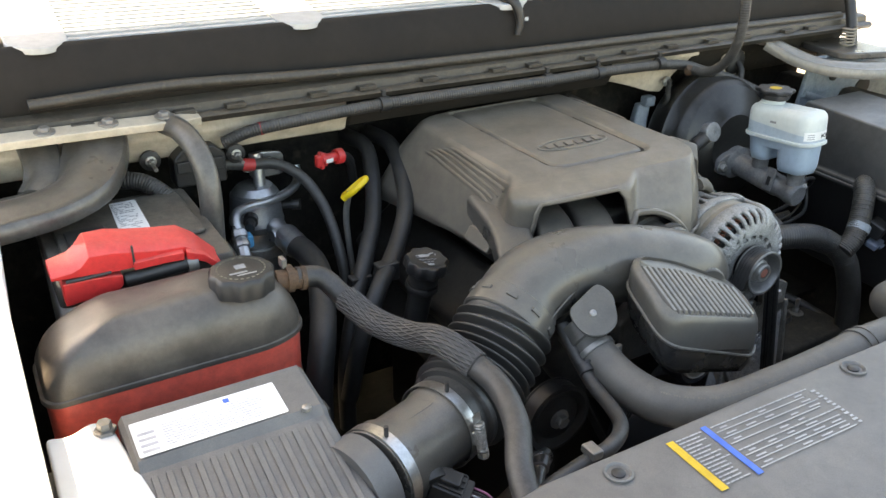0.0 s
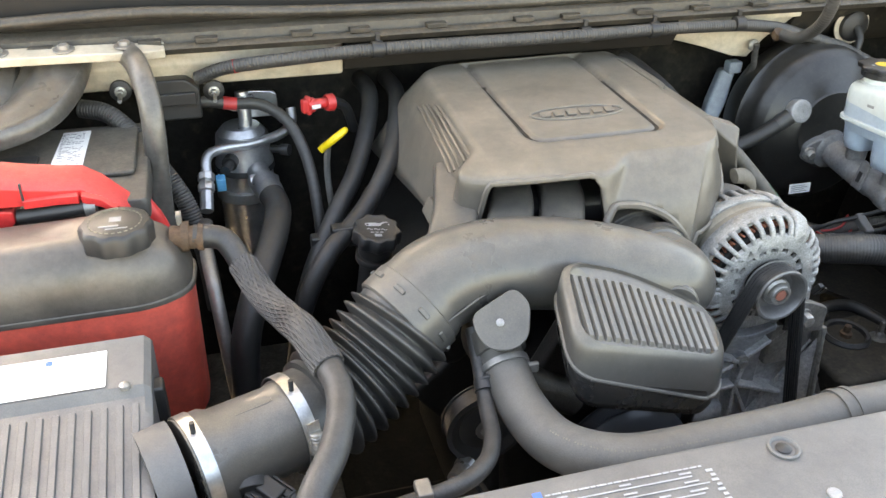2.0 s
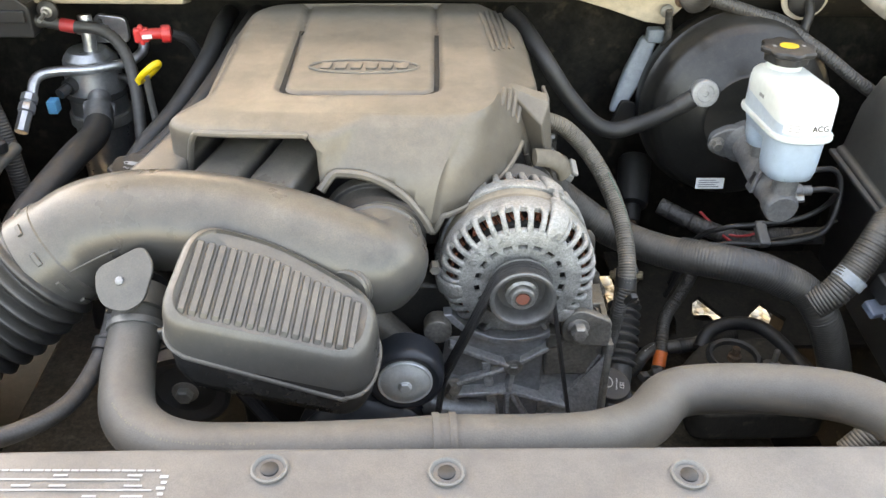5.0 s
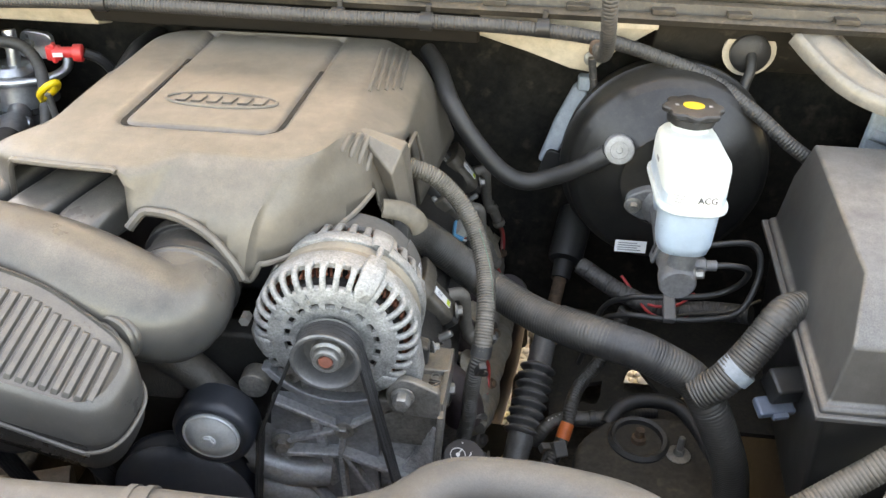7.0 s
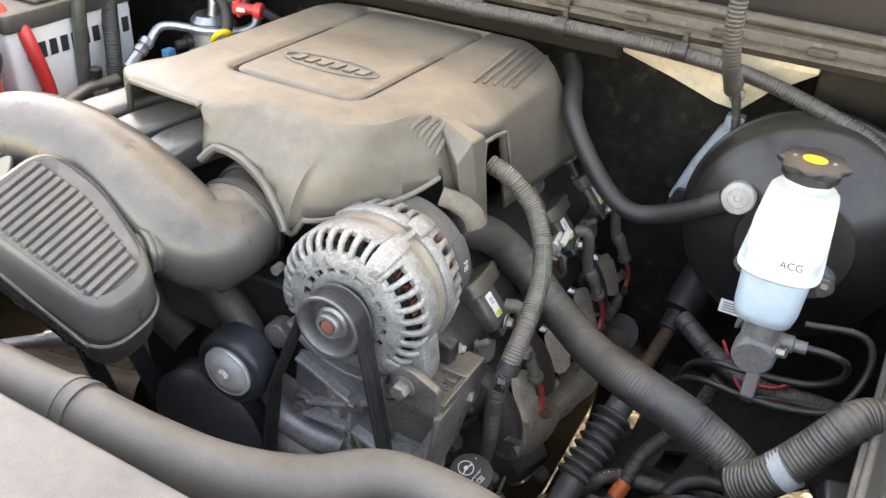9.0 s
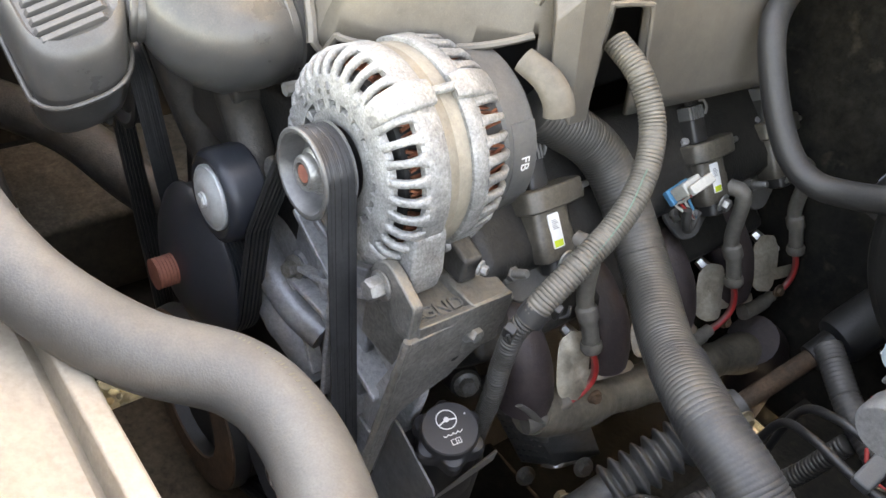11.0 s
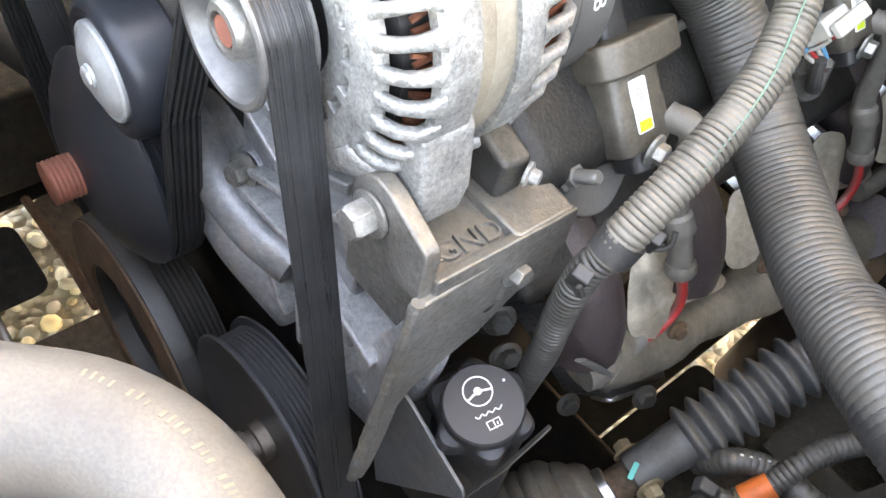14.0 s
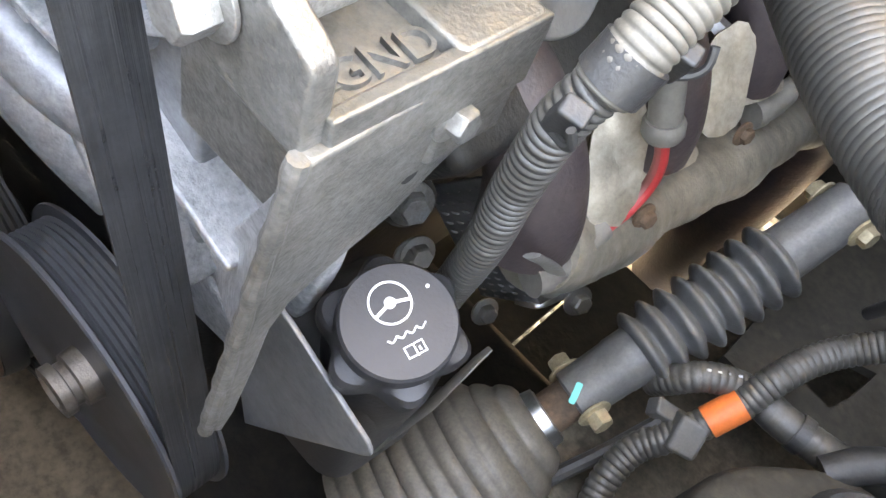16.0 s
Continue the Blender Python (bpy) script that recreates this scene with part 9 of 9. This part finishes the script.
def exhaust():
    root = thing("exhaust_manifold", (0.36, 0.35, 0.70), "brown-black cast exhaust manifold with pressed tan heat shields", "exhaust manifold")
    part("log", Geo().tube([(0.360, 0.190, 0.756), (0.367, 0.222, 0.742), (0.375, 0.30, 0.727), (0.383, 0.40, 0.709), (0.390, 0.48, 0.697), (0.398, 0.56, 0.680)], 0.0255, 30, 0.004, lambda s: 1 + 0.10 * math.sin(s * 37) + 0.05 * math.sin(s * 91 + 1) + 0.012 * math.sin(s * 400), flat=0.92), M_SHIELD, root, "tan-grey pressed manifold shell")
    for k, y in enumerate((0.175, 0.285, 0.395, 0.505)):
        part("runner", Geo().tube([(0.268, y, 0.850), (0.305, y + 0.002, 0.842), (0.336, y + 0.006, 0.818), (0.348, y + 0.009, 0.79), (0.352, y + 0.010, 0.765)], 0.026, 24, 0.006, lambda s: 1 + 0.05 * math.sin(s * 60)), M_MANIFOLD, root, "dark purple-brown cast runner")
        part("port_flange", Geo().prism(rect(-0.036, -0.030, 0.036, 0.030, 0.012), -0.006, 0.006, axis((0.270, y, 0.850), (0.34, y, 0.834))), M_MANIFOLD, root, bevel=0.002)
        part("plug_shield", crumpled(0.0165, 0.033, face((0.360, y + 0.058, 0.796), (0.70, y - 0.16, 1.1)), k, 5, 0.0030), M_FOIL, root, "crumpled pale foil heat shield")
        part("plug_shield", crumpled(0.034, 0.007, face((0.370, y + 0.112, 0.768), (0.65, y + 0.05, 1.2)), k + 9), M_FOIL, root)
        plug = part("spark_plug", Geo().lathe([(0.006, -0.03), (0.0085, -0.008), (0.0095, -0.006), (0.0095, 0.004), (0.007, 0.006)], axis((0.352, y + 0.082, 0.800), (0.375, y + 0.090, 0.79)), 6), M_BAND, root, "bright steel plug hex")
        bolt((0.384, y + 0.078, 0.762), (1, -0.2, 0.3), 0.0055, 0.007, M_RUST, root, "shield_bolt")
    # dimpled steel shield below the front of the log
    TL, TR, BL, FOLD = Vector((0.290, 0.185, 0.735)), Vector((0.3180, 0.188, 0.772)), Vector((0.319, 0.280, 0.556)), Vector((0.3590, 0.287, 0.591))
    g = Geo().rings([[TL.lerp(BL, k / 6), TR.lerp(FOLD, k / 6), Vector((0.376, 0.270, 0.715)).lerp(Vector((0.372, 0.352, 0.584)), k / 6)] for k in range(7)], False, False, closed=False)
    sh = part("front_shield", g, M_SHIELDPLATE, root, "dimpled steel shield")
    so = sh.modifiers.new("wall", 'SOLIDIFY')
    so.thickness = 0.0018
    for i in range(14):
        for j in range(5):
            v, u = (i + 0.5) / 14, (j + 0.6) / 5.4
            p = TL.lerp(BL, v).lerp(TR.lerp(FOLD, v), u)
            part("dimple", Geo().lathe([(0.0042, -0.001), (0.0030, 0.0014), (0.0, 0.0020)], axis(p, p + Vector((0.3, -0.85, 0.25))), 8), M_SHIELDPLATE, sh)
    part("bright_edge", Geo().tube([BL.lerp(FOLD, 0.6), FOLD, FOLD.lerp(Vector((0.372, 0.352, 0.584)), 0.5)], 0.0040, 8, 0.004, flat=0.35), M_BAND, sh, "bright folded edge")
    part("strap", Geo().tube([(0.372, 0.150, 0.800), (0.378, 0.165, 0.785), (0.380, 0.190, 0.750), (0.378, 0.205, 0.715)], 0.0048, 8, 0.004, flat=0.3), M_STEEL, root, "thin steel strap")
    for p in ((0.324, 0.292, 0.522), (0.374, 0.322, 0.580), (0.292, 0.202, 0.652)):
        bolt(p, (1, -0.4, 0.6), 0.0085, 0.010, M_STEEL, root)
    part("down_pipe", Geo().tube([(0.398, 0.55, 0.705), (0.405, 0.60, 0.65), (0.40, 0.62, 0.5), (0.38, 0.66, 0.3)], 0.032, 20, 0.012), M_MANIFOLD, root, "dark rusty down pipe")


exhaust()


def steering_shaft():
    root = thing("steering_shaft", (0.44, 0.3, 0.66), "steering shaft with a grey pleated rubber boot", "steering shaft")
    a, b = Vector((0.4867, 0.520, 0.808)), Vector((0.4126, 0.172, 0.588))
    d = (b - a)
    side = Vector((0.80, -0.28, 0.17)).normalized()

    def at(k):
        return a + d * k
    part("column", Geo().lathe([(0.026, 0), (0.029, 0.004), (0.028, 0.085), (0.026, 0.092), (0.018, 0.095)], axis(at(-0.20), at(0.06)), 32), M_RUBBER, root, "thick black column boot")
    part("neck", Geo().cyl(at(0.03), at(0.10), 0.017, 0.015, 24), M_RUBBER, root)
    part("rod", Geo().cyl(at(0.08), at(0.34), 0.0105, None, 20), M_RUST, root, "rust brown shaft")
    for s in (-1, 1):
        bolt(at(0.335) + side * 0.017 * s, side * s, 0.0075, 0.010, M_YZINC, root, "pinch_bolt")
    part("upper_cuff", Geo().cyl(at(0.31), at(0.465), 0.0175, 0.0190, 28), M_SHAFTRUBBER, root)
    part("pleats", Geo().tube([at(0.45), at(0.53), at(0.62), at(0.715)], 0.0185, 36, 0.0011, lambda q: 1.0 + 0.50 * abs(math.sin(math.pi * q / 0.0142)) ** 1.5), M_SHAFTRUBBER, root, "eight rubber pleats", sharp=80)
    part("lower_cuff", Geo().lathe([(0.0195, 0), (0.0195, 0.02), (0.0188, 0.0215), (0.0180, 0.056), (0.0165, 0.0575), (0.012, 0.058)], axis(at(0.705), at(0.85)), 32), M_SHAFTRUBBER, root)
    up = Vector((-0.02, -0.54, 0.84)).normalized()
    n = (up - d.normalized() * up.dot(d.normalized())).normalized()
    part("paint_mark", Geo().prism(rect(-0.0022, -0.0072, 0.0022, 0.0072, 0.0015), -0.0004, 0.0007, face(at(0.832) + n * 0.0187, at(0.832) + n * 0.1) @ pose(0, 0, 0, 0, 0, 22)), M_TEAL, root, "small teal paint mark")
    part("yoke", Geo().cyl(at(0.84), at(0.92), 0.0145, None, 24), M_RUST, root)
    part("band", Geo().lathe([(0.0165, 0), (0.0195, 0.001), (0.0210, 0.010), (0.0200, 0.011)], axis(at(0.885), at(0.93)), 32), M_BAND, root)
    for s in (-1, 1):
        bolt(at(0.825) + side * 0.0165 * s, side * s, 0.0080, 0.012, M_YZINC, root, "pinch_bolt")
    part("lower_boot", Geo().tube([at(0.905), at(0.95), at(1.02), at(1.12), at(1.22)], 0.024, 40, 0.0012, lambda q: min(1.0 + q * 30, 2.1) + 0.16 * abs(math.sin(math.pi * q / 0.0125)) ** 0.45), M_BOOTBROWN, root, "wide ribbed lower boot", sharp=80)


steering_shaft()


def spring_tower():
    root = thing("suspension_mount", (0.60, 0.23, 0.62), "dusty round suspension mount on the frame", "suspension mount")
    part("plate", Geo().prism(rounded([(0.50, 0.12), (0.70, 0.12), (0.72, 0.23), (0.68, 0.288), (0.56, 0.280), (0.505, 0.22)], 0.03), 0.64, 0.702), M_INNER, root, bevel=0.012)
    part("ring", Geo().lathe([(0.040, -0.02), (0.042, 0.0), (0.038, 0.006), (0.033, 0.004), (0.030, -0.014), (0.0, -0.016)], pose(0.593, 0.231, 0.705), 36), M_HOSEDARK, root, "raised black ring")
    part("stud", Geo().lathe([(0.011, -0.015), (0.010, 0.004), (0.006, 0.006), (0.006, 0.018), (0.0, 0.019)], pose(0.593, 0.231, 0.705), 16), M_RUST, root)
    bolt((0.6447, 0.2102, 0.703), (0, 0, 1), 0.0075, 0.012, M_ZINC, root, washer=2.2)
    part("bolt_shank", Geo().lathe([(0.0045, 0), (0.0045, 0.022), (0.003, 0.024)], pose(0.6447, 0.2102, 0.713), 12), M_STEEL, root)
    part("rim_hose", Geo().tube([(0.555, 0.270, 0.690), (0.572, 0.290, 0.706), (0.61, 0.300, 0.715), (0.66, 0.29, 0.71), (0.69, 0.22, 0.70), (0.70, 0.14, 0.68)], 0.011, 14, 0.008), M_RUBBER, root)


spring_tower()
wash = thing("wiper_bracket", (0.45, 0.55, 1.0), "pale blue-grey plastic bracket behind the booster", "bracket")
part("arm", Geo().rings([[(0.470, 0.560, 1.085), (0.492, 0.545, 1.085), (0.492, 0.575, 1.085), (0.474, 0.58, 1.085)], [(0.445, 0.545, 1.03), (0.478, 0.535, 1.03), (0.48, 0.565, 1.03), (0.45, 0.57, 1.03)], [(0.425, 0.53, 0.97), (0.445, 0.52, 0.97), (0.455, 0.55, 0.97), (0.43, 0.55, 0.97)]]), M_BLUEGREY, wash, bevel=0.006)
part("tip", Geo().box((0.488, 0.553, 1.092), (0.026, 0.022, 0.022)), M_BLUEGREY, wash, bevel=0.004)
part("tab", Geo().prism(rounded([(0.425, 0.95), (0.47, 0.94), (0.475, 0.99), (0.44, 1.0)], 0.01), -0.52, -0.512, FRONT), M_BLACK, wash, bevel=0.002)

# driver-side cowl brace and grommet
rb = thing("fender_brace", (0.85, 0.42, 1.12), "pale grey pressed-steel fender brace on the driver side", "brace")
arm = part("arm", pressed([(0.765, 0.495, 1.205), (0.79, 0.46, 1.185), (0.83, 0.41, 1.165), (0.90, 0.375, 1.155), (1.0, 0.35, 1.15)], lambda u: 0.034 + 0.008 * u, 0.012), M_BRACELIGHT, rb, sharp=50)
part("foot", Geo().prism(circle(0.030, 20, 0.770, 0.500), 1.196, 1.204), M_BRACELIGHT, rb, bevel=0.002)
bolt((0.772, 0.492, 1.206), (0, 0, 1), 0.008, 0.008, M_STEEL, rb)
gr = thing("firewall_grommet", (0.70, 0.56, 1.12), "black rubber firewall grommet in a cream plate with a cable", "grommet")
part("plate", Geo().prism(circle(0.036, 24, 0.700, 1.160, 0.034), -0.53, -0.526, FRONT), M_BODY, gr, bevel=0.001)
part("ring", Geo().lathe([(0.027, 0), (0.027, 0.008), (0.020, 0.013), (0.0, 0.014)], axis((0.700, 0.526, 1.160), (0.700, 0.4, 1.16)), 28), M_RUBBER, gr)
part("cable", Geo().tube([(0.700, 0.515, 1.160), (0.700, 0.50, 1.145), (0.695, 0.49, 1.11), (0.72, 0.47, 1.06)], 0.007, 12, 0.008), M_RUBBER, gr)

# pale inner panel and hood hinge at the driver corner
inner = thing("inner_panel", (0.95, 0.44, 1.05), "pale blue-grey painted inner panel with round holes", "body panel")
part("panel", Geo().rings([[(x, 0.462, 1.00), (x, 0.442, 1.166), (x, 0.452, 1.168), (x, 0.475, 1.00)] for x in (0.855, 1.24)]), M_BLUEGREY, inner, bevel=0.004)
part("crease", Geo().tube([(0.86, 0.452, 1.085), (0.93, 0.455, 1.062), (1.00, 0.458, 1.036), (1.06, 0.460, 1.015)], 0.008, 12, 0.01), M_BLUEGREY, inner)
part("dish", Geo().lathe([(0.045, -0.006), (0.042, 0.002), (0.036, 0.004), (0.030, 0.0015), (0.0, 0.001)], axis((0.925, 0.4485, 1.118), (0.925, 0.30, 1.10)), 32), M_BLUEGREY, inner)
for x, z, r in ((0.948, 1.120, 0.015), (1.071, 1.073, 0.026), (0.905, 1.135, 0.011), (0.905, 1.050, 0.008), (0.952, 1.038, 0.006)):
    yy = 0.462 - (z - 1.00) * 0.12
    part("hole", Geo().lathe([(r, -0.002), (r, 0.003), (r * 0.9, 0.004), (0.0, 0.0038)], axis((x, yy - 0.001, z), (x, yy - 0.1, z - 0.012)), 28), M_PRINT, inner)
hinge = thing("sprung_arm", (1.0, 0.47, 1.2), "hood hinge arm with a coiled brass-coloured spring", "hinge")
part("bracket", Geo().prism(rounded([(0.90, 0.40), (1.04, 0.36), (1.06, 0.52), (0.92, 0.54)], 0.03), 1.165, 1.180), M_BRACE, hinge, bevel=0.004)
part("arm", Geo().tube([(0.995, 0.45, 1.18), (1.0, 0.47, 1.24), (1.02, 0.52, 1.33), (1.05, 0.62, 1.5)], 0.012, 12, 0.02), M_BLACK, hinge)
spring = [(0.975 + 0.014 * math.cos(a), 0.45 + 0.014 * math.sin(a), 1.18 + a * 0.0011) for a in [i * 0.4 for i in range(95)]]
part("spring", Geo().tube(spring, 0.0022, 6, 0.004), M_STATOR, hinge)

# washer nozzle and wiper foot at the cowl edge
noz = thing("windscreen_wiper", (0.12, 0.53, 1.29), "black rubber wiper foot hanging over the cowl face", "wiper")
part("boot", Geo().tube([(0.075, 0.60, 1.345), (0.095, 0.56, 1.34), (0.112, 0.530, 1.325), (0.120, 0.521, 1.295), (0.116, 0.520, 1.270)], 0.012, 14, 0.006, lambda s: 1.2 - s * 5), M_BLACK, noz)
part("cap", Geo().rings([[(0.13, 0.55, 1.333), (0.17, 0.55, 1.334), (0.17, 0.60, 1.345), (0.13, 0.60, 1.345)], [(0.135, 0.527, 1.29), (0.145, 0.527, 1.29), (0.145, 0.535, 1.29), (0.135, 0.535, 1.29)]]), M_GRILLE, noz, bevel=0.004)

# cables beside the accumulator and the battery
cab = thing("battery_cable", (-0.35, 0.5, 1.05), "black taped cable with a red band near the accumulator", "cable")
part("cable", Geo().tube([(-0.46, 0.50, 1.128), (-0.43, 0.512, 1.122), (-0.395, 0.514, 1.115), (-0.35, 0.515, 1.108), (-0.315, 0.49, 1.085), (-0.296, 0.45, 1.04), (-0.29, 0.41, 0.97), (-0.29, 0.38, 0.88)], 0.008, 14, 0.003, ribs(0.0045, 0.12)), M_LOOMDARK, cab, sharp=80)
part("red_band", Geo().tube([(-0.407, 0.5135, 1.1175), (-0.388, 0.514, 1.114)], 0.0098, 14, 0.004), M_REDTAPE, cab, "red tape band")
bl = loom("battery_loom", [(-0.60, 0.49, 1.135), (-0.565, 0.475, 1.13), (-0.535, 0.45, 1.108), (-0.505, 0.42, 1.07), (-0.475, 0.39, 1.02), (-0.46, 0.37, 0.95), (-0.455, 0.36, 0.86)], 0.0115, "black corrugated loom behind the battery", M_LOOMDARK)
wires = thing("wire_bundle", (0.60, 0.34, 0.84), "loose red and dark wires under the brake pipes", "wires")
for pts, mt in (([(0.56, 0.40, 0.86), (0.59, 0.36, 0.845), (0.63, 0.35, 0.85), (0.66, 0.37, 0.86)], M_REDTAPE), ([(0.57, 0.39, 0.85), (0.60, 0.34, 0.84), (0.64, 0.34, 0.84), (0.67, 0.36, 0.84)], M_REDTAPE), ([(0.60, 0.30, 0.86), (0.64, 0.30, 0.875), (0.69, 0.30, 0.885), (0.73, 0.31, 0.90)], M_CASTDARK)):
    part("wire", Geo().tube(pts, 0.0022, 8, 0.006), mt, wires)
part("conduit", Geo().tube([(0.50, 0.42, 0.86), (0.56, 0.38, 0.845), (0.62, 0.36, 0.835), (0.68, 0.36, 0.84), (0.73, 0.33, 0.86)], 0.012, 14, 0.0012, ribs(0.0046, 0.14)), M_LOOMDARK, wires, sharp=80)

# small white clip on the dark panel behind the booster
single("panel_clip", Geo().prism(rect(-0.009, -0.007, 0.009, 0.007, 0.003), 0, 0.004, face((0.640, 0.512, 1.128), (0.60, -0.4, 1.3))), M_CREAM, "small pale plastic clip on the dark panel", "clip", bevel=0.001)
